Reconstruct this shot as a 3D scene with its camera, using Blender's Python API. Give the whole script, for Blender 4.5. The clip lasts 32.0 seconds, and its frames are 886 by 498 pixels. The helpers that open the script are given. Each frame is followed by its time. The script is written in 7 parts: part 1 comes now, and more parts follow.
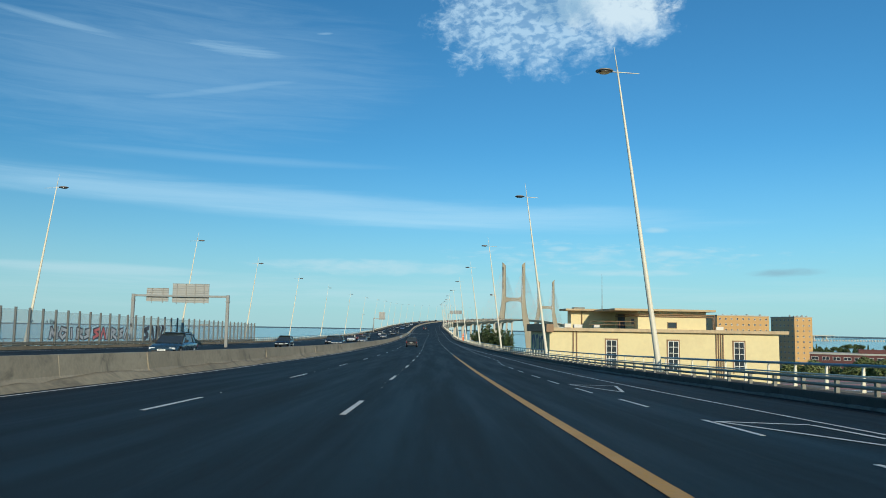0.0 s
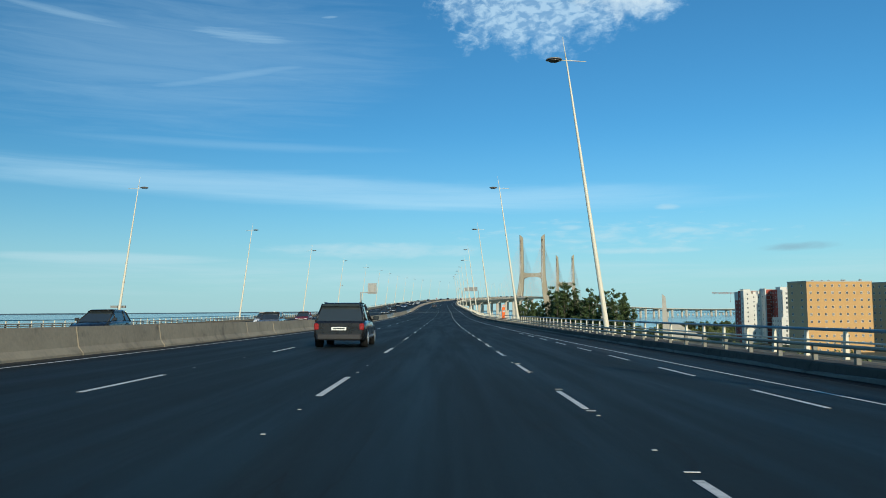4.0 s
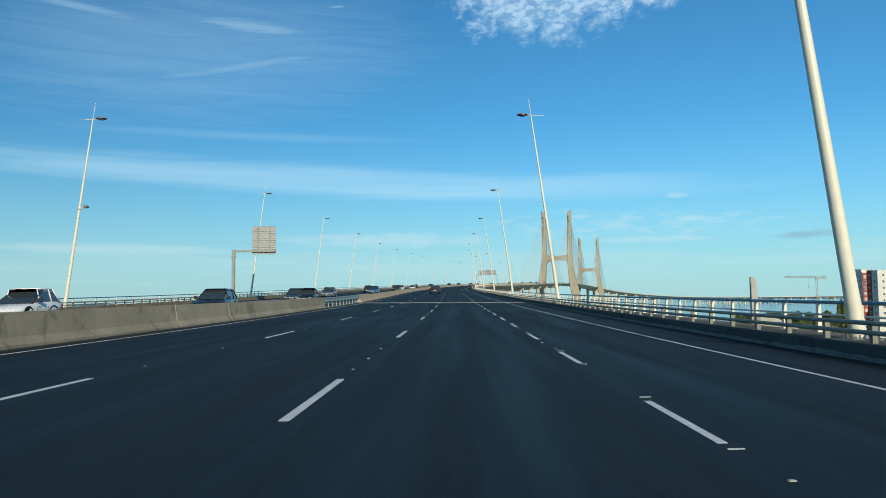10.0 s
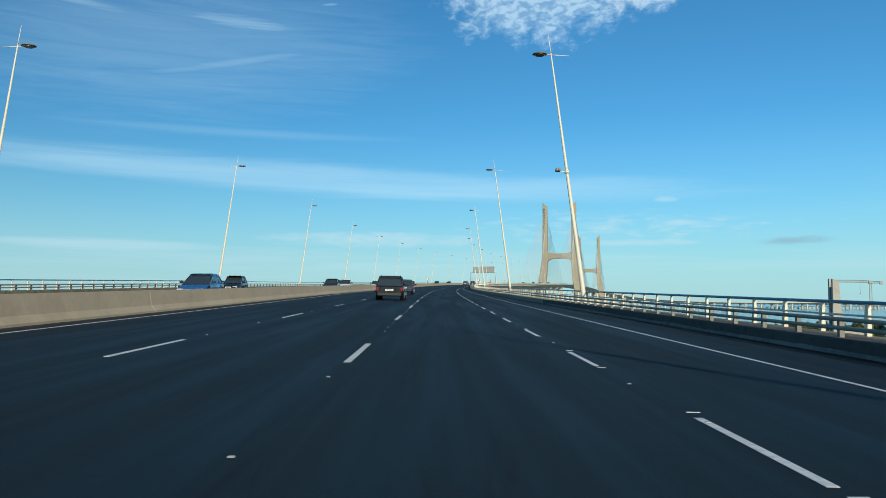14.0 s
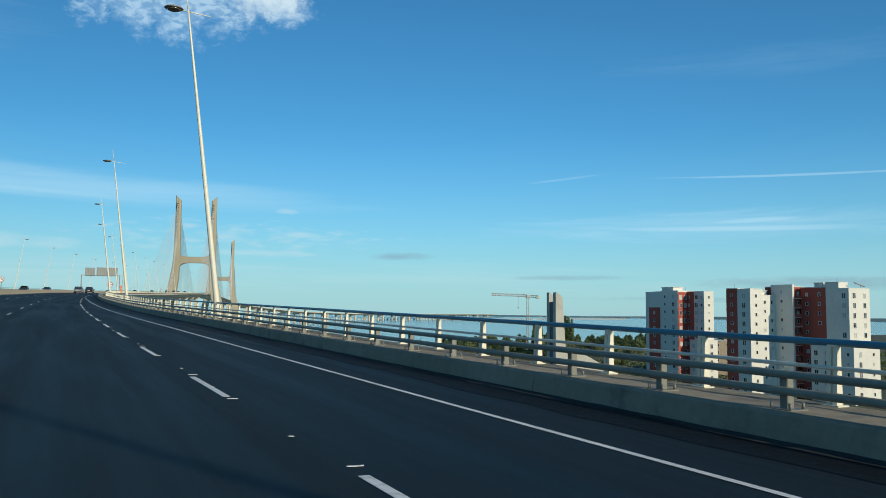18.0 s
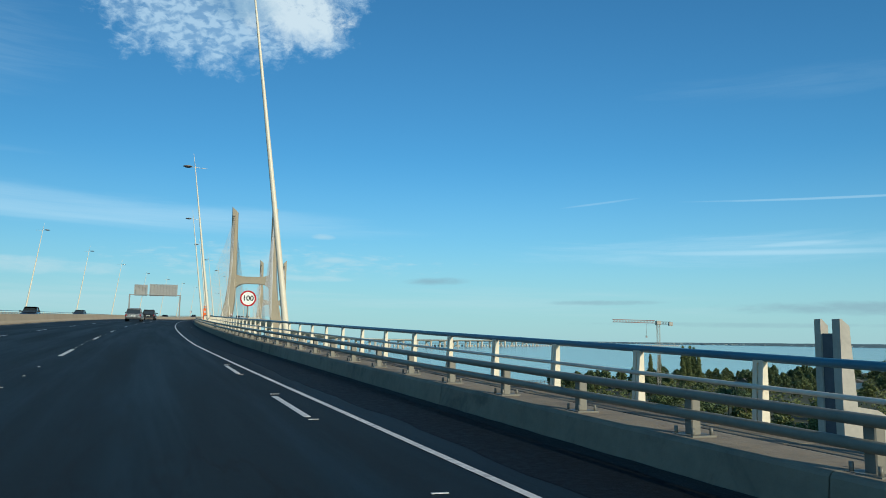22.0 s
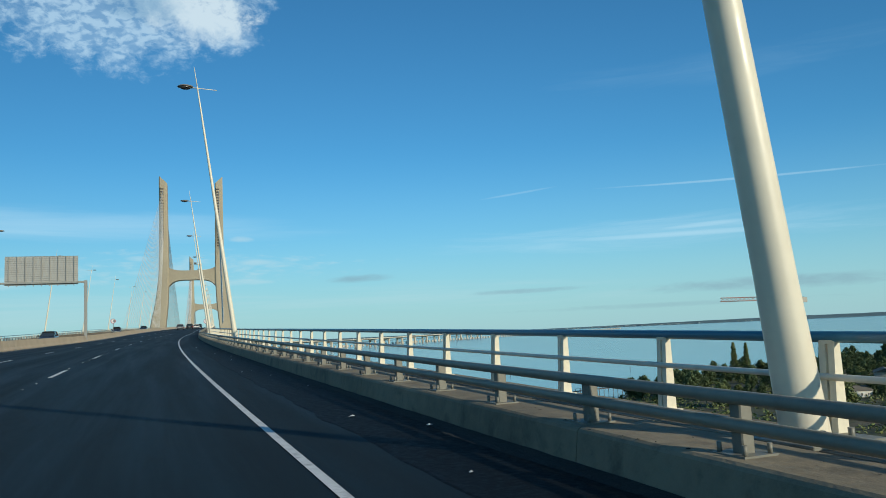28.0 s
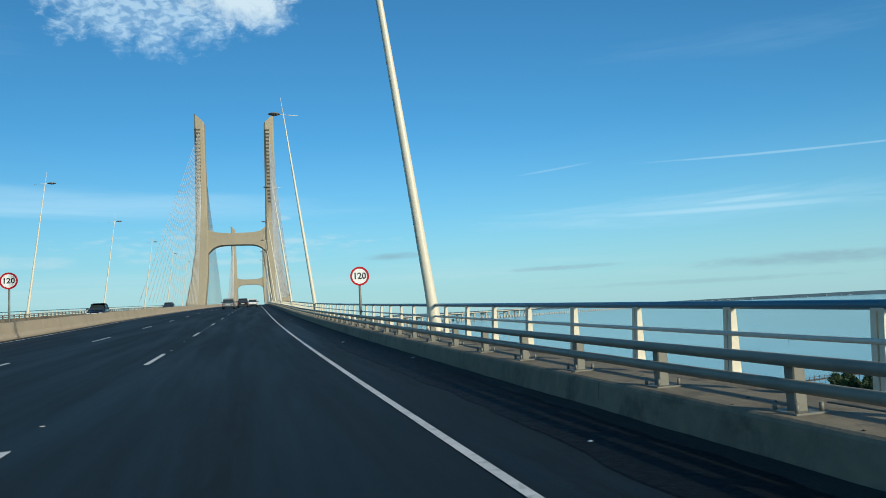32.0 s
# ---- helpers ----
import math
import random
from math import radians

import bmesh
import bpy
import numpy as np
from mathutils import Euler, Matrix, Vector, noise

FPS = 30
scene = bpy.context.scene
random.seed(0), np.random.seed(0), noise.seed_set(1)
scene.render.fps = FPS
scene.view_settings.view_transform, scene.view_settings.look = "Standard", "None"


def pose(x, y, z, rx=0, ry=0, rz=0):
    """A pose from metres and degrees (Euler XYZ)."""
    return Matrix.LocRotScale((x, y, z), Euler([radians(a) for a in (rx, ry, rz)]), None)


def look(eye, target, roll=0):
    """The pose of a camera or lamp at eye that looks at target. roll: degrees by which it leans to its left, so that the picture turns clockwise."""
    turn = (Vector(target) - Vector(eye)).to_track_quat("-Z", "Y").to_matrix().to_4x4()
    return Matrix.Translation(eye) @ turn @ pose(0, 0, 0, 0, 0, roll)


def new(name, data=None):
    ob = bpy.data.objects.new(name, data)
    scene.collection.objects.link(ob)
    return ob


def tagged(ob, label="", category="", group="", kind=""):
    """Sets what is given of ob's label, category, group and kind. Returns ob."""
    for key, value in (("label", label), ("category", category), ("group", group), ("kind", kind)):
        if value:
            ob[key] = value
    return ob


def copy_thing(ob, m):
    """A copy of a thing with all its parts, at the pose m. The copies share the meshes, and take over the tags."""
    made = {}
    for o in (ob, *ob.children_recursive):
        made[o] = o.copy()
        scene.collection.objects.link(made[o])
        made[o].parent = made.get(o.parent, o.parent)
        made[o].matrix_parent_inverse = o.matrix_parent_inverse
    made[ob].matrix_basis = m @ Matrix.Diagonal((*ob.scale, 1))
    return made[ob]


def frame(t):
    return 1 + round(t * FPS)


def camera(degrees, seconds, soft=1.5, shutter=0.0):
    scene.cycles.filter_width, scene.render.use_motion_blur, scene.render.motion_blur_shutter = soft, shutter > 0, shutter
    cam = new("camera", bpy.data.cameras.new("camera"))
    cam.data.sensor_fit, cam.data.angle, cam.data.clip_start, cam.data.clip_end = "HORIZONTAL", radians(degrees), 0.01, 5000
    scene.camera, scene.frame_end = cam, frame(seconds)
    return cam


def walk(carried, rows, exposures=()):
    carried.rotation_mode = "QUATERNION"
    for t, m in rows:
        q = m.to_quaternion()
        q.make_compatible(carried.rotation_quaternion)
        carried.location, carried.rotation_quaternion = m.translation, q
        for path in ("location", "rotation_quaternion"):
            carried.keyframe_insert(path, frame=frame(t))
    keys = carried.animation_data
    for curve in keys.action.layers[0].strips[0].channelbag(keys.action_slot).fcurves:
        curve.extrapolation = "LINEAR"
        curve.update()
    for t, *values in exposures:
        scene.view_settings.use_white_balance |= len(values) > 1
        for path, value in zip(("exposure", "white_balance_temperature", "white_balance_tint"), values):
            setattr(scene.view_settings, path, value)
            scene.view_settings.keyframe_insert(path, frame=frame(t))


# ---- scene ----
cam = camera(60.79, 32.0, soft=0.9, shutter=0.0)
PATH = [
    (0, 1.56, 16.263, 0.561, 95.801, -0.993, -0.369),
    (0.5, 1.511, 28.169, 0.188, 95.268, -0.224, -0.132),
    (1, 1.486, 40.031, -0.147, 95.197, 0.393, 0.116),
    (1.5, 1.498, 51.943, -0.446, 95.29, 0.438, -0.006),
    (2, 1.515, 63.738, -0.707, 95.482, 0.324, -0.399),
    (2.5, 1.463, 75.49, -0.941, 95.318, 0.761, 0.109),
    (3, 1.436, 87.5, -1.159, 95.004, 0.543, 0.283),
    (6, 0.574, 158.822, -2.038, 93.79, 0.311, 0.77),
    (7, 0.292, 182.825, -2.21, 93.539, -0.209, 0.277),
    (7.5, 0.163, 194.88, -2.278, 92.708, -0.695, 0.828),
    (8, 0.022, 206.989, -2.33, 92.269, 0.587, 1.657),
    (8.5, -0.047, 219.196, -2.365, 92.392, 0.624, 1.764),
    (9, -0.134, 231.447, -2.383, 93.318, 1.375, 1.753),
    (9.5, -0.171, 243.725, -2.383, 93.83, 1.09, 1.603),
    (10, -0.256, 255.979, -2.364, 93.636, 0.546, 1.245),
    (10.5, -0.287, 268.192, -2.324, 93.228, 0.676, 0.942),
    (11, -0.339, 280.362, -2.265, 93.1, 0.192, 0.87),
    (11.5, -0.454, 292.423, -2.187, 92.92, 0.155, 1.096),
    (12, -0.567, 304.493, -2.09, 92.943, -0.125, 1.243),
    (12.5, -0.702, 316.635, -1.971, 93.181, -0.318, 1.261),
    (13, -0.845, 328.878, -1.83, 93.136, -0.322, 1.136),
    (13.5, -0.937, 341.193, -1.666, 93.374, -0.441, 0.883),
    (14, -1.21, 353.086, -1.486, 93.643, -0.345, 0.355),
    (14.5, -1.224, 364.887, -1.292, 94.085, -0.494, -0.605),
    (16.5, -1.762, 411.793, -0.504, 94.489, -1.681, -7.436),
    (17, -1.812, 423.614, -0.299, 94.655, -2.635, -8.667),
    (17.5, -1.824, 435.492, -0.09, 94.419, -2.528, -17.354),
    (18, -1.801, 447.51, 0.12, 94.667, -0.667, -27.939),
    (18.5, -1.693, 459.601, 0.326, 96.149, 0.258, -29.432),
    (19, -1.552, 471.683, 0.53, 97.344, 0.248, -28.445),
    (19.5, -1.392, 483.596, 0.729, 97.771, -0.106, -27.258),
    (20, -1.241, 495.369, 0.94, 97.292, -0.858, -27.128),
    (21, -0.688, 518.648, 1.407, 97.735, -1.162, -27.993),
    (22, 0.266, 542.377, 1.953, 96.52, -0.786, -25.295),
    (23, 1.542, 565.668, 2.514, 96.276, 1.913, -25.018),
    (24, 3.831, 589.795, 3.083, 95.908, 2.165, -27.166),
    (26.5, 10.647, 648.997, 4.397, 95.456, 2.405, -33.511),
    (27, 12.393, 660.754, 4.645, 95.184, 1.791, -33.522),
    (27.5, 14.135, 672.333, 4.881, 95.571, 2.312, -31.853),
    (28, 16.054, 683.797, 5.103, 96.03, 2.666, -30.862),
    (28.5, 17.924, 695.339, 5.316, 96.838, 1.82, -29.631),
    (29, 19.942, 706.895, 5.518, 96.469, 2.029, -29.336),
    (29.5, 22.084, 718.457, 5.71, 95.751, 1.54, -29.558),
    (30, 24.358, 730.017, 5.9, 94.437, 2.123, -29.773),
    (30.5, 26.663, 741.595, 6.09, 94.314, 2.063, -29.36),
    (31, 29.046, 753.15, 6.278, 94.22, 2.992, -28.779),
    (31.5, 31.534, 764.752, 6.466, 94.811, 3.436, -28.664),
    (32, 34.265, 776.423, 6.657, 94.434, 2.809, -28.114),
]


def on_path(rows):
    return [(r[0], pose(*r[1:])) for r in rows]


walk(cam, on_path(PATH), exposures=[(0, 0.0, 5700, 2), (3, 0.0, 5700, 2), (7, 0.03, 5700, 2), (9, 0.06, 5700, 2), (11, 0.02, 5700, 2), (13, 0.0, 5700, 2), (14, 0.04, 5700, 2), (17, 0.03, 5700, 2), (19, -0.13, 5700, 2), (21, -0.14, 5700, 2), (22, -0.06, 5700, 2), (23, -0.08, 5700, 2), (24, -0.05, 5700, 2), (27, -0.04, 5700, 2), (28, -0.10, 5700, 2), (29, -0.08, 5700, 2), (30, 0.0, 5700, 2), (32, 0.0, 5700, 2)])

# ---- light ----
SUN_AZ, SUN_EL = 161.0, 21.0          # clockwise from +y, above the horizon
to_sun = Vector((math.sin(radians(SUN_AZ)) * math.cos(radians(SUN_EL)), math.cos(radians(SUN_AZ)) * math.cos(radians(SUN_EL)), math.sin(radians(SUN_EL))))
sun = new("sun", bpy.data.lights.new("sun", "SUN"))
sun.data.energy, sun.data.angle, sun.data.color = 4.3, radians(0.6), (1.0, 0.82, 0.58)
sun.matrix_world = look((0, 0, 200), Vector((0, 0, 200)) - to_sun)

world = bpy.data.worlds.new("sky")
scene.world = world
world.use_nodes = True


class Nodes:
    """Short-hand for building a node tree."""

    def __init__(self, tree):
        self.tree = tree

    def add(self, kind, **sets):
        n = self.tree.nodes.new(kind)
        for key, value in sets.items():
            if key == "blend":
                n.blend_type = value
            elif key == "op":
                n.operation = value
            elif key == "data":
                n.data_type = value
        return n

    def link(self, a, b):
        self.tree.links.new(a, b)

    def put(self, socket, value):
        if hasattr(value, "is_output"):
            self.link(value, socket)
        else:
            socket.default_value = value

    def math(self, op, a, b=0.0, c=0.0, clamp=False):
        n = self.add("ShaderNodeMath", op=op)
        n.use_clamp = clamp
        for socket, value in zip(n.inputs, (a, b, c)):
            self.put(socket, value)
        return n.outputs[0]

    def noise(self, vec, scale, detail=4.0, rough=0.55, distort=0.0):
        n = self.add("ShaderNodeTexNoise")
        if vec is not None:
            self.link(vec, n.inputs["Vector"])
        for key, value in (("Scale", scale), ("Detail", detail), ("Roughness", rough), ("Distortion", distort)):
            n.inputs[key].default_value = value
        return n.outputs["Fac"]

    def ramp(self, fac, lo, hi, a=0.0, b=1.0):
        n = self.add("ShaderNodeMapRange")
        n.interpolation_type = "SMOOTHSTEP"
        for key, value in (("Value", fac), ("From Min", lo), ("From Max", hi), ("To Min", a), ("To Max", b)):
            self.put(n.inputs[key], value)
        return n.outputs[0]

    def mapping(self, vec, loc=(0, 0, 0), rot=(0, 0, 0), scale=(1, 1, 1)):
        n = self.add("ShaderNodeMapping")
        self.link(vec, n.inputs["Vector"])
        n.inputs["Location"].default_value, n.inputs["Rotation"].default_value, n.inputs["Scale"].default_value = loc, rot, scale
        return n.outputs[0]

    def mix(self, fac, a, b, blend="MIX"):
        n = self.add("ShaderNodeMix", data="RGBA", blend=blend)
        for socket, value in ((n.inputs[0], fac), (n.inputs[6], a), (n.inputs[7], b)):
            if isinstance(value, tuple) and len(value) == 3:
                value = (*value, 1.0)
            self.put(socket, value)
        return n.outputs[2]


def build_sky():
    w = Nodes(world.node_tree)
    back = world.node_tree.nodes["Background"]
    sky = w.add("ShaderNodeTexSky")
    sky.sky_type, sky.sun_disc = "NISHITA", False
    sky.sun_elevation, sky.sun_rotation = radians(SUN_EL), radians(-SUN_AZ)
    sky.air_density, sky.dust_density, sky.ozone_density, sky.altitude = 1.0, 0.25, 2.2, 20
    coord = w.add("ShaderNodeTexCoord").outputs["Generated"]
    split = w.add("ShaderNodeSeparateXYZ")
    w.link(coord, split.inputs[0])
    x, y, z = split.outputs
    up = w.math("MAXIMUM", z, 0.004)
    # flat cloud sheets, seen in perspective: the direction divided by its height
    flat = w.add("ShaderNodeCombineXYZ")
    w.link(w.math("DIVIDE", x, up), flat.inputs[0])
    w.link(w.math("DIVIDE", y, up), flat.inputs[1])
    flat = flat.outputs[0]
    # azimuth and elevation in degrees, for the single clouds
    az = w.math("MULTIPLY", w.math("ARCTAN2", x, y), 57.2958)
    el = w.math("MULTIPLY", w.math("ARCSINE", z), 57.2958)
    ae = w.add("ShaderNodeCombineXYZ")
    w.link(az, ae.inputs[0])
    w.link(el, ae.inputs[1])
    ae = ae.outputs[0]

    def blob(ca, ce, ra, re, tilt=0.0):
        da = w.math("SUBTRACT", az, ca)
        de = w.math("SUBTRACT", w.math("SUBTRACT", el, ce), w.math("MULTIPLY", da, tilt))
        q = w.math("ADD", w.math("POWER", w.math("DIVIDE", da, ra), 2.0), w.math("POWER", w.math("DIVIDE", de, re), 2.0))
        return w.math("SUBTRACT", 1.0, q)

    def streak(ca, ce, ra, re, tilt, wisp, amount, lo=0.15, hi=1.3):
        """A cloud patch that the given wisps fray; returns its cover."""
        body = w.math("ADD", blob(ca, ce, ra, re, tilt), w.math("MULTIPLY", w.math("SUBTRACT", wisp, 0.5), amount))
        return w.ramp(body, lo, hi)

    def most(*covers):
        out = covers[0]
        for c in covers[1:]:
            out = w.math("MAXIMUM", out, c)
        return out

    # one ragged sheet of small puffs, denser and brighter towards its upper right
    bend = w.noise(w.mapping(ae, (3, 1, 0)), 0.55, 4.0, 0.6)
    puff = w.ramp(w.math("ADD", w.noise(w.mapping(ae, (7, 3, 0), (0, 0, radians(-12)), (1.0, 1.7, 1)), 1.25, 3.0, 0.5, 0.35), w.math("MULTIPLY", bend, 0.25)), 0.50, 0.74)
    lumps = w.noise(ae, 0.42, 7.0, 0.6, 0.3)
    fine = w.noise(w.mapping(ae, (3, 1, 0), scale=(0.8, 1.3, 1)), 1.1, 7.0, 0.68, 0.4)
    outline = w.math("MAXIMUM", w.math("MAXIMUM", blob(7.6, 22.9, 8.8, 4.4, 0.03), blob(13.6, 22.2, 4.4, 1.7, -0.20)), blob(10.5, 25.5, 9.5, 4.2))
    body = w.math("ADD", outline, w.math("ADD", w.math("MULTIPLY", w.math("SUBTRACT", lumps, 0.5), 2.0), w.math("MULTIPLY", w.math("SUBTRACT", fine, 0.5), 1.5)))
    sheet = w.ramp(body, -0.05, 0.75)
    dense = w.ramp(w.math("ADD", blob(12.6, 23.9, 5.6, 3.3, -0.25), w.math("MULTIPLY", w.math("SUBTRACT", lumps, 0.5), 2.6)), -0.1, 0.9)
    dull = w.ramp(w.math("ADD", blob(8.8, 23.6, 4.0, 1.7, -0.15), w.math("MULTIPLY", w.math("SUBTRACT", fine, 0.5), 1.6)), 0.0, 1.1)
    cover = w.math("MULTIPLY", sheet, w.math("MAXIMUM", w.math("ADD", w.math("MULTIPLY", puff, 0.40), 0.28), w.math("MULTIPLY", dense, 0.86)))
    # thin streaks
    long_wisp = w.noise(w.mapping(ae, (0, 0, 0), (0, 0, radians(3)), (0.05, 0.9, 1)), 1.0, 6.0, 0.62, 0.5)
    slant_wisp = w.noise(w.mapping(ae, (5, 2, 0), (0, 0, radians(-10)), (0.09, 1.1, 1)), 1.0, 6.0, 0.65, 0.7)
    short_wisp = w.noise(w.mapping(ae, (2, 7, 0), (0, 0, 0), (0.45, 1.8, 1)), 1.0, 5.0, 0.6, 0.3)
    band = most(streak(-10.0, 8.75, 36.0, 1.5, -0.032, long_wisp, 1.5, 0.0, 1.25), w.math("MULTIPLY", streak(-8.0, 8.1, 30.0, 0.5, -0.036, long_wisp, 1.2), 1.1))
    fans = most(streak(-27.5, 19.7, 7.0, 0.45, -0.09, slant_wisp, 1.2), streak(-16.0, 19.7, 5.5, 1.0, -0.04, slant_wisp, 2.4), streak(-16.6, 16.7, 8.5, 0.5, 0.20, long_wisp, 1.1),
                w.math("MULTIPLY", streak(-20.0, 17.8, 18.0, 6.0, 0.05, slant_wisp, 1.7, -0.2, 1.5), 0.6), w.math("MULTIPLY", streak(-17.0, 11.9, 17.0, 0.5, 0.0, long_wisp, 1.6), 0.45), streak(-9.2, 21.3, 1.0, 0.15, 0.1, short_wisp, 0.6))
    right = most(streak(49.0, 6.05, 12.5, 0.34, -0.012, long_wisp, 1.3), streak(50.5, 6.6, 5.5, 0.3, 0.04, slant_wisp, 1.2), w.math("MULTIPLY", streak(48.0, 6.3, 20.0, 1.5, 0.0, slant_wisp, 2.6, 0.1, 1.7), 0.6),
                 w.math("MULTIPLY", streak(53.0, 17.5, 18.0, 1.4, 0.0, slant_wisp, 2.4, 0.2, 1.9), 0.14))
    trail = most(w.math("MULTIPLY", streak(36.9, 9.9, 3.3, 0.10, 0.11, short_wisp, 1.0, 0.0, 1.0), 0.6), streak(53.0, 9.6, 11.0, 0.11, -0.025, short_wisp, 0.9, 0.0, 1.0))
    puffs = most(streak(9.1, 5.9, 1.3, 0.28, 0.0, short_wisp, 1.0), streak(16.1, 7.2, 1.1, 0.3, 0.0, short_wisp, 1.2), streak(17.1, 5.5, 2.0, 0.36, 0.0, short_wisp, 1.1), streak(14.2, 4.1, 6.4, 0.34, 0.0, short_wisp, 1.6), streak(12.0, 5.2, 16.0, 1.7, 0.0, short_wisp, 3.6, 0.5, 1.9))
    low = most(streak(-24.0, 3.5, 10.0, 0.55, 0.0, long_wisp, 1.6), streak(-5.5, 4.3, 11.5, 0.75, 0.0, short_wisp, 1.6), w.math("MULTIPLY", streak(-2.0, 2.3, 60.0, 1.6, 0.0, long_wisp, 3.2, 0.2, 1.7), 0.7))
    grey = most(streak(24.8, 4.05, 3.3, 0.42, 0.03, short_wisp, 1.2), w.math("MULTIPLY", streak(37.5, 2.55, 6.0, 0.25, 0.01, short_wisp, 1.4), 0.8), streak(55.0, 2.15, 12.0, 0.62, -0.01, short_wisp, 1.3), w.math("MULTIPLY", streak(47.0, 1.0, 14.0, 0.25, 0.0, short_wisp, 1.8), 0.5))

    tint = w.mix(1.0, sky.outputs[0], (0.52, 0.98, 1.16), "MULTIPLY")
    haze = w.ramp(el, 0.0, 14.0, 0.46, 0.0)
    tint = w.mix(haze, tint, (4.9, 7.0, 7.3))
    tint = w.mix(w.ramp(el, -1.0, 7.5, 0.5, 0.0), tint, (5.9, 7.8, 7.9))
    veil = most(w.math("MULTIPLY", band, 0.40), w.math("MULTIPLY", fans, 0.32), w.math("MULTIPLY", right, 0.56), w.math("MULTIPLY", trail, 0.32))
    col = w.mix(veil, tint, (7.6, 9.6, 10.4))
    col = w.mix(w.math("MULTIPLY", most(puffs, low), 0.5), col, (7.9, 9.0, 8.9))
    col = w.mix(w.math("MULTIPLY", grey, 0.6), col, (3.4, 4.6, 5.2))
    white = w.mix(dull, w.mix(dense, (7.6, 9.2, 10.2), (9.7, 10.2, 10.1)), (5.0, 6.7, 7.9))
    col = w.mix(w.math("MINIMUM", cover, 0.9), col, white)
    w.link(col, back.inputs[0])
    back.inputs[1].default_value = 0.085


build_sky()

# ---- materials ----


def paint(name, base, rough=0.6, metal=0.0, grain=8.0, var=0.12, stain=0.0, stain_scale=0.6, stain_col=(0.06, 0.055, 0.05), bump=0.0, bump_scale=None, island=0.0, spec=0.5, streak=False):
    """A surface with variation at two scales: fine grain and broad stains, in metres."""
    m = bpy.data.materials.new(name)
    m.use_nodes = True
    w = Nodes(m.node_tree)
    bsdf = m.node_tree.nodes["Principled BSDF"]
    co = w.add("ShaderNodeTexCoord").outputs["Object"]
    fine = w.noise(co, grain, 5.0, 0.6)
    broad = w.noise(co, grain * 0.07, 4.0, 0.6)
    both = w.math("ADD", w.math("MULTIPLY", fine, 0.5), w.math("MULTIPLY", broad, 0.5))
    fac = w.ramp(both, 0.3, 0.7)
    lo = tuple(c * (1 - var) for c in base)
    hi = tuple(min(1, c * (1 + var)) for c in base)
    col = w.mix(fac, lo, hi)
    if stain:
        v = w.mapping(co, (7, 3, 1), (0, 0, 0), (1, 1, 0.12 if streak else 1))
        col = w.mix(w.math("MULTIPLY", w.ramp(w.noise(v, stain_scale, 6.0, 0.65, 0.0 if streak else 0.4), 0.5, 0.72), stain), col, stain_col)
    if island:
        rnd = w.add("ShaderNodeObjectInfo").outputs["Random"]
        col = w.mix(w.math("MULTIPLY", rnd, island), col, (0.02, 0.02, 0.02))
    w.link(col, bsdf.inputs["Base Color"])
    w.link(w.ramp(fine, 0.3, 0.7, max(0.02, rough - 0.08), min(1, rough + 0.08)), bsdf.inputs["Roughness"])
    bsdf.inputs["Metallic"].default_value = metal
    bsdf.inputs["Specular IOR Level"].default_value = spec
    if bump:
        b = w.add("ShaderNodeBump")
        b.inputs["Strength"].default_value, b.inputs["Distance"].default_value = bump, 0.02
        w.link(w.noise(co, bump_scale or grain * 3, 4.0, 0.6), b.inputs["Height"])
        w.link(b.outputs[0], bsdf.inputs["Normal"])
    return m


def glass(name, tint=(0.03, 0.04, 0.05), rough=0.06):
    m = bpy.data.materials.new(name)
    m.use_nodes = True
    b = m.node_tree.nodes["Principled BSDF"]
    b.inputs["Base Color"].default_value, b.inputs["Roughness"].default_value = (*tint, 1), rough
    b.inputs["Specular IOR Level"].default_value = 0.6
    return m


def clear(name, tint, alpha):
    m = glass(name, tint, 0.1)
    m.node_tree.nodes["Principled BSDF"].inputs["Alpha"].default_value = alpha
    return m


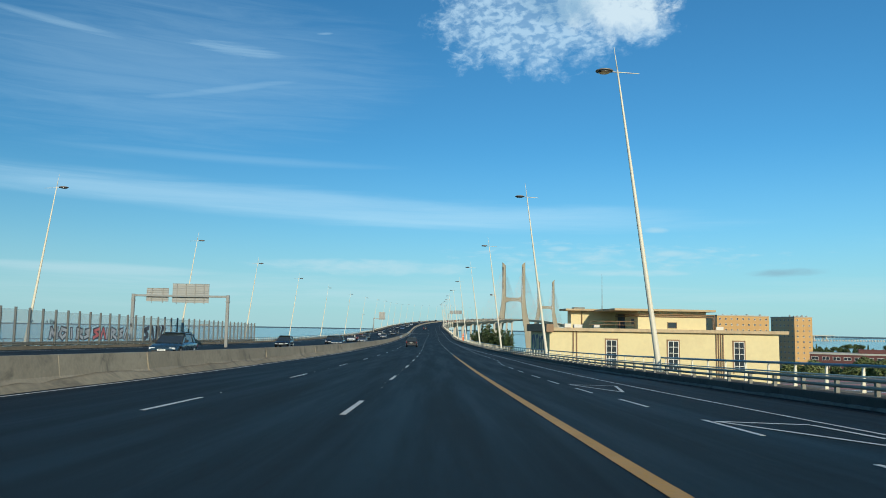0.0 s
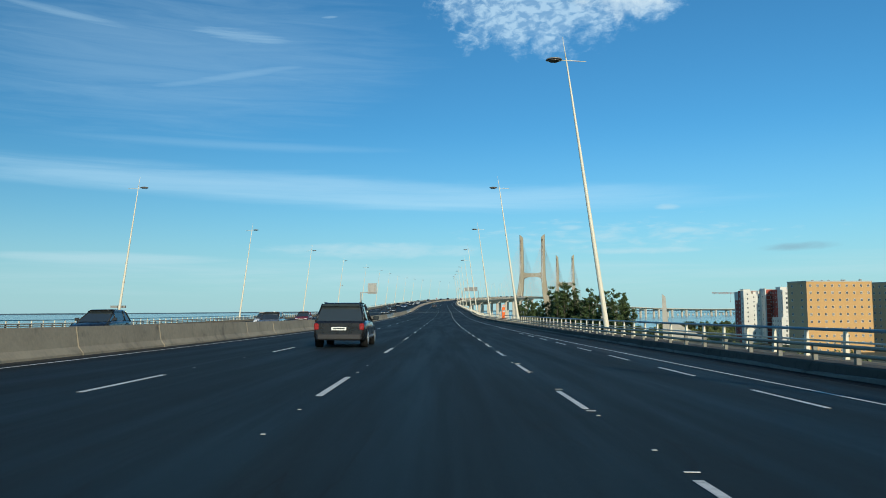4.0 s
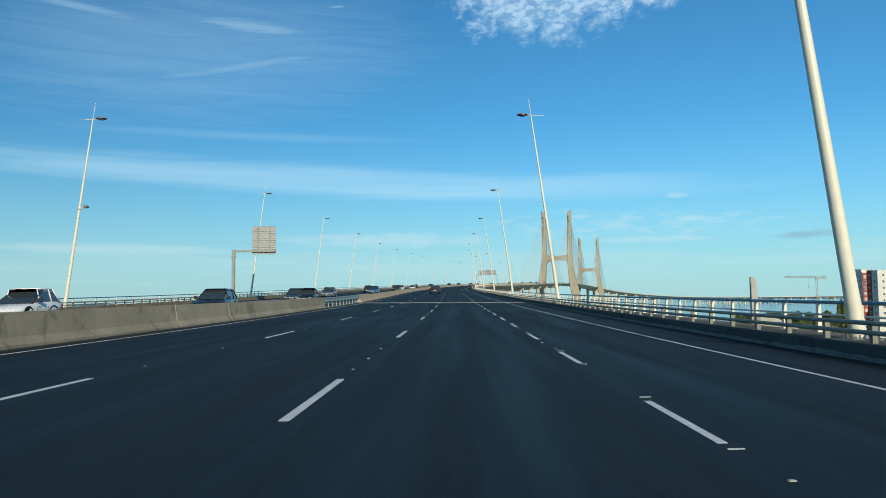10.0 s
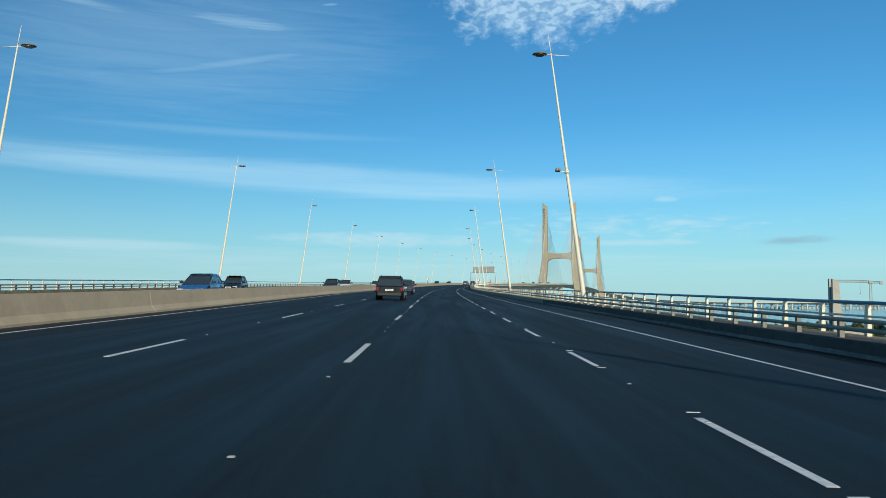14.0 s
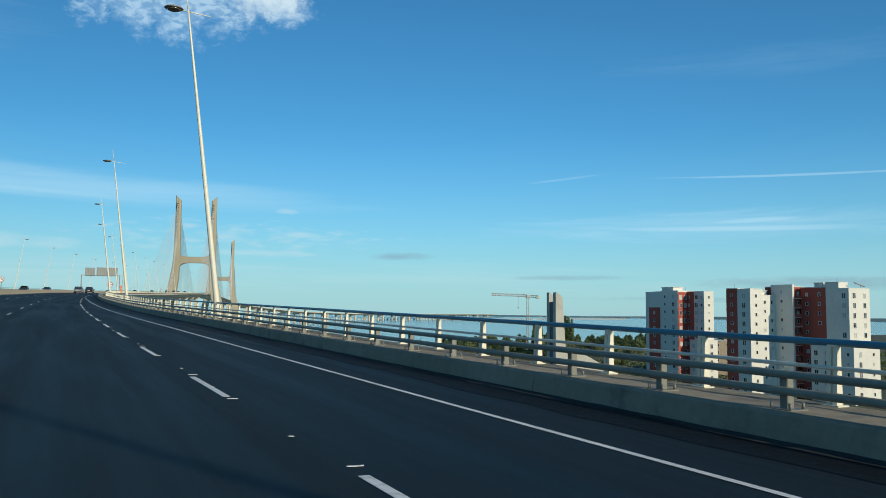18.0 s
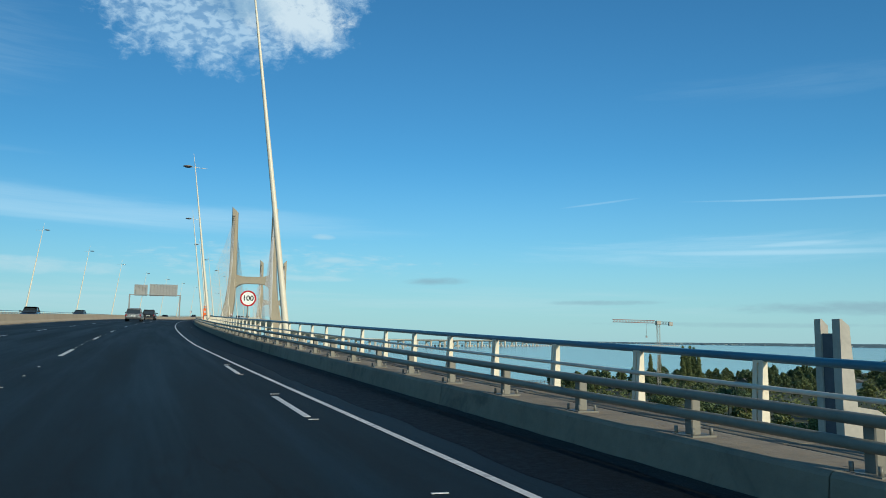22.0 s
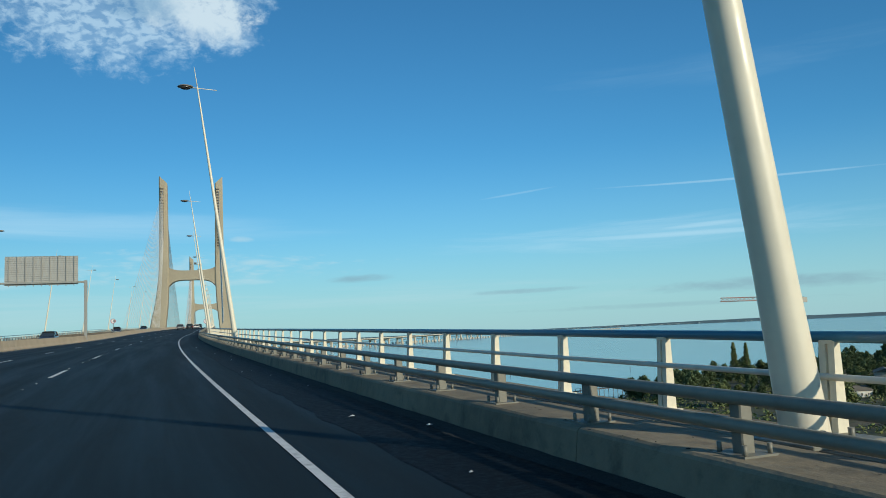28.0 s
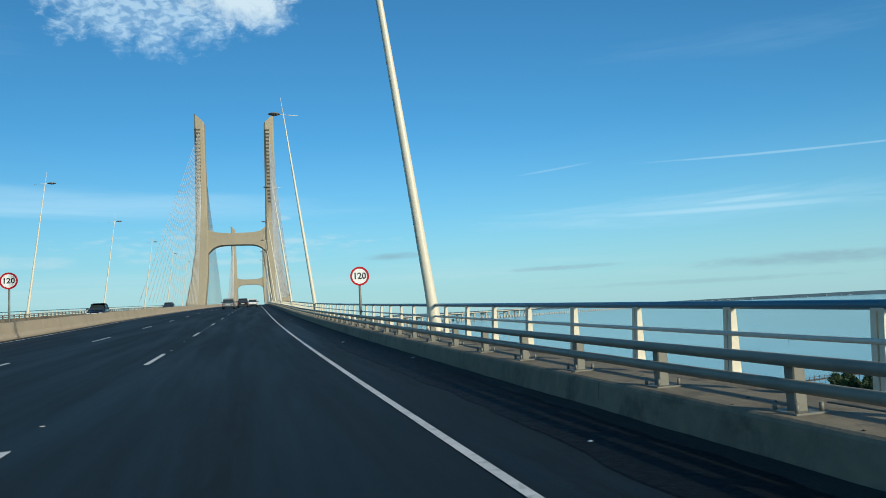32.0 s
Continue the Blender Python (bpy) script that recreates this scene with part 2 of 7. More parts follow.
def asphalt_paint():
    m = bpy.data.materials.new("asphalt")
    m.use_nodes = True
    w = Nodes(m.node_tree)
    bsdf = m.node_tree.nodes["Principled BSDF"]
    co = w.add("ShaderNodeTexCoord").outputs["Object"]
    uv = w.add("ShaderNodeUVMap").outputs[0]            # u across the road in metres, v along it
    sp = w.add("ShaderNodeSeparateXYZ")
    w.link(uv, sp.inputs[0])
    grain = w.noise(co, 45.0, 4.0, 0.7)
    patch = w.noise(w.mapping(uv, scale=(1.2, 0.05, 1)), 1.0, 5.0, 0.6, 0.2)
    cloud = w.noise(co, 0.16, 4.0, 0.6)
    # the two worn tracks of every lane
    lane = w.math("FRACT", w.math("DIVIDE", w.math("ADD", sp.outputs[0], 70.0), 3.49))
    track = w.math("COSINE", w.math("MULTIPLY", lane, 12.566))
    f = w.math("ADD", w.math("MULTIPLY", grain, 0.35), w.math("ADD", w.math("MULTIPLY", patch, 0.24), w.math("MULTIPLY", cloud, 0.36)))
    col = w.mix(w.ramp(f, 0.36, 0.68), (0.0052, 0.0116, 0.0160), (0.0100, 0.0200, 0.0268))
    col = w.mix(w.math("MULTIPLY", w.ramp(track, 0.1, 1.0), w.ramp(patch, 0.3, 0.7, 0.1, 0.4)), col, (0.0050, 0.0104, 0.0140))
    crack = w.ramp(w.math("ABSOLUTE", w.math("SUBTRACT", w.noise(w.mapping(uv, (4, 9, 0), scale=(1.0, 0.12, 1)), 0.55, 5.0, 0.6), 0.5)), 0.0, 0.012, 0.55, 0.0)
    col = w.mix(crack, col, (0.004, 0.0055, 0.0065))
    w.link(col, bsdf.inputs["Base Color"])
    w.link(w.ramp(patch, 0.3, 0.7, 0.62, 0.82), bsdf.inputs["Roughness"])
    bsdf.inputs["Specular IOR Level"].default_value = 0.22
    b = w.add("ShaderNodeBump")
    b.inputs["Strength"].default_value, b.inputs["Distance"].default_value = 0.35, 0.01
    w.link(grain, b.inputs["Height"])
    w.link(b.outputs[0], bsdf.inputs["Normal"])
    return m


def worn_white(name, base):
    m = paint(name, base, 0.7, grain=14.0, var=0.18, stain=0.5, stain_scale=9.0, stain_col=(0.12, 0.12, 0.12))
    return m


def water_paint():
    m = bpy.data.materials.new("river_water")
    m.use_nodes = True
    w = Nodes(m.node_tree)
    bsdf = m.node_tree.nodes["Principled BSDF"]
    co = w.add("ShaderNodeTexCoord").outputs["Object"]
    col = w.mix(w.ramp(w.noise(w.mapping(co, scale=(1, 3, 1)), 0.004, 5.0), 0.35, 0.65), (0.16, 0.25, 0.255), (0.21, 0.31, 0.31))
    w.link(col, bsdf.inputs["Base Color"])
    bsdf.inputs["Roughness"].default_value = 0.16
    b = w.add("ShaderNodeBump")
    b.inputs["Strength"].default_value, b.inputs["Distance"].default_value = 0.06, 0.2
    w.link(w.noise(w.mapping(co, scale=(1, 2, 1)), 0.25, 5.0, 0.6), b.inputs["Height"])
    w.link(b.outputs[0], bsdf.inputs["Normal"])
    return m


def leaf_paint(name, base, var=0.5):
    m = bpy.data.materials.new(name)
    m.use_nodes = True
    w = Nodes(m.node_tree)
    bsdf = m.node_tree.nodes["Principled BSDF"]
    rnd = w.add("ShaderNodeNewGeometry").outputs["Random Per Island"]
    lo, hi = tuple(c * (1 - var) for c in base), tuple(c * (1 + var) for c in base)
    w.link(w.mix(rnd, lo, hi), bsdf.inputs["Base Color"])
    bsdf.inputs["Roughness"].default_value = 0.6
    bsdf.inputs["Specular IOR Level"].default_value = 0.25
    return m


ASPHALT = asphalt_paint()
WHITE_LINE = worn_white("white_road_paint", (0.62, 0.62, 0.60))
YELLOW_LINE = paint("yellow_road_paint", (0.50, 0.26, 0.035), 0.6, grain=12, var=0.15, stain=0.35, stain_scale=6.0, stain_col=(0.2, 0.11, 0.02))
CONCRETE = paint("barrier_concrete", (0.325, 0.282, 0.205), 0.85, grain=9, var=0.2, stain=0.85, stain_scale=0.9, stain_col=(0.125, 0.112, 0.085), bump=0.3, island=0.2)
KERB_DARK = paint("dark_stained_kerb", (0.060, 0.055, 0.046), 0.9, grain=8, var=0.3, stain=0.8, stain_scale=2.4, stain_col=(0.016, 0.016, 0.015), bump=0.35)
TAN = paint("tan_render", (0.40, 0.32, 0.22), 0.85, grain=1.5, var=0.1, stain=0.3, stain_scale=0.4, stain_col=(0.24, 0.19, 0.13))
PLINTH = paint("grey_kerb_foot", (0.17, 0.155, 0.135), 0.88, grain=8, var=0.3, stain=0.9, stain_scale=2.2, stain_col=(0.05, 0.047, 0.042), bump=0.3)
KERB_PALE = paint("pale_kerb_concrete", (0.225, 0.188, 0.128), 0.88, grain=6, var=0.25, stain=0.9, stain_scale=2.0, stain_col=(0.115, 0.096, 0.068), bump=0.4)
KERB = paint("kerb_concrete", (0.265, 0.218, 0.155), 0.85, grain=6, var=0.2, stain=0.8, stain_scale=1.3, stain_col=(0.12, 0.10, 0.078), bump=0.4)
WALKWAY = paint("walkway_concrete", (0.205, 0.168, 0.112), 0.9, grain=5, var=0.35, stain=0.95, stain_scale=2.2, stain_col=(0.055, 0.046, 0.031), bump=0.5)
PIER = paint("pier_concrete", (0.56, 0.51, 0.42), 0.85, grain=1.2, var=0.1, stain=0.35, stain_scale=0.12, stain_col=(0.30, 0.27, 0.22), streak=True)
TOWER = paint("tower_concrete", (0.375, 0.322, 0.228), 0.85, grain=0.9, var=0.1, stain=0.35, stain_scale=0.12, stain_col=(0.25, 0.212, 0.15), streak=True)
ZINC = paint("bright_zinc_steel", (0.34, 0.36, 0.36), 0.45, metal=0.5, grain=9, var=0.2, stain=0.5, stain_scale=2.5, stain_col=(0.22, 0.22, 0.21))
GALV = paint("galvanised_steel", (0.20, 0.195, 0.165), 0.55, metal=0.15, grain=10, var=0.18, stain=0.45, stain_scale=3.0, stain_col=(0.10, 0.085, 0.06))
POST_STEEL = paint("weathered_post_steel", (0.40, 0.365, 0.27), 0.6, grain=8, var=0.2, stain=0.5, stain_scale=2.0, stain_col=(0.22, 0.185, 0.12), streak=True)
BEAM = paint("grey_painted_beam", (0.235, 0.225, 0.178), 0.5, grain=12, var=0.14, stain=0.35, stain_scale=2.2, stain_col=(0.12, 0.115, 0.10))
BLUE_RAIL = paint("blue_painted_tube", (0.05, 0.16, 0.24), 0.38, grain=10, var=0.14, stain=0.25, stain_scale=1.5, stain_col=(0.10, 0.15, 0.18))
WHITE_POST = paint("cream_painted_post", (0.74, 0.675, 0.52), 0.5, grain=12, var=0.08, stain=0.3, stain_scale=4.0, stain_col=(0.38, 0.30, 0.19))
BUFF = paint("smooth_buff_concrete", (0.44, 0.355, 0.245), 0.85, grain=7, var=0.1, stain=0.35, stain_scale=0.5, stain_col=(0.27, 0.21, 0.145), bump=0.2, island=0.05)
SLAB = paint("walkway_slab", (0.215, 0.176, 0.118), 0.9, grain=5, var=0.35, stain=0.95, stain_scale=2.6, stain_col=(0.065, 0.054, 0.036), bump=0.5, island=0.45)
STUD = paint("worn_road_stud", (0.34, 0.34, 0.32), 0.6, grain=20, var=0.2)
MAST = paint("cream_white_mast_paint", (0.73, 0.665, 0.52), 0.42, grain=6, var=0.05, stain=0.2, stain_scale=1.6, stain_col=(0.56, 0.47, 0.34), streak=True)
LAMP_GREY = paint("lamp_housing", (0.24, 0.22, 0.20), 0.5, metal=0.3, grain=10, var=0.1)
LENS = glass("lamp_glass", (0.10, 0.09, 0.08), 0.2)
SLOT_SHADE = paint("anchor_slot_shade", (0.10, 0.085, 0.07), 0.85, grain=2, var=0.2)
CABLE = paint("stay_cable_sheath", (0.66, 0.64, 0.58), 0.5, grain=4, var=0.05)
STEEL = paint("gantry_steel", (0.30, 0.295, 0.27), 0.55, metal=0.2, grain=6, var=0.1)
SIGN_BACK = paint("sign_back_aluminium", (0.38, 0.37, 0.34), 0.55, metal=0.2, grain=5, var=0.08)
SIGN_WHITE = paint("sign_white", (0.80, 0.80, 0.77), 0.4, grain=4, var=0.03)
SIGN_RED = paint("sign_red", (0.40, 0.008, 0.016), 0.5, grain=4, var=0.05, spec=0.25)
BLACK = paint("black_lettering", (0.02, 0.02, 0.022), 0.5, grain=8, var=0.1)
ORANGE = paint("orange_enamel", (0.85, 0.17, 0.03), 0.4, grain=5, var=0.08, stain=0.15, stain_scale=2.0, stain_col=(0.45, 0.1, 0.03))
CREAM = paint("cream_render", (0.70, 0.585, 0.32), 0.85, grain=2.5, var=0.06, stain=0.2, stain_scale=0.5, stain_col=(0.55, 0.42, 0.24), bump=0.15)
ROOF_EDGE = paint("stained_roof_fascia", (0.50, 0.375, 0.22), 0.75, grain=4, var=0.15, stain=0.45, stain_scale=1.2, stain_col=(0.22, 0.15, 0.09))
BROWN_TRIM = paint("brown_roof_edge", (0.27, 0.165, 0.09), 0.7, grain=4, var=0.15, stain=0.3, stain_scale=1.2, stain_col=(0.16, 0.11, 0.07))
FRAME_WHITE = paint("window_frame_white", (0.72, 0.70, 0.64), 0.5, grain=6, var=0.05)
DARK_GLASS = glass("window_glass")
# dark graffiti and pipe paint; also stands for shade in openings and recesses
DARK_PAINT_AND_SHADE = paint("dark_paint_and_shade", (0.10, 0.11, 0.13), 0.7, grain=5, var=0.2)
SPRAY_SLATE = paint("slate_spray_paint", (0.17, 0.165, 0.20), 0.75, grain=3, var=0.25)
SPRAY_PINK = paint("pink_spray_paint", (0.75, 0.22, 0.22), 0.7, grain=5, var=0.12)
SPRAY_WHITE = paint("white_spray_paint", (0.62, 0.64, 0.66), 0.7, grain=5, var=0.1)
OCHRE = paint("ochre_facade", (0.54, 0.325, 0.125), 0.85, grain=1.0, var=0.08, stain=0.15, stain_scale=0.2, stain_col=(0.4, 0.22, 0.1))
# same ochre for the side in shade, lightened and browned to lift that shade
OCHRE_SHADE_SIDE = paint("ochre_shade_side_facade", (0.62, 0.41, 0.23), 0.85, grain=1.0, var=0.08)
WHITE_WALL = paint("white_facade", (0.66, 0.63, 0.56), 0.8, grain=1.0, var=0.07, stain=0.25, stain_scale=0.25, stain_col=(0.55, 0.52, 0.46), streak=True)
BLIND = paint("pale_window_blind", (0.42, 0.41, 0.38), 0.6, grain=3, var=0.1)
RED_WALL = paint("brick_red_facade", (0.34, 0.07, 0.045), 0.8, grain=1.0, var=0.1)
DULL_RED = paint("dull_brick_facade", (0.13, 0.050, 0.045), 0.85, grain=1.0, var=0.15, stain=0.4, stain_scale=0.3, stain_col=(0.07, 0.045, 0.045))
SHED_WALL = paint("streaked_grey_render", (0.27, 0.24, 0.175), 0.88, grain=2.0, var=0.15, stain=0.7, stain_scale=0.7, stain_col=(0.15, 0.135, 0.10), streak=True, bump=0.2)
PAVED = paint("car_park_asphalt", (0.17, 0.16, 0.14), 0.9, grain=3, var=0.15, stain=0.5, stain_scale=0.15, stain_col=(0.11, 0.105, 0.095))
PINK_LINE = paint("faded_pink_paint", (0.42, 0.20, 0.19), 0.8, grain=4, var=0.15)
GREY_WALL = paint("grey_facade", (0.46, 0.43, 0.365), 0.85, grain=1.0, var=0.12, stain=0.3, stain_scale=0.3, stain_col=(0.28, 0.26, 0.22))
ROOF_TILE = paint("weathered_roof", (0.15, 0.13, 0.10), 0.85, grain=3, var=0.2)
SOIL = paint("bank_ground", (0.055, 0.062, 0.03), 0.95, grain=0.5, var=0.35, stain=0.55, stain_scale=0.03, stain_col=(0.20, 0.15, 0.10))
# far bank: blue-grey of the distance haze mixed into both base colours
HILLS = paint("haze_tinted_land", (0.105, 0.170, 0.190), 0.95, grain=0.02, var=0.15)
FAR_TOWN = paint("haze_tinted_houses", (0.30, 0.36, 0.365), 0.9, grain=0.05, var=0.2)
BARK = paint("bark", (0.11, 0.09, 0.07), 0.9, grain=9, var=0.3)
LEAF = leaf_paint("broad_leaves", (0.07, 0.10, 0.034), 0.55)
LEAF_DARK = leaf_paint("dark_pine_leaves", (0.082, 0.112, 0.044), 0.5)
LEAF_OLIVE = leaf_paint("olive_leaves", (0.135, 0.158, 0.054), 0.45)
WATER = water_paint()
CRANE_RED = paint("crane_paint", (0.58, 0.33, 0.27), 0.5, grain=3, var=0.1)
TYRE = paint("tyre_rubber", (0.012, 0.012, 0.012), 0.9, grain=20, var=0.15, spec=0.15)
RIM = paint("alloy_rim", (0.45, 0.46, 0.47), 0.35, metal=0.8, grain=15, var=0.08)
CAR_GLASS = glass("car_glass", (0.035, 0.045, 0.05), 0.03)
CAR_GLASS.node_tree.nodes["Principled BSDF"].inputs["Specular IOR Level"].default_value = 1.0
TAIL_RED = paint("tail_lamp_red", (0.26, 0.012, 0.010), 0.25, grain=20, var=0.1)
HEADLAMP = glass("headlamp_glass", (0.65, 0.67, 0.68), 0.1)
PLATE = paint("number_plate", (0.75, 0.75, 0.70), 0.5, grain=20, var=0.05)
TRIM_BLACK = paint("black_trim", (0.025, 0.025, 0.027), 0.6, grain=12, var=0.15)


def car_paint(name, col, metal=0.3):
    m = paint(name, col, 0.3, metal=metal, grain=4, var=0.05)
    b = m.node_tree.nodes["Principled BSDF"]
    b.inputs["Coat Weight"].default_value, b.inputs["Coat Roughness"].default_value = 0.7, 0.05
    return m


CLEAR_PANEL = clear("clear_acrylic_panel", (0.50, 0.55, 0.56), 0.26)
SCREEN_POST = paint("dark_screen_post", (0.15, 0.155, 0.145), 0.55, metal=0.2, grain=10, var=0.15)
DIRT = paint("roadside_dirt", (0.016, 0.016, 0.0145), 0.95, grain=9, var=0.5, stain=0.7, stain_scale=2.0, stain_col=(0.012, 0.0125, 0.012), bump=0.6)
# near-black: holds the shade that kerb and rails throw on the shoulder
KERB_SHADE = paint("kerb_shade_asphalt", (0.0006, 0.0024, 0.0040), 0.72, grain=14, var=0.4, stain=0.7, stain_scale=1.6, stain_col=(0.0020, 0.0060, 0.0092), bump=0.3, spec=0.2)
MORTAR = paint("spilled_mortar", (0.27, 0.235, 0.165), 0.92, grain=4, var=0.3, stain=0.8, stain_scale=0.9, stain_col=(0.10, 0.09, 0.07), bump=0.6)

# ---- the road's line: s along it, d to the right of the lane line, h above it ----
# bend (1/m), slope and cross fall every 60 m from s = -60, then the long straight over the river
BEND = [0.000027, -0.000021, -0.000117, -0.000109, 0.000101, 0.000122, -0.000156, -0.000102, 0.000253, 0.000434, 0.000727, 0.000836, 0.000787, 0.000740, 0.000609, 0.000017]
SLOPE = [-0.04453, -0.03678, -0.02128, -0.01254, -0.00672, 0.00016, 0.00819, 0.01701, 0.01775, 0.01632, 0.02387, 0.02262, 0.02076, 0.01580, 0.01549, 0.02367]
FALL = [0.0116, 0.0129, -0.0075, -0.0126, 0.0020, -0.0003, -0.0014, -0.0081, -0.0185, -0.0190, -0.0145, 0.0015, 0.0000, 0.0014, 0.0116, -0.0073]
FAR = [(900, 0.000060, 0.0205, -0.002), (960, 0.0, 0.019, 0.0), (1100, 0.0, 0.014, 0.0), (1300, 0.0, 0.0, 0.0), (1500, 0.0002, -0.014, 0.0), (1700, 0.0006, -0.027, 0.0), (2000, 0.0007, -0.03, 0.0), (2400, 0.0006, -0.012, 0.0), (2700, 0.0002, 0.0, 0.0), (4000, 0.0, 0.0, 0.0)]
_s = np.arange(-60.0, 3600.0, 2.0)


def _along(col, near):
    a = [-60.0 + 60.0 * i for i in range(len(near))] + [r[0] for r in FAR]
    b = list(near) + [r[col] for r in FAR]
    return np.interp(_s, a, b)


_th = np.cumsum(_along(1, BEND)) * 2.0
_th = _th - _th[30]
_x, _y, _z = np.cumsum(np.sin(_th)) * 2.0, np.cumsum(np.cos(_th)) * 2.0, np.cumsum(_along(2, SLOPE)) * 2.0
_x, _y, _z = _x - _x[30], _y - _y[30], _z - _z[30]
_bank = _along(3, FALL)


def at(s, d=0.0, h=0.0):
    th, x, y, z, b = (float(np.interp(s, _s, a)) for a in (_th, _x, _y, _z, _bank))
    return Vector((x + d * math.cos(th), y - d * math.sin(th), z + max(-12.0, min(12.0, d)) * b + h))


def heading(s):
    return float(np.interp(s, _s, _th))


def knots(pairs):
    a, b = zip(*pairs)
    return lambda s: float(np.interp(s, a, b))


KERB_D = knots([(0, 10.6), (50, 10.4), (150, 8.9), (243, 7.9), (290, 8.1), (320, 8.5), (432, 7.92), (443, 7.7), (453, 7.5), (479, 7.15), (502, 6.5), (525, 6.12), (548, 5.55), (571, 5.03), (600, 5.08), (667, 5.1), (689, 5.18), (784, 5.0), (905, 5.2), (1600, 5.2)])
RISE = knots([(250, 0.0), (432, 0.02), (450, 0.0), (525, 0.03), (595, 0.0)])      # of the parapet over the road
EDGE_D = knots([(0, 7.95), (51, 7.86), (90, 8.1), (130, 7.4), (172, 6.8), (191, 6.62), (240, 6.34), (320, 6.33), (430, 6.02), (452, 5.75), (476, 5.52), (502, 4.92), (525, 4.56), (548, 4.08), (571, 3.45), (600, 3.39), (690, 3.45), (758, 3.36), (784, 3.42), (1600, 3.49)])
LEFT_D = knots([(0, -33.5), (82, -33.2), (227, -29.15), (394, -23.73), (638, -20.96), (942, -19.38), (1600, -19.4)])     # left lamps
LANE = 3.49
LEFT_EDGE = -7.38


def frame_at(s, d=0.0, h=0.0, turn=0.0):
    """A pose on the road: x across to the right, y along it, z up."""
    return Matrix.Translation(at(s, d, h)) @ Matrix.Rotation(-heading(s) + turn, 4, "Z")


def road_frame(s, d=0.0, h=0.0, turn=0.0):
    """The same, but tilted with the road's slope and cross fall."""
    y = (at(s + 1.5, d) - at(s - 1.5, d)).normalized()
    z = (at(s, d + 0.5) - at(s, d - 0.5)).cross(y).normalized()
    x = y.cross(z)
    r = Matrix((x, y, z)).transposed().to_4x4()
    return Matrix.Translation(at(s, d, h)) @ r @ Matrix.Rotation(turn, 4, "Z")


# ---- mesh helpers ----


def mesh_ob(name, bm, material, parent=None):
    me = bpy.data.meshes.new(name)
    bm.to_mesh(me)
    bm.free()
    for m in (material if isinstance(material, (list, tuple)) else [material]):
        me.materials.append(m)
    ob = new(name, me)
    if parent is not None:
        ob.parent = parent
    return ob


def part(name, bm, material, parent, label="", m=None):
    ob = mesh_ob(name, bm, material, parent)
    if m is not None:
        ob.matrix_basis = m
    return tagged(ob, label)


def share(name, source, parent, m):
    ob = new(name, source.data)
    ob.parent = parent
    ob.matrix_basis = m
    return ob


def thing(name, m, label, category, group="", kind=""):
    ob = new(name)
    ob.empty_display_size = 0.3
    ob.matrix_basis = m
    return tagged(ob, label, category, group, kind)


def box(bm, x0, x1, y0, y1, z0, z1, bevel=0.0, mat=0):
    r = bmesh.ops.create_cube(bm, size=1.0)
    vs = r["verts"]
    for v in vs:
        v.co = Vector(((x0 + x1) / 2 + v.co.x * (x1 - x0), (y0 + y1) / 2 + v.co.y * (y1 - y0), (z0 + z1) / 2 + v.co.z * (z1 - z0)))
    fs = {f for v in vs for f in v.link_faces}
    for f in fs:
        f.material_index = mat
    if bevel:
        es = list({e for v in vs for e in v.link_edges})
        bmesh.ops.bevel(bm, geom=es, offset=bevel, segments=1, affect="EDGES")
    return bm


def rod(bm, a, b, r0, r1=None, n=8, caps=True, mat=0):
    """A tapered bar between two points."""
    a, b = Vector(a), Vector(b)
    r1 = r0 if r1 is None else r1
    q = (b - a).to_track_quat("Z", "Y").to_matrix()
    rings = []
    for p, r in ((a, r0), (b, r1)):
        rings.append([bm.verts.new(p + q @ Vector((r * math.cos(6.28318 * i / n), r * math.sin(6.28318 * i / n), 0))) for i in range(n)])
    for i in range(n):
        f = bm.faces.new((rings[0][i], rings[0][(i + 1) % n], rings[1][(i + 1) % n], rings[1][i]))
        f.smooth, f.material_index = True, mat
    if caps:
        bm.faces.new(list(reversed(rings[0]))).material_index = mat
        bm.faces.new(rings[1]).material_index = mat
    return bm


def prism(bm, pts, y0, y1, axis="y", mat=0):
    """Extrudes an outline; pts are (x, z) for axis y, (y, z) for axis x, (x, y) for axis z."""
    def P(p, q):
        return {"y": (p[0], q, p[1]), "x": (q, p[0], p[1]), "z": (p[0], p[1], q)}[axis]
    lo = [bm.verts.new(P(p, y0)) for p in pts]
    hi = [bm.verts.new(P(p, y1)) for p in pts]
    n = len(pts)
    fs = [bm.faces.new((lo[i], lo[(i + 1) % n], hi[(i + 1) % n], hi[i])) for i in range(n)]
    fs += [bm.faces.new(list(reversed(lo))), bm.faces.new(hi)]
    for f in fs:
        f.material_index = mat
    return bm


def fixed(bm):
    bmesh.ops.recalc_face_normals(bm, faces=bm.faces[:])
    return bm


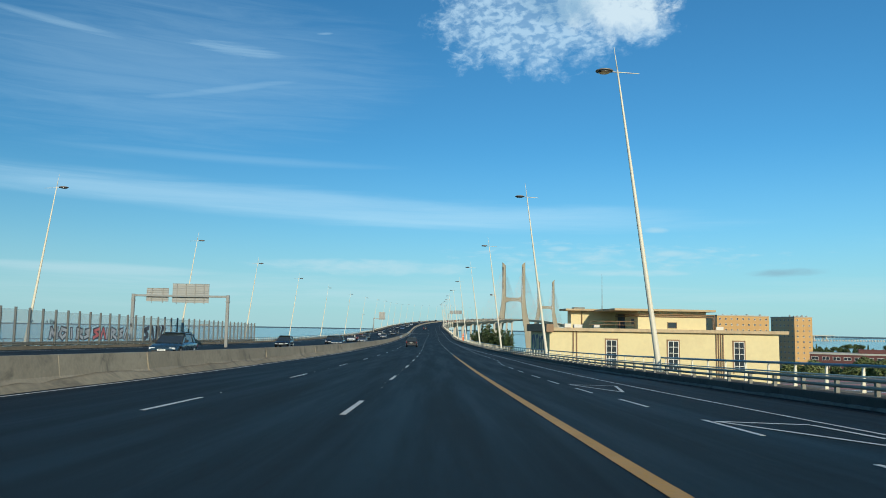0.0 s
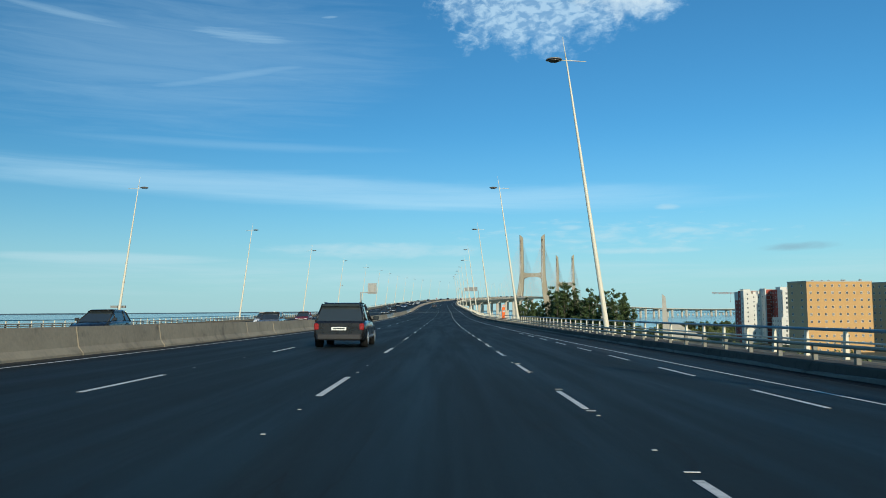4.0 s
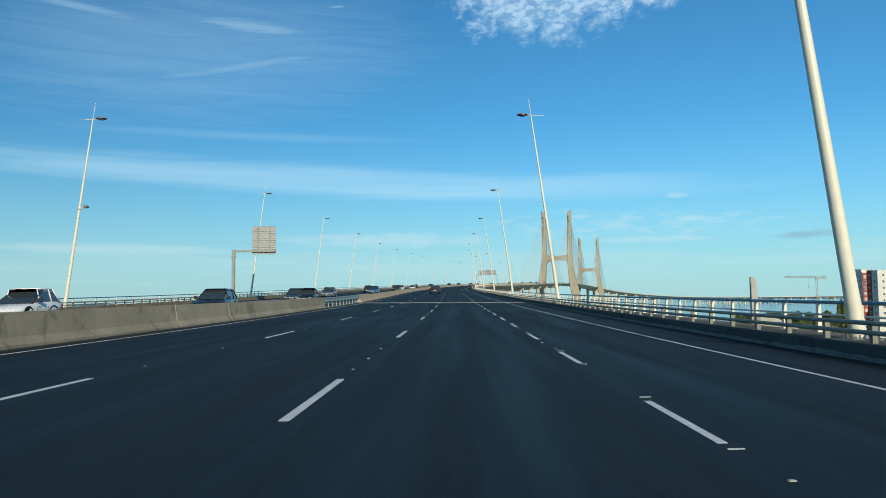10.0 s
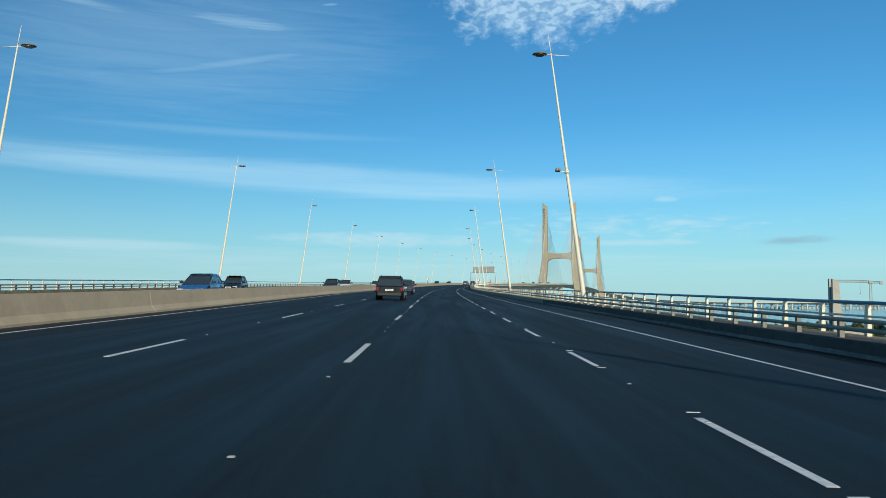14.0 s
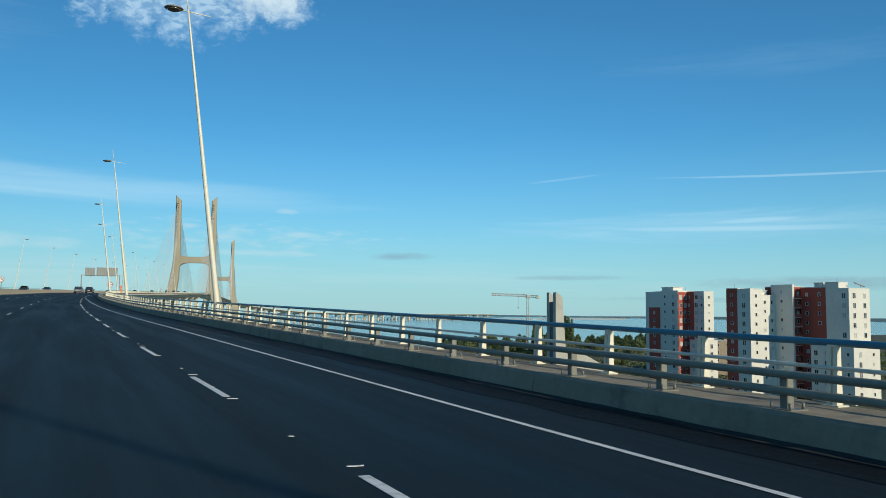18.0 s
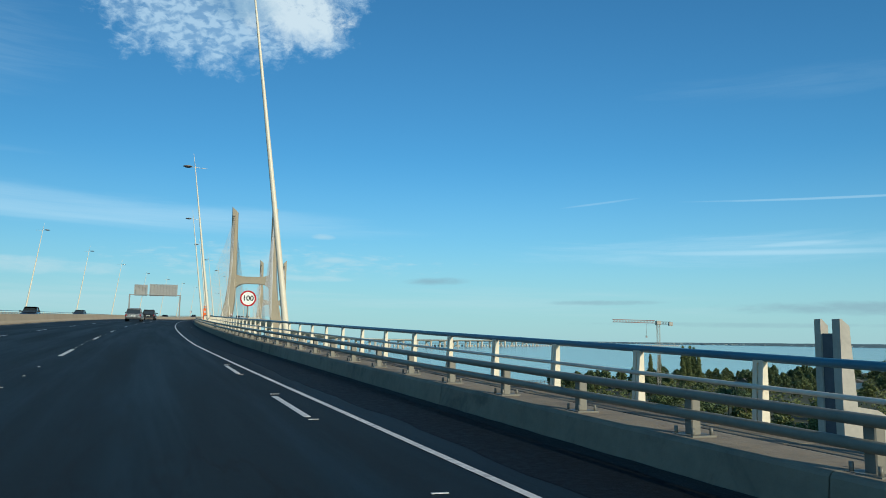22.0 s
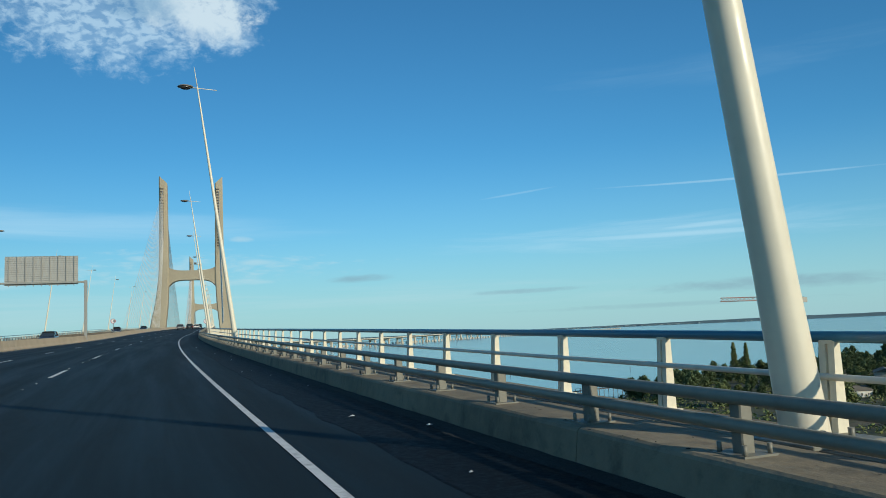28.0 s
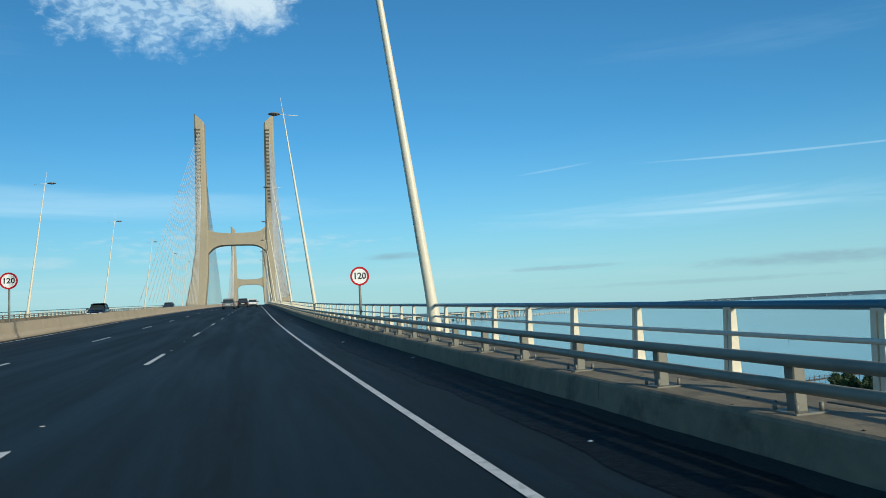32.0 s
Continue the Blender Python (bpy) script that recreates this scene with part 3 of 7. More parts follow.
def sweep(profile, s0, s1, step, closed=True, smooth=False, uv=False):
    """Runs an outline of (d, h) pairs along the road; profile is a function of s."""
    bm = bmesh.new()
    layer = bm.loops.layers.uv.new("UVMap") if uv else None
    n = max(1, int(round((s1 - s0) / step)))
    rings, info = [], {}
    for i in range(n + 1):
        s = s0 + (s1 - s0) * i / n
        ring = []
        for d, h in profile(s):
            v = bm.verts.new(at(s, d, h))
            info[v] = (d, s)
            ring.append(v)
        rings.append(ring)
    m = len(rings[0])
    for a, b in zip(rings, rings[1:]):
        for j in range(m if closed else m - 1):
            f = bm.faces.new((a[j], a[(j + 1) % m], b[(j + 1) % m], b[j]))
            f.smooth = smooth
            if uv:
                for lp in f.loops:
                    lp[layer].uv = info[lp.vert]
    if closed:
        bm.faces.new(list(reversed(rings[0])))
        bm.faces.new(rings[-1])
    return fixed(bm) if closed else bm


# ---- ground, water, distance ----
SHORE = [(-4400, 300), (-600, 330), (-120, 380), (-30, 560), (60, 760), (190, 905), (270, 958), (400, 985), (560, 1022), (730, 1056), (1100, 1150), (1700, 1320), (4400, 1900)]
shore_y = knots(SHORE)
WATER_Z = -30.0


def ground_z(x, y):
    out = shore_y(x) - y
    base = -9.0 - 17.0 * min(1.0, max(0.0, (y - 120.0) / 420.0))
    edge = min(1.0, max(-1.0, out / 40.0))
    z = (WATER_Z - 3.0) + (base - WATER_Z + 3.0) * max(0.0, edge) ** 0.6 if edge > 0 else WATER_Z - 3.0
    return z + 1.2 * noise.noise((x * 0.02, y * 0.02, 0.3)) * (1 if edge > 0.6 else 0)


def build_land():
    bm = bmesh.new()
    xs = [-4400, -2500, -1200, -600, -300] + [-200 + 25 * i for i in range(53)] + [1200, 1400, 1700, 2200, 3000, 4400]
    ys = [-2600, -1200, -500, -250, -150] + [-100 + 25 * i for i in range(52)] + [1250, 1400, 1700, 2000]
    grid = [[bm.verts.new((x, y, ground_z(x, y))) for y in ys] for x in xs]
    for a, b in zip(grid, grid[1:]):
        for j in range(len(ys) - 1):
            f = bm.faces.new((a[j], b[j], b[j + 1], a[j + 1]))
            f.smooth = True
    tagged(mesh_ob("ground", bm, SOIL), "dry grass and bare soil by the river", "ground", kind="structure")
    bm = bmesh.new()
    ring = [bm.verts.new((100 + 4700 * math.cos(6.28318 * i / 48), 600 + 4700 * math.sin(6.28318 * i / 48), WATER_Z)) for i in range(48)]
    bm.faces.new(ring)
    tagged(mesh_ob("river_water", bm, WATER), "calm pale blue river water", "water", kind="structure")
    # low hills on the far bank, the haze put into their colour
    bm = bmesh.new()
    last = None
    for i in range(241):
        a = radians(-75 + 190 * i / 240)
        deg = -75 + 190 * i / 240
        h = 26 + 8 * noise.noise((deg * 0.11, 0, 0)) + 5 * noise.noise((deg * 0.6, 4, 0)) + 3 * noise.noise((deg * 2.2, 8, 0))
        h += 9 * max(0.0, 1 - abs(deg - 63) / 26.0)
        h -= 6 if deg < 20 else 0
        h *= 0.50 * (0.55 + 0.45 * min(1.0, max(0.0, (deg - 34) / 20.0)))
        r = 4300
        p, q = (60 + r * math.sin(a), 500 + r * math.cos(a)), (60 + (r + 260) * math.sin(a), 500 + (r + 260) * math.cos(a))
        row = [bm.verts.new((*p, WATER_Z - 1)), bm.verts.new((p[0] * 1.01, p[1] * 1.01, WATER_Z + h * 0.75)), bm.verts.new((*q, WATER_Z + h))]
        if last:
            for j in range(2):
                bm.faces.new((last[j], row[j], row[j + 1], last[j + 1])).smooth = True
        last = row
    tagged(mesh_ob("backdrop", bm, HILLS), "low hills on the far bank with haze in their colour", "hills", kind="structure")


build_land()

# ---- road ----
S_END = 1600.0


def build_road():
    def top(s):
        k = KERB_D(s)
        return [(-7.85, 0.0), (LEFT_EDGE, 0.0), (-LANE, 0.0), (0.0, 0.0), (LANE, 0.0), (EDGE_D(s), 0.0), (k - 0.35, -0.01), (k + 0.05, -0.02)]
    road = tagged(mesh_ob("road", sweep(top, -58, S_END, 6.0, closed=False, uv=True), ASPHALT), "dark grey asphalt carriageway with white lane lines", "road", kind="structure")

    def far(s):
        return [(LEFT_D(s) + 0.9, 0.0), (LEFT_D(s) * 0.5 - 4.2, 0.0), (-8.75, 0.0)]
    tagged(mesh_ob("road_opposite", sweep(far, -58, S_END, 8.0, closed=False, uv=True), ASPHALT), "dark asphalt of the opposite carriageway", "road", kind="structure")

    def girder(s):
        k, l = KERB_D(s) + 1.45, LEFT_D(s) - 1.0
        c = (k + l) / 2
        w = (k - l) / 2
        return [(l, -0.06), (l, -0.5), (c - w * 0.62, -1.0), (c - w * 0.5, -2.6), (c + w * 0.5, -2.6), (c + w * 0.62, -1.0), (k, -0.5), (k, -0.06), (k - 0.2, -0.3), (l + 0.2, -0.3)]
    tagged(mesh_ob("bridge_deck", sweep(girder, -58, S_END, 8.0), PIER), "weathered pale concrete viaduct deck", "bridge deck", kind="structure")

    def onward(s):
        return [(-20.4, 0.9), (-20.4, -0.5), (-14, -2.4), (0, -2.4), (7.4, -0.5), (7.4, 0.9), (7.1, 0.9), (7.1, 0.0), (-20.1, 0.0), (-20.1, 0.9)]
    tagged(mesh_ob("bridge_deck_onward", sweep(onward, S_END, 3400, 25.0), PIER), "pale concrete deck running on across the river", "bridge deck", kind="structure")
    return road


road = build_road()


def line_strip(d, s0, s1, w=0.16, step=5.0, h=0.006):
    f = d if callable(d) else (lambda s: d)
    return sweep(lambda s: [(f(s) - w / 2, h), (f(s) + w / 2, h)], s0, s1, step, closed=False)


def build_lines():
    part("edge_line", line_strip(EDGE_D, -40, 1100, 0.08), WHITE_LINE, road, "white edge line")
    part("edge_line", line_strip(LEFT_EDGE, -40, 1100, 0.11), WHITE_LINE, road, "white edge line")
    part("edge_line", line_strip(lambda s: LEFT_D(s) + 3.3, -40, 1000, 0.17), WHITE_LINE, road, "white edge line")
    part("yellow_line", line_strip(LANE - 0.02, -40, 92, 0.19, 4.0, 0.008), YELLOW_LINE, road, "solid temporary yellow line")

    def dashes(d, stations, length, width):
        bm = bmesh.new()
        box(bm, -width / 2, width / 2, -length / 2, length / 2, 0.0, 0.004)
        me = None
        for s in stations:
            m = road_frame(s + length / 2, d(s) if callable(d) else d, 0.002)
            if me is None:
                me = part("lane_dash", bm, WHITE_LINE, road, m=m)
            else:
                share("lane_dash", me, road, m)
    dashes(0.0, [dash_s(n) for n in range(-3, 76)], 3.3, 0.10)
    dashes(-LANE, [dash_s(n) + 0.3 for n in range(-3, 76)], 3.3, 0.10)
    shift = knots([(0, -1.3), (236, -1.3), (313, -0.7), (431, 0.85), (562, 0.95)])
    dashes(LANE, [s + shift(s) for s in (dash_s(n / 2) for n in range(0, 100)) if 93 < s < 562], 2.2, 0.08)
    marks = [q for q in (n_ + shift(n_) for n_ in (dash_s(n / 2) for n in range(0, 100)) if 93 < n_ < 562)]
    bm = box(bmesh.new(), -0.06, 0.06, -0.011, 0.011, 0.0, 0.005)
    first = None
    for q in marks:
        for off, dd, turn in ((-0.22, 0.02, 0.05), (2.48, 0.05, -0.04)):
            m = road_frame(q + off, LANE + dd, 0.004, turn)
            if first is None:
                first = part("cross_mark", bm, WHITE_LINE, road, "short white setting-out mark", m)
            else:
                share("cross_mark", first, road, m)
    dashes(lambda s: float(np.interp(s, [0, 27, 33, 38, 43, 66, 76, 175], [6.2, 6.05, 5.88, 5.72, 5.67, 5.9, 6.6, 6.6])), [slip_s(n) for n in range(-9, 21)] + [170.9], 2.35, 0.08)
    dashes(-15.2, [dash_s(n) + 4 for n in range(-3, 70)], 3.3, 0.12)


slip_s = knots([(-12, -8.2), (-5, 26.77), (-4, 31.99), (-3, 36.81), (-2, 41.91), (-1, 46.77), (0, 52.75), (1, 58.24), (2, 64.16), (4, 74.27), (5, 80.37), (9, 100.7), (25, 182.0)])
dash_s = knots([(-4, -24.5), (0, 29.2), (3, 69.6), (6, 109.5), (11, 172.4), (16, 236.9), (21, 301.5), (24, 338.8), (27, 376.2), (32, 436.4), (42, 562.7), (44, 586.1), (46, 614.9), (53, 706.0), (56, 743.9), (57, 758.2), (60, 796.1), (61, 809.4), (80, 1055.0)])
build_lines()

WHITE_TUBE = paint("pale_grey_tube", (0.60, 0.585, 0.51), 0.45, grain=10, var=0.1, stain=0.25, stain_scale=2.0, stain_col=(0.25, 0.24, 0.22))

# ---- median barrier ----


def barrier_outline(d, h=0.80):
    return [(d - 0.32, 0.0), (d - 0.32, 0.09), (d - 0.19, 0.26), (d - 0.11, h), (d + 0.11, h), (d + 0.19, 0.26), (d + 0.32, 0.09), (d + 0.32, 0.0)]


MEDIAN_D = -8.3
GAPS = [(245.0, 262.0), (311.5, 333.0)]


def build_median():
    s = -36.0
    first = True
    while s < 1100:
        step = 6.0 if s < 330 else 12.0
        if s > 840:
            step = 40.0
        s1 = s + step
        hit = [g for g in GAPS if s < g[1] and s1 > g[0]]
        if not hit:
            wob = 0.02 * math.sin(s * 12.9) if s < 330 else 0.0
            bm = sweep(lambda q: barrier_outline(MEDIAN_D + wob, 0.80 if s < 330 else 0.74), s + 0.006, s1 - 0.006, 6.0)
            es = [e for e in bm.edges if len(e.link_faces) == 2 and e.calc_face_angle(0) > 0.9 and e.calc_length() < 1.0]
            bmesh.ops.bevel(bm, geom=es, offset=0.008, segments=1, affect="EDGES")
            ob = mesh_ob("concrete_barrier", bm, CONCRETE if s < 330 else BUFF)
            if s < 330:
                tagged(ob, "scuffed precast concrete median barrier block", "barrier", "median barrier blocks")
            else:
                tagged(ob, "smooth buff concrete median barrier", "barrier", "median barrier blocks")
        else:
            g = hit[0]
            if s < g[0]:
                ob = mesh_ob("concrete_barrier", sweep(lambda q: barrier_outline(MEDIAN_D), s + 0.012, g[0], 6.0), CONCRETE)
                tagged(ob, "scuffed precast concrete median barrier block", "barrier", "median barrier blocks")
            if s1 > g[1]:
                ob = mesh_ob("concrete_barrier", sweep(lambda q: barrier_outline(MEDIAN_D), g[1], s1 - 0.012, 6.0), CONCRETE if g[1] < 330 else BUFF)
                tagged(ob, "scuffed precast concrete median barrier block", "barrier", "median barrier blocks")
        s = s1
    # grit along the foot, and an uneven mortar skirt on the first stretch
    def grit(q):
        w = 0.16 + 0.10 * noise.noise((q * 0.35, 2.0, 0.0))
        return [(MEDIAN_D + 0.30, 0.005), (MEDIAN_D + 0.30, 0.03), (MEDIAN_D + 0.36 + w * 0.5, 0.014), (MEDIAN_D + 0.36 + w, 0.004)]
    tagged(mesh_ob("roadside_grit", sweep(grit, -30, 420, 1.0, closed=False), DIRT), "dark grit along the foot of the median barrier", "grit", kind="stuff")

    def skirt(q):
        f = max(0.0, min(1.0, (118.0 - q) / 25.0))
        h = f * (0.20 + 0.12 * noise.noise((q * 0.22, 7.0, 0.0)) + 0.05 * noise.noise((q * 1.1, 3.0, 0.0)))
        w = f * (0.26 + 0.12 * noise.noise((q * 0.3, 11.0, 0.0)))
        return [(MEDIAN_D + 0.20, 0.0), (MEDIAN_D + 0.24, 0.012 + h), (MEDIAN_D + 0.34, 0.012 + h * 0.75), (MEDIAN_D + 0.36 + w * 0.6, 0.012 + h * 0.22), (MEDIAN_D + 0.37 + w, 0.004)]
    tagged(mesh_ob("mortar_skirt", sweep(skirt, -30, 118, 0.8, closed=False, smooth=True), MORTAR), "uneven spilled mortar along the foot of the barrier", "mortar", kind="structure")
    # steel guard rail across each opening
    for a, b in GAPS:
        rail = thing("steel_guard_rail", frame_at(a, MEDIAN_D), "galvanised steel guard rail closing a gap in the median", "guard rail")
        inv = rail.matrix_basis.inverted()

        def beam(d, h):
            return [(d, h - 0.16), (d + 0.05, h - 0.12), (d + 0.02, h - 0.04), (d + 0.02, h + 0.04), (d + 0.05, h + 0.12), (d, h + 0.16), (d - 0.02, h + 0.12), (d - 0.02, h - 0.12)]
        for sgn, dd in ((1, 0.1), (-1, -0.14)):
            bm = sweep(lambda q: beam(MEDIAN_D + dd, 0.6), a - 0.6, b + 0.6, 3.0)
            bm.transform(inv)
            part("rail_beam", bm, ZINC, rail)
        bm = bmesh.new()
        box(bm, -0.05, 0.05, -0.035, 0.035, 0.0, 0.70, 0.006)
        post = part("rail_post", bm, ZINC, rail, m=inv @ frame_at(a + 0.8, MEDIAN_D))
        q = a + 2.8
        while q < b:
            share("rail_post", post, rail, inv @ frame_at(q, MEDIAN_D))
            q += 2.0

        def sand(u):
            w = 0.36 + 0.08 * noise.noise((u * 0.4, 4.0, 0.0)) + 0.05 * noise.noise((u * 1.7, 8.0, 0.0))
            h = 0.035 + 0.02 * noise.noise((u * 0.9, 12.0, 0.0))
            return [(MEDIAN_D - w, -0.01), (MEDIAN_D - 0.15, h), (MEDIAN_D + 0.12, h * 0.9), (MEDIAN_D + w, -0.01)]
        tagged(mesh_ob("drifted_sand", sweep(sand, a - 0.5, b + 0.5, 0.5, closed=False, smooth=True), MORTAR), "pale sand drifted under the median guard rail", "sand", kind="stuff")


build_median()

# ---- right-hand parapet: kerb, walkway, guard rail, hand rail ----
RAIL_A, RAIL_B = -30.0, 1080.0


def build_kerb():
    step = 6.0
    s = -30.0
    while s < 1080:
        w = step if s < 840 else 60.0
        s1 = min(1080, s + w)
        gap = 0.006

        def outline(q):
            k = KERB_D(q)
            r = RISE(q)
            return [(k, -0.05), (k + 0.035, 0.225 + r), (k + 0.05, 0.247 + r), (k + 0.075, 0.26 + r), (k + 0.65, 0.255 + r), (k + 0.67, 0.235 + r), (k + 0.67, -0.05)]
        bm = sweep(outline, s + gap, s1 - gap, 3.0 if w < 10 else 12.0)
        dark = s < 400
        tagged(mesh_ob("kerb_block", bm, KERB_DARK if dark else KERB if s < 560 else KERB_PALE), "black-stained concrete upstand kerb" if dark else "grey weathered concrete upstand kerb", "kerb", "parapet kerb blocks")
        s = s1

    def walk_top(q):
        k = KERB_D(q) + 0.67
        h = 0.235 + RISE(q)
        return [(k, -0.05), (k, h), (k + 0.72, h), (k + 0.76, h - 0.03), (k + 0.76, -0.55), (k + 0.66, -0.55), (k + 0.66, -0.05)]
    path = tagged(mesh_ob("walkway", sweep(walk_top, -30, 1080, 6.0), WALKWAY), "stained concrete service walkway beside the parapet", "walkway", kind="structure")
    # loose cover slabs on the walkway
    rnd = random.Random(17)
    bm = bmesh.new()
    box(bm, -0.215, 0.215, -0.49, 0.49, -0.02, 0.012, 0.005)
    first = None
    for n in range(298):
        s = 486.5 + 1.0 * n
        m = road_frame(s, KERB_D(s) + 0.93, 0.235 + RISE(s) + rnd.uniform(-0.004, 0.004), rnd.uniform(-0.008, 0.008))
        if first is None:
            first = part("cover_slab", bm, SLAB, path, "stained concrete cover slab", m)
        else:
            share("cover_slab", first, path, m)

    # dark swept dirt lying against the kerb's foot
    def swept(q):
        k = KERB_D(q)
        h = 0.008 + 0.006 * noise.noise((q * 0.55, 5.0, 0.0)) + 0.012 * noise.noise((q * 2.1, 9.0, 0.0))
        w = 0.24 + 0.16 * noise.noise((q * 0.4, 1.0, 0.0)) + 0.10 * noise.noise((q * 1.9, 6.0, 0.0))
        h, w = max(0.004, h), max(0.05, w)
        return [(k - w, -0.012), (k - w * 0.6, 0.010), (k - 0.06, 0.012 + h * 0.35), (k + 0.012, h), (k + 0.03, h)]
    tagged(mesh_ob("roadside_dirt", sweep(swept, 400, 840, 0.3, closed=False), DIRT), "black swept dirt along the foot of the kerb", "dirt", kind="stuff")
    # shade of kerb and rails, painted as a black strip on the shoulder
    def kerb_shade(q):
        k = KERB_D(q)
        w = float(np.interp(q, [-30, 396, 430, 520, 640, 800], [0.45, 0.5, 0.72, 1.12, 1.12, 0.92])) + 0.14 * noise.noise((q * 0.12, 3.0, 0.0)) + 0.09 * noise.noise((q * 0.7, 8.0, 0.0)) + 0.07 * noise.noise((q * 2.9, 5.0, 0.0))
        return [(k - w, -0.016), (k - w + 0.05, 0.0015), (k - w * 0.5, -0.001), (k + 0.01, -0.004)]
    tagged(mesh_ob("tarred_strip", sweep(kerb_shade, -30, 1000, 0.4, closed=False), KERB_SHADE), "black strip of shoulder with the shade of kerb and rails painted in", "road strip", kind="structure")
    # crumbs, dead leaves and grit that lie on the kerb and the walkway
    bm = bmesh.new()
    for n in range(2600):
        s = 560 + 250 * rnd.random()
        heap = 0.5 + 0.5 * noise.noise((s * 0.5, 21.0, 0.0))
        if rnd.random() > heap:
            continue
        d = KERB_D(s) + rnd.choice((0.10, 0.35, 0.45, 0.62, 0.70, 1.15)) + rnd.gauss(0, 0.05)
        c = at(s, d, (0.262 if d < KERB_D(s) + 0.66 else 0.25) + RISE(s))
        a, t = rnd.choice((0.006, 0.009, 0.013, 0.020)), rnd.uniform(0, 6.28)
        u, v = Vector((math.cos(t), math.sin(t), 0)) * a, Vector((-math.sin(t), math.cos(t), 0)) * a * rnd.uniform(0.4, 0.9)
        top = bm.verts.new(c + Vector((0, 0, a * rnd.uniform(0.1, 0.3))))
        ring = [bm.verts.new(c + q) for q in (u, v, -u, -v)]
        for i in range(4):
            bm.faces.new((ring[i], ring[(i + 1) % 4], top))
    tagged(mesh_ob("walkway_grit", bm, DIRT), "dark grit and dead leaves on the walkway", "grit", kind="stuff")
    # scraps of litter on the shoulder
    for n in range(70):
        s = 560 + 270 * rnd.random()
        a = rnd.choice((0.010, 0.014, 0.02, 0.03))
        bm = bmesh.new()
        pts = [bm.verts.new((a * rnd.uniform(0.6, 1.2) * math.cos(q), 1.8 * a * rnd.uniform(0.6, 1.2) * math.sin(q), a * rnd.uniform(0.1, 0.5))) for q in (0.2, 1.3, 2.4, 3.5, 4.6, 5.6)]
        tip = bm.verts.new((0, 0, a * 0.8))
        for i in range(6):
            bm.faces.new((pts[i], pts[(i + 1) % 6], tip))
        bm.faces.new(pts[::-1])
        ob = tagged(mesh_ob("litter", bm, WHITE_LINE), "scrap of pale litter on the dusty shoulder", "litter", "litter on the shoulder")
        ob.matrix_world = road_frame(s, KERB_D(s) - 0.12 - 0.9 * rnd.random() ** 1.6, 0.006, rnd.uniform(0, 6))

    def plinth(q):
        k = KERB_D(q)
        h = 0.075 + 0.035 * noise.noise((q * 0.35, 2.0, 0.0)) + 0.022 * noise.noise((q * 2.3, 6.0, 0.0))
        return [(k - 0.03, -0.05), (k - 0.018, h * 0.82), (k + 0.012 + h * 0.1, h), (k + 0.03, -0.05)]
    tagged(mesh_ob("kerb_plinth", sweep(plinth, -30, 400, 0.4), PLINTH), "pale worn foot of the parapet kerb", "kerb", kind="structure")

    def left_edge(q):
        k = LEFT_D(q)
        h = float(np.interp(q, [300, 360], [0.26, 0.41]))
        return [(k + 0.95, -0.03), (k + 0.92, h), (k + 0.3, h), (k + 0.2, h - 0.02), (k - 0.9, h - 0.02), (k - 1.0, h - 0.05), (k - 1.0, -0.03)]
    tagged(mesh_ob("walkway_opposite", sweep(left_edge, -30, 1080, 8.0), WALKWAY), "concrete edge of the opposite carriageway", "walkway", kind="structure")


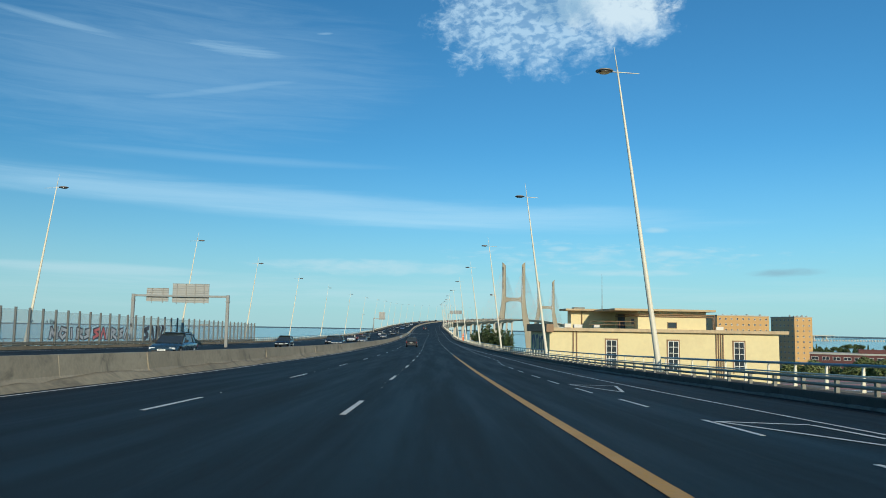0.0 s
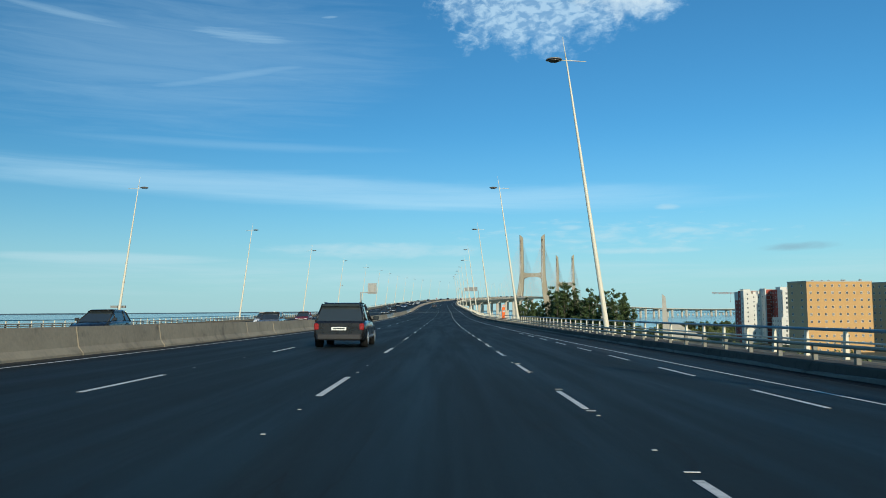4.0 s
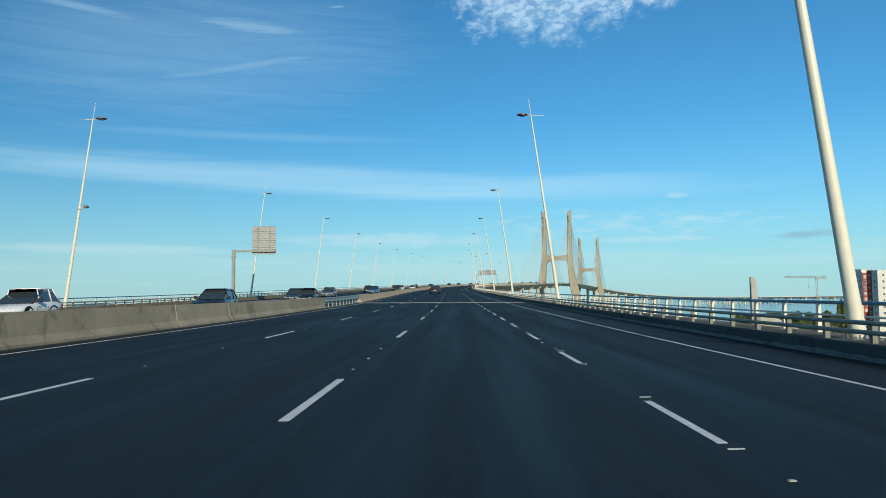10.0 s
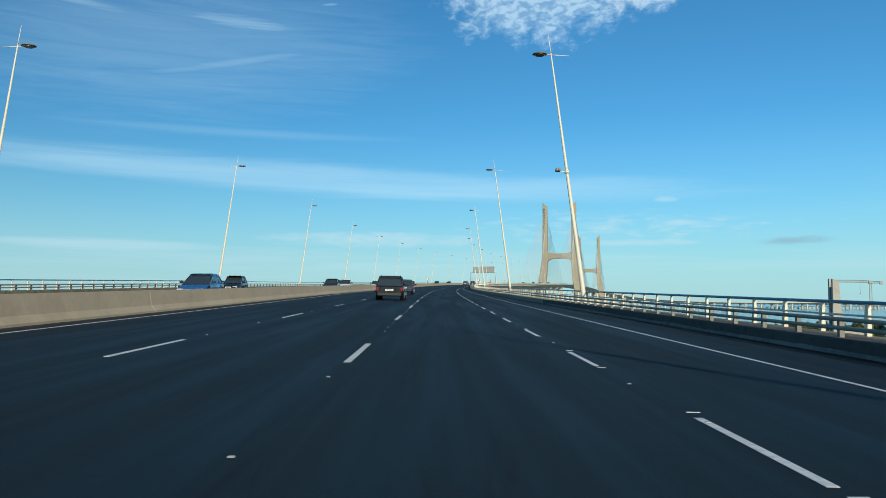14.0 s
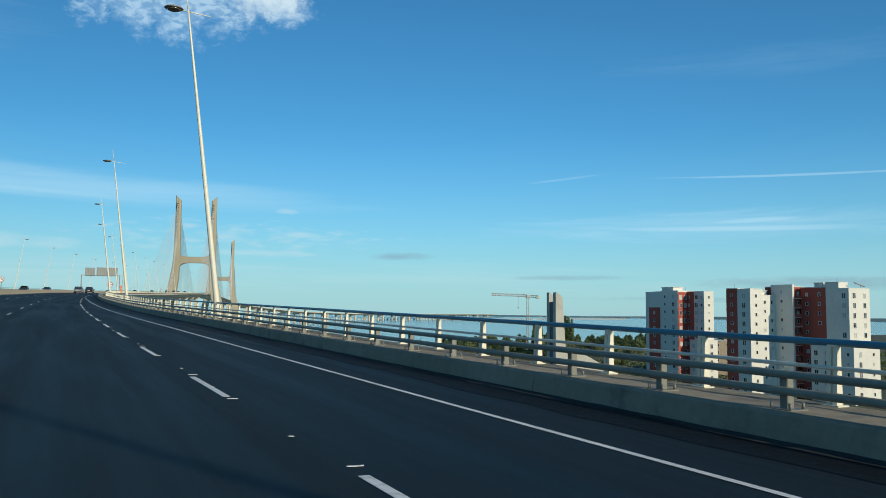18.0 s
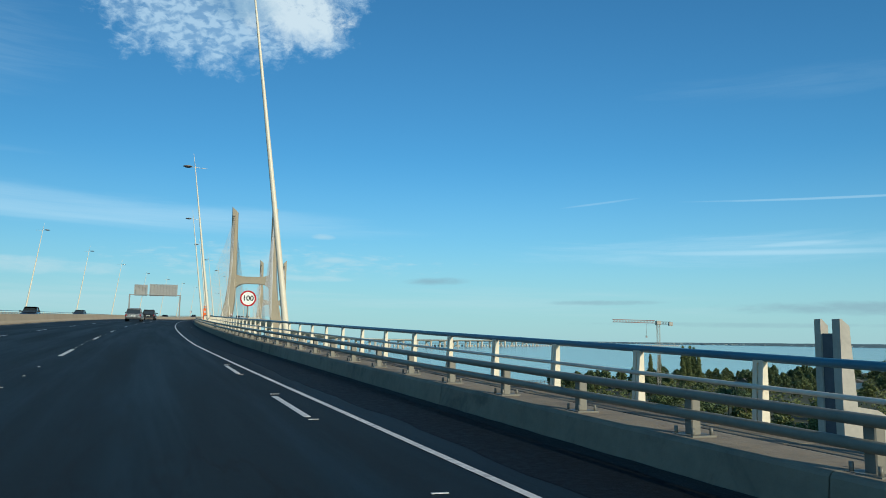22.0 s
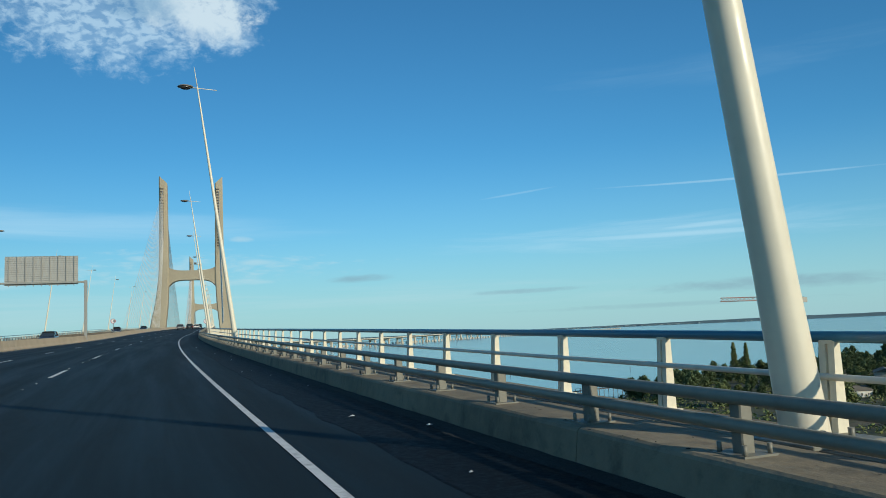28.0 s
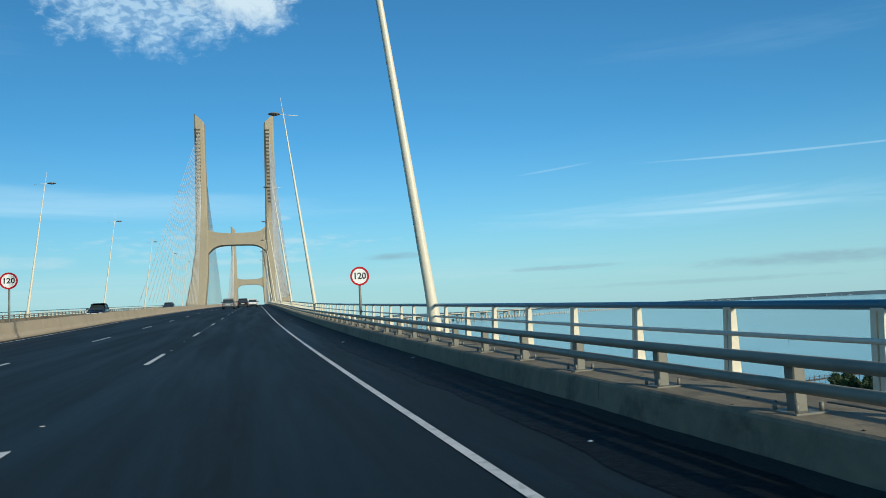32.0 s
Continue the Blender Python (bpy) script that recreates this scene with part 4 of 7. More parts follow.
def build_guard_rail(name, offset, side, label, near, spacing_guard, spacing_hand):
    """Two-tube crash rail on the kerb and a hand rail outside it. offset(s): the kerb's face; side: +1 right, -1 left."""
    guard = thing("guard_rail" if side > 0 else "guard_rail_opposite", frame_at(0), label, "guard rail")
    inv = guard.matrix_basis.inverted()

    lift = RISE if side > 0 else knots([(300, 0.0), (360, 0.15), (900, 0.15)])

    def tube(dd, level, rd, rh, n=8):
        def prof(q):
            c, h = offset(q) + side * dd, level + lift(q)
            return [(c + rd * math.cos(6.28318 * (i + 0.5) / n), h + rh * math.sin(6.28318 * (i + 0.5) / n)) for i in range(n)]
        return prof
    for h in (0.43, 0.585):
        bm = sweep(tube(0.19, h, 0.036, 0.041), RAIL_A, RAIL_B, 4.0, smooth=True)
        bm.transform(inv)
        part("rail_tube", bm, BEAM, guard, "grey painted steel tube")
    bm = bmesh.new()
    box(bm, -0.04, 0.05, -0.045, 0.045, 0.25, 0.60, 0.008)
    box(bm, -0.05, 0.02, -0.02, 0.02, 0.40, 0.46, 0.0)
    box(bm, -0.11, 0.13, -0.13, 0.13, 0.252, 0.268, 0.0)
    for x in (-0.08, 0.10):
        for y in (-0.10, 0.10):
            rod(bm, (x, y, 0.26), (x, y, 0.325), 0.015, n=6)
    if side < 0:
        bm.transform(Matrix.Scale(-1, 4, (1, 0, 0)))
        bmesh.ops.reverse_faces(bm, faces=bm.faces[:])
    post = None
    rest = bmesh.new()
    for n in range(-438, 200):
        s = 691.75 + spacing_guard * (n - 17)
        if s < RAIL_A + 0.5:
            continue
        m = frame_at(s, offset(s) + side * 0.26, lift(s))
        if near[0] <= s <= near[1]:
            if post is None:
                post = part("rail_post", bm, GALV, guard, "bolted steel post", inv @ m)
            else:
                share("rail_post", post, guard, inv @ m)
        else:
            k = bmesh.new()
            box(k, -0.04, 0.05, -0.045, 0.045, 0.25, 0.60)
            k.transform(inv @ m)
            me = bpy.data.meshes.new("t")
            k.to_mesh(me)
            k.free()
            rest.from_mesh(me)
            bpy.data.meshes.remove(me)
    tagged(part("rail_posts_beyond", rest, GALV, guard, "bolted steel posts"), kind="stuff")

    hand = thing("hand_rail" if side > 0 else "hand_rail_opposite", frame_at(0), "white twin posts carrying a blue tube hand rail", "hand rail")
    bm = sweep(tube(1.24, 0.87, 0.037, 0.037, 10), RAIL_A, RAIL_B, 3.0, smooth=True)
    bm.transform(inv)
    part("top_tube", bm, BLUE_RAIL, hand, "dark blue painted tube")
    bm = sweep(tube(1.20, 0.615, 0.023, 0.023, 8), RAIL_A, RAIL_B, 4.0, smooth=True)
    bm.transform(inv)
    part("middle_tube", bm, WHITE_TUBE, hand, "thin pale grey tube")
    bm = bmesh.new()
    for y in (-0.035, 0.035):
        prism(bm, [(-0.065, 0.22), (0.035, 0.22), (0.022, 0.845), (-0.028, 0.845)], y - 0.025, y + 0.025)
    box(bm, -0.035, 0.02, -0.05, 0.05, 0.825, 0.85)
    box(bm, -0.10, 0.07, -0.10, 0.10, 0.23, 0.248)
    fixed(bm)
    if side < 0:
        bm.transform(Matrix.Scale(-1, 4, (1, 0, 0)))
        bmesh.ops.reverse_faces(bm, faces=bm.faces[:])
    post, rest = None, bmesh.new()
    for n in range(-438, 200):
        s = 690.5 + spacing_hand * (n - 17)
        if s < RAIL_A + 0.5:
            continue
        m = frame_at(s, offset(s) + side * 1.24, lift(s))
        if near[0] <= s <= near[1]:
            if post is None:
                post = part("twin_post", bm, WHITE_POST, hand, "white painted twin post", inv @ m)
            else:
                share("twin_post", post, hand, inv @ m)
        else:
            k = bmesh.new()
            for y in ((-0.035, 0.035) if s > 110 else (0.0,)):
                prism(k, [(-0.065, 0.22), (0.035, 0.22), (0.022, 0.845), (-0.028, 0.845)], y - 0.025, y + 0.025)
            fixed(k)
            k.transform(inv @ m)
            me = bpy.data.meshes.new("t")
            k.to_mesh(me)
            k.free()
            rest.from_mesh(me)
            bpy.data.meshes.remove(me)
    tagged(part("twin_posts_beyond", rest, WHITE_POST, hand, "white painted twin posts"), kind="stuff")


build_kerb()
build_guard_rail("right", KERB_D, 1, "grey two-tube steel crash rail bolted on the kerb", (395, 850), 1.5857, 1.70)
build_guard_rail("left", lambda s: LEFT_D(s) + 0.95, -1, "grey two-tube steel crash rail along the opposite carriageway", (330, 560), 1.5857, 1.70)

# ---- street lamps ----
LAMP_R = [50.1, 80.3, 115.3, 148.5, 187.8, 227.5, 269.7, 310.2, 352.4, 394.0, 436.2, 482.2, 527.72, 571.64, 611.7, 650.1, 688.77, 726.8, 765.8, 797.0, 831.8, 866.8, 905.8, 944.8, 983.0, 1022.0]
LAMP_L = [45.5, 81.3, 117.8, 150.0, 186.4, 226.7, 269.7, 309.9, 354.7, 394.2, 437.0, 479.4, 522.3, 562.3, 600.0, 637.6, 675.2, 713.7, 751.7, 789.0, 826.2, 863.4, 901.4, 941.9, 980.9, 1020.0]
LAMP_RD = knots([(50, 11.53), (149, 9.88), (270, 8.76), (394, 9.27), (436, 9.18), (527, 7.68), (571, 6.9), (612, 6.15), (650, 6.10), (689, 6.15), (766, 6.28), (906, 6.50)])


def build_lamp():
    """Local frame: the arm with the lamp points to -x, the road's side."""
    lamp = thing("street_lamp", Matrix.Identity(4), "tall white tapered street lamp leaning over the road", "street lamp", "street lamps along the bridge")
    lean, top = 1.81, 13.92
    bm = bmesh.new()
    n, levels = 16, 14
    rings = []
    for i in range(levels + 1):
        f = i / levels
        z = 0.24 + (top + 0.1 - 0.24) * f
        c = Vector((-lean * (z / top), 0, z))
        r = 0.102 * (1 - f) ** 0.9 + 0.034
        if i == 0:
            r = 0.15
        rings.append([bm.verts.new(c + Vector((r * math.cos(6.28318 * k / n), r * math.sin(6.28318 * k / n), 0))) for k in range(n)])
    for a, b in zip(rings, rings[1:]):
        for k in range(n):
            bm.faces.new((a[k], a[(k + 1) % n], b[(k + 1) % n], b[k])).smooth = True
    bm.faces.new(rings[-1])
    part("mast", bm, MAST, lamp)
    bm = bmesh.new()
    box(bm, -0.3, 0.3, -0.3, 0.3, 0.235, 0.265, 0.006)
    for a in range(6):
        p = Vector((0.235 * math.cos(a * 1.0472), 0.235 * math.sin(a * 1.0472), 0))
        rod(bm, p + Vector((0, 0, 0.26)), p + Vector((0, 0, 0.33)), 0.02, n=6)
    part("base_plate", bm, GALV, lamp, "rust-stained steel base plate")
    j = Vector((-lean, 0, top))
    rod_bm = bmesh.new()
    rod(rod_bm, j, j + Vector((-0.17, 0, 1.2)), 0.032, 0.010)
    part("spike", rod_bm, MAST, lamp)
    rod_bm = bmesh.new()
    rod(rod_bm, j + Vector((-0.5, 0, 0.02)), j + Vector((1.0, 0, -0.06)), 0.028, 0.016)
    part("cross_arm", rod_bm, MAST, lamp)
    bm = bmesh.new()
    bmesh.ops.create_uvsphere(bm, u_segments=16, v_segments=8, radius=1.0)
    for v in bm.verts:
        z = v.co.z
        v.co = Vector((j.x - 0.62 + v.co.x * 0.42, v.co.y * 0.36, j.z + 0.03 + (z * 0.1 if z > 0 else z * 0.06)))
    for f in bm.faces:
        f.smooth = True
    head = part("lamp_head", bm, LAMP_GREY, lamp, "dark oval lamp housing")
    bm = bmesh.new()
    rod(bm, (j.x - 0.62, 0, j.z - 0.05), (j.x - 0.62, 0, j.z - 0.025), 0.24, 0.3, 14)
    part("lens", bm, LENS, head)
    return lamp


def place_lamps():
    lamp = build_lamp()
    first = True
    for s in LAMP_R:
        m = frame_at(s, LAMP_RD(s))
        if first:
            lamp.matrix_basis = m
            first = False
        else:
            copy_thing(lamp, m)
    for s in LAMP_L:
        copy_thing(lamp, frame_at(s, LEFT_D(s) - 0.12, 0, math.pi))


place_lamps()


def traffic_camera(s, d, z, turn=0.0):
    """A camera on a short bracket clamped to a lamp's mast."""
    x = -1.81 * z / 13.92
    g = thing("traffic_camera", frame_at(s, d, 0, turn), "small dark traffic camera clamped to a lamp mast", "camera", "traffic cameras")
    bm = bmesh.new()
    rod(bm, (x, 0, z), (x - 0.5, 0, z + 0.03), 0.025, n=6)
    rod(bm, (x, 0, z - 0.08), (x, 0, z + 0.08), 0.13, n=12)
    part("bracket", bm, MAST, g)
    bm = bmesh.new()
    box(bm, x - 0.62, x - 0.36, -0.22, 0.2, z + 0.02, z + 0.2, 0.03)
    part("housing", bm, LAMP_GREY, g, "dark camera housing")
    bm = bmesh.new()
    rod(bm, (x - 0.49, -0.215, z + 0.11), (x - 0.49, -0.25, z + 0.11), 0.06, n=10)
    part("lens", bm, LENS, g)


for i in (2, 9, 18):
    traffic_camera(LAMP_R[i], LAMP_RD(LAMP_R[i]), 7.4)
traffic_camera(LAMP_L[7], LEFT_D(LAMP_L[7]) - 0.12, 7.4, math.pi)

# ---- the cable-stayed towers ----
T1, SPAN, AXIS = Vector((108.7, 1096.5, 0.0)), 407.0, 0.254
TOP_Z, BEAM_Z = 92.7, 43.3


def build_tower(base, deck_z):
    m = Matrix.Translation(base) @ Matrix.Rotation(-AXIS, 4, "Z")
    tower = thing("cable_stayed_tower", m, "buff concrete H-shaped bridge tower with fanned stay cables", "bridge tower", "bridge towers")
    # one leg: outline across the bridge at several heights: (z, inner x, outer x, half depth)
    steps = [(-34, 19.5, 30.0, 6.0), (-5, 16.5, 25.5, 5.4), (deck_z, 13.4, 21.2, 5.0), (24, 12.2, 18.6, 4.7), (BEAM_Z - 8, 11.7, 17.0, 4.4), (BEAM_Z, 11.6, 16.5, 4.2),
             (BEAM_Z + 12, 11.8, 16.3, 4.0), (70, 12.0, 16.2, 3.7), (84, 12.1, 16.2, 3.4), (TOP_Z - 5.0, 12.2, 16.2, 3.3)]
    for sgn in (-1, 1):
        bm = bmesh.new()
        rings = []
        for z, xi, xo, dp in steps:
            c = 0.55
            pts = [(xi + c, -dp), (xo - c, -dp), (xo, -dp + c), (xo, dp - c), (xo - c, dp), (xi + c, dp), (xi, dp - c), (xi, -dp + c)]
            rings.append([bm.verts.new((sgn * x, y, z)) for x, y in pts])
        top = rings[-1]
        for a, b in zip(rings, rings[1:]):
            for k in range(8):
                bm.faces.new((a[k], a[(k + 1) % 8], b[(k + 1) % 8], b[k]))
        peak = []
        for v in top:
            f = (abs(v.co.x) - 12.2) / 4.0
            peak.append(bm.verts.new((v.co.x, v.co.y, TOP_Z - (0.0 if sgn < 0 else 0.0) - 4.2 * (1 - f) * 0.9)))
        for k in range(8):
            bm.faces.new((top[k], top[(k + 1) % 8], peak[(k + 1) % 8], peak[k]))
        bm.faces.new(peak)
        leg = part("tower_leg", fixed(bm), TOWER, tower)
        # recess in which the stays are anchored: a dark box paints its shade, crossed by concrete lintels
        for face in (-1, 1):
            bm = bmesh.new()
            x = sgn * 14.1 - 0.5
            box(bm, x - 0.75, x + 0.75, face * 3.66, face * 4.02, BEAM_Z + 10, TOP_Z - 6.5, 0.0)
            slot = part("anchor_slot", bm, SLOT_SHADE, leg, "slot for the stays, its shade given by a dark box")
            for i in range(22):
                z = BEAM_Z + 10.4 + i * 1.53
                bm = bmesh.new()
                box(bm, x - 0.8, x + 0.8, face * 3.7, face * 4.16, z, z + 0.75, 0.0)
                part("anchor_lintel", bm, TOWER, slot)
    # cross beam, curved underneath and haunched on top
    bm = bmesh.new()
    n = 20
    lo, hi = [], []
    for i in range(n + 1):
        x = -12.5 + 25.0 * i / n
        f = abs(x) / 12.5
        hi.append((x, BEAM_Z - 1.3 + 2.2 * f ** 4))
        lo.append((x, BEAM_Z - 6.2 - 4.6 * f ** 5))
    prism(bm, hi + lo[::-1], -3.4, 3.4)
    part("cross_beam", fixed(bm), TOWER, tower)
    # fans of stays
    count = 24
    inv = m.inverted()
    for sgn in (-1, 1):
        for way in (-1, 1):
            for i in range(count):
                z = BEAM_Z + 13 + i * (TOP_Z - 8 - BEAM_Z - 13) / (count - 1)
                y = way * (22 + i * (6.3 if way < 0 else 7.2))
                foot_s = 0.0
                a = Vector((sgn * 14.1, way * 3.9, z))
                b = Vector((sgn * 15.0, y, deck_z + 0.6 - 0.00006 * y * y * (1 if way < 0 else 0.3)))
                bm = bmesh.new()
                rod(bm, a, b, 0.065, n=4, caps=False)
                part("stay_cable", bm, CABLE, tower)
    return tower


axis = Vector((math.sin(AXIS), math.cos(AXIS), 0))
build_tower(T1, 11.8)
build_tower(T1 + axis * SPAN, 11.8)

# ---- viaduct piers ----


def build_pier(s, d0, d1, depth, leg=1.1):
    top = at(s, (d0 + d1) / 2, -2.62)
    pier = thing("viaduct_pier", Matrix.Translation((top.x, top.y, 0)) @ Matrix.Rotation(-heading(s), 4, "Z"), "pale concrete twin-column viaduct pier", "bridge pier", "viaduct piers")
    half = (d1 - d0) / 2
    bm = bmesh.new()
    prism(bm, [(-half, top.z), (half, top.z), (half * 0.95, top.z - 1.3), (half * 0.6, top.z - 2.2), (-half * 0.6, top.z - 2.2), (-half * 0.95, top.z - 1.3)], -depth, depth)
    part("pier_head", fixed(bm), PIER, pier)
    for sgn in (-1, 1):
        bm = bmesh.new()
        box(bm, sgn * half * 0.72 - leg, sgn * half * 0.72 + leg, -depth * 0.8, depth * 0.8, -34, top.z - 1.6, 0.25)
        part("column", bm, PIER, pier)


for i in range(24):
    s = 20.0 + 45.0 * i
    if s < 1060:
        build_pier(s, LEFT_D(s) * 0.8, KERB_D(s) - 1.0, 1.4)
for i in range(24):
    build_pier(1560.0 + 78.0 * i, -16.0, 4.0, 3.0, 2.0)

# ---- lettering: built-in font, turned into meshes ----


def text_part(name, words, size, material, parent, m, label=""):
    cu = bpy.data.curves.new(name, "FONT")
    cu.body, cu.size, cu.extrude, cu.offset = words, size, 0.003, size * 0.022
    cu.align_x, cu.align_y = "CENTER", "CENTER"
    cu.resolution_u = 3
    tmp = bpy.data.objects.new("tmp", cu)
    scene.collection.objects.link(tmp)
    dg = bpy.context.evaluated_depsgraph_get()
    me = bpy.data.meshes.new_from_object(tmp.evaluated_get(dg))
    bpy.data.objects.remove(tmp)
    bpy.data.curves.remove(cu)
    me.materials.clear()
    me.materials.append(material)
    ob = new(name, me)
    ob.parent = parent
    ob.matrix_basis = m
    return tagged(ob, label)


FACE_BACK = Matrix.Rotation(radians(90), 4, "X")      # letters in the x-y plane turned to face -y


def disc(bm, r0, r1, y0, y1, n=32, mat=0):
    """A ring (or a full disc, r0 = 0) in the x-z plane, thick from y0 to y1."""
    out = [[bm.verts.new((r1 * math.cos(6.28318 * i / n), y, r1 * math.sin(6.28318 * i / n))) for i in range(n)] for y in (y0, y1)]
    if r0 == 0:
        bm.faces.new(out[0])
        bm.faces.new(list(reversed(out[1])))
    else:
        inn = [[bm.verts.new((r0 * math.cos(6.28318 * i / n), y, r0 * math.sin(6.28318 * i / n))) for i in range(n)] for y in (y0, y1)]
        for i in range(n):
            j = (i + 1) % n
            bm.faces.new((out[0][i], out[0][j], inn[0][j], inn[0][i]))
            bm.faces.new((out[1][j], out[1][i], inn[1][i], inn[1][j]))
            bm.faces.new((inn[0][i], inn[0][j], inn[1][j], inn[1][i]))
    for i in range(n):
        j = (i + 1) % n
        bm.faces.new((out[0][j], out[0][i], out[1][i], out[1][j]))
    return fixed(bm)


def speed_sign(s, d, centre, words, r=0.43):
    g = thing("speed_limit_sign", frame_at(s, d), "round white speed limit sign with a red rim", "road sign", "speed limit signs")
    bm = bmesh.new()
    rod(bm, (0, 0, 0.0), (0, 0, centre + 0.1), 0.045, n=10)
    part("post", bm, GALV, g, "grey steel post")
    up = Matrix.Translation((0, -0.06, centre))
    plate = part("plate", disc(bmesh.new(), 0, r * 0.99, 0, 0.02), SIGN_WHITE, g, "white round plate", up)
    part("rim", disc(bmesh.new(), r * 0.80, r, -0.012, 0.0), SIGN_RED, plate, "red rim", Matrix.Identity(4))
    text_part("numerals", words, r * 0.92, BLACK, plate, Matrix.Translation((0, -0.006, 0)) @ FACE_BACK, "black numerals")
    bm = bmesh.new()
    box(bm, -0.05, 0.05, 0.0, 0.06, -0.2, -0.14)
    box(bm, -0.05, 0.05, 0.0, 0.06, 0.14, 0.2)
    part("bracket", bm, GALV, g, "", Matrix.Translation((0, -0.04, centre)))


speed_sign(584.2, 6.75, 1.95, "100")
speed_sign(807.0, 5.95, 1.92, "120", 0.345)
speed_sign(817.0, -8.3, 2.58, "120", 0.375)
speed_sign(579.0, -8.3, 2.3, "100", 0.4)


def sos_post(s, d, words):
    g = thing("emergency_phone_post", frame_at(s, d, 0.24, radians(-8)), "orange emergency telephone post with white panels", "emergency phone")
    w, dp, top = 0.17, 0.13, 1.95
    bm = bmesh.new()
    prism(bm, [(-w, 0.0), (w, 0.0), (w * 0.9, top), (-w * 0.9, top)], -dp, dp)
    bmesh.ops.bevel(bm, geom=bm.edges[:], offset=0.015, segments=1, affect="EDGES")
    body = part("housing", fixed(bm), ORANGE, g)
    bm = bmesh.new()
    prism(bm, [(-w - 0.06, 0.1), (-w, 0.1), (-w * 0.9, top - 0.34), (-w - 0.06, top - 0.34)], -dp * 0.9, dp * 0.9)
    part("side_rib", fixed(bm), ORANGE, g)
    bm = bmesh.new()
    box(bm, -w * 0.93, w * 0.93, -dp - 0.006, dp + 0.006, top - 0.27, top - 0.11, 0.0)
    band = part("number_band", bm, SIGN_WHITE, g, "white number band")
    text_part("numerals", words, 0.15, BLACK, band, Matrix.Translation((0, -dp - 0.011, top - 0.19)) @ FACE_BACK)
    bm = bmesh.new()
    box(bm, -0.125, 0.125, -dp - 0.006, -dp + 0.01, 1.02, 1.29)
    panel = part("phone_panel", bm, SIGN_WHITE, g, "white telephone panel")
    bm = bmesh.new()
    for x0, x1, z0, z1 in ((-0.115, 0.115, 1.03, 1.04), (-0.115, 0.115, 1.27, 1.28), (-0.115, -0.105, 1.03, 1.28), (0.105, 0.115, 1.03, 1.28)):
        box(bm, x0, x1, -dp - 0.010, -dp - 0.006, z0, z1)
    part("panel_border", bm, BLACK, panel)
    text_part("letters", "SOS", 0.075, BLACK, panel, Matrix.Translation((-0.02, -dp - 0.010, 1.075)) @ FACE_BACK)
    bm = bmesh.new()
    pts = [(-0.05, 1.25), (0.02, 1.235), (0.06, 1.19), (0.08, 1.13)]
    for (x0, z0), (x1, z1) in zip(pts, pts[1:]):
        rod(bm, (x0, -dp - 0.008, z0), (x1, -dp - 0.008, z1), 0.014, n=6)
    rod(bm, (-0.05, -dp - 0.008, 1.25), (-0.03, -dp - 0.008, 1.215), 0.022, n=6)
    rod(bm, (0.08, -dp - 0.008, 1.13), (0.045, -dp - 0.008, 1.12), 0.022, n=6)
    part("handset_symbol", bm, BLACK, panel)
    bm = bmesh.new()
    box(bm, -0.24, 0.24, -0.2, 0.2, 0.0, 0.03)
    part("foot", bm, GALV, g)


sos_post(206.0, 9.45, "102")
sos_post(657.4, 6.35, "104")

# bare twin sign supports
for d in (6.55, 7.03):
    g = tagged(mesh_ob("sign_support_post", box(bmesh.new(), -0.020, 0.020, -0.028, 0.028, 0.24, 2.72, 0.005), POST_STEEL), "bare galvanised steel sign support post", "post", "twin sign posts")
    g.matrix_basis = frame_at(525.5, d, RISE(525))

# ---- overhead sign gantries, seen from behind ----


def sign_panel(parent, x0, x1, z0, z1, y):
    bm = bmesh.new()
    box(bm, x0, x1, y, y + 0.04, z0, z1, 0.0)
    p = part("sign_panel", bm, SIGN_BACK, parent, "ribbed aluminium back of a sign panel")
    n = max(3, int((z1 - z0) / 0.26))
    for i in range(n + 1):
        z = z0 + (z1 - z0 - 0.04) * i / n
        bm = bmesh.new()
        box(bm, x0, x1, y - 0.04, y, z, z + 0.04)
        part("rib", bm, STEEL, p)
    k = max(2, int((x1 - x0) / 0.9))
    for i in range(k):
        x = x0 + (x1 - x0) * (i + 0.5) / k
        bm = bmesh.new()
        box(bm, x - 0.04, x + 0.04, y - 0.12, y - 0.04, z0 - 0.15, z1 - 0.05)
        part("bracket", bm, STEEL, p)


def gantry(s, dl, dr, beam, panels, label, both=True):
    g = thing("sign_gantry", frame_at(s, dl), label, "sign gantry")
    w = dr - dl
    t = 0.17
    posts = (0.0, w) if both else (0.0,)
    for x in posts:
        bm = bmesh.new()
        box(bm, x - t, x + t, -t, t, 0.0, beam + 0.2, 0.03)
        p = part("post", bm, STEEL, g)
        bm = bmesh.new()
        box(bm, x - t - 0.05, x + t + 0.05, -t - 0.05, t + 0.05, beam - 0.62, beam - 0.5)
        part("flange", bm, STEEL, p)
    bm = bmesh.new()
    box(bm, t if both else t, w - t if both else w, -0.13, 0.13, beam - 0.1, beam + 0.14, 0.02)
    part("beam", bm, STEEL, g)
    for x0, x1, z0, z1 in panels:
        sign_panel(g, x0, x1, beam + z0, beam + z1, 0.16)


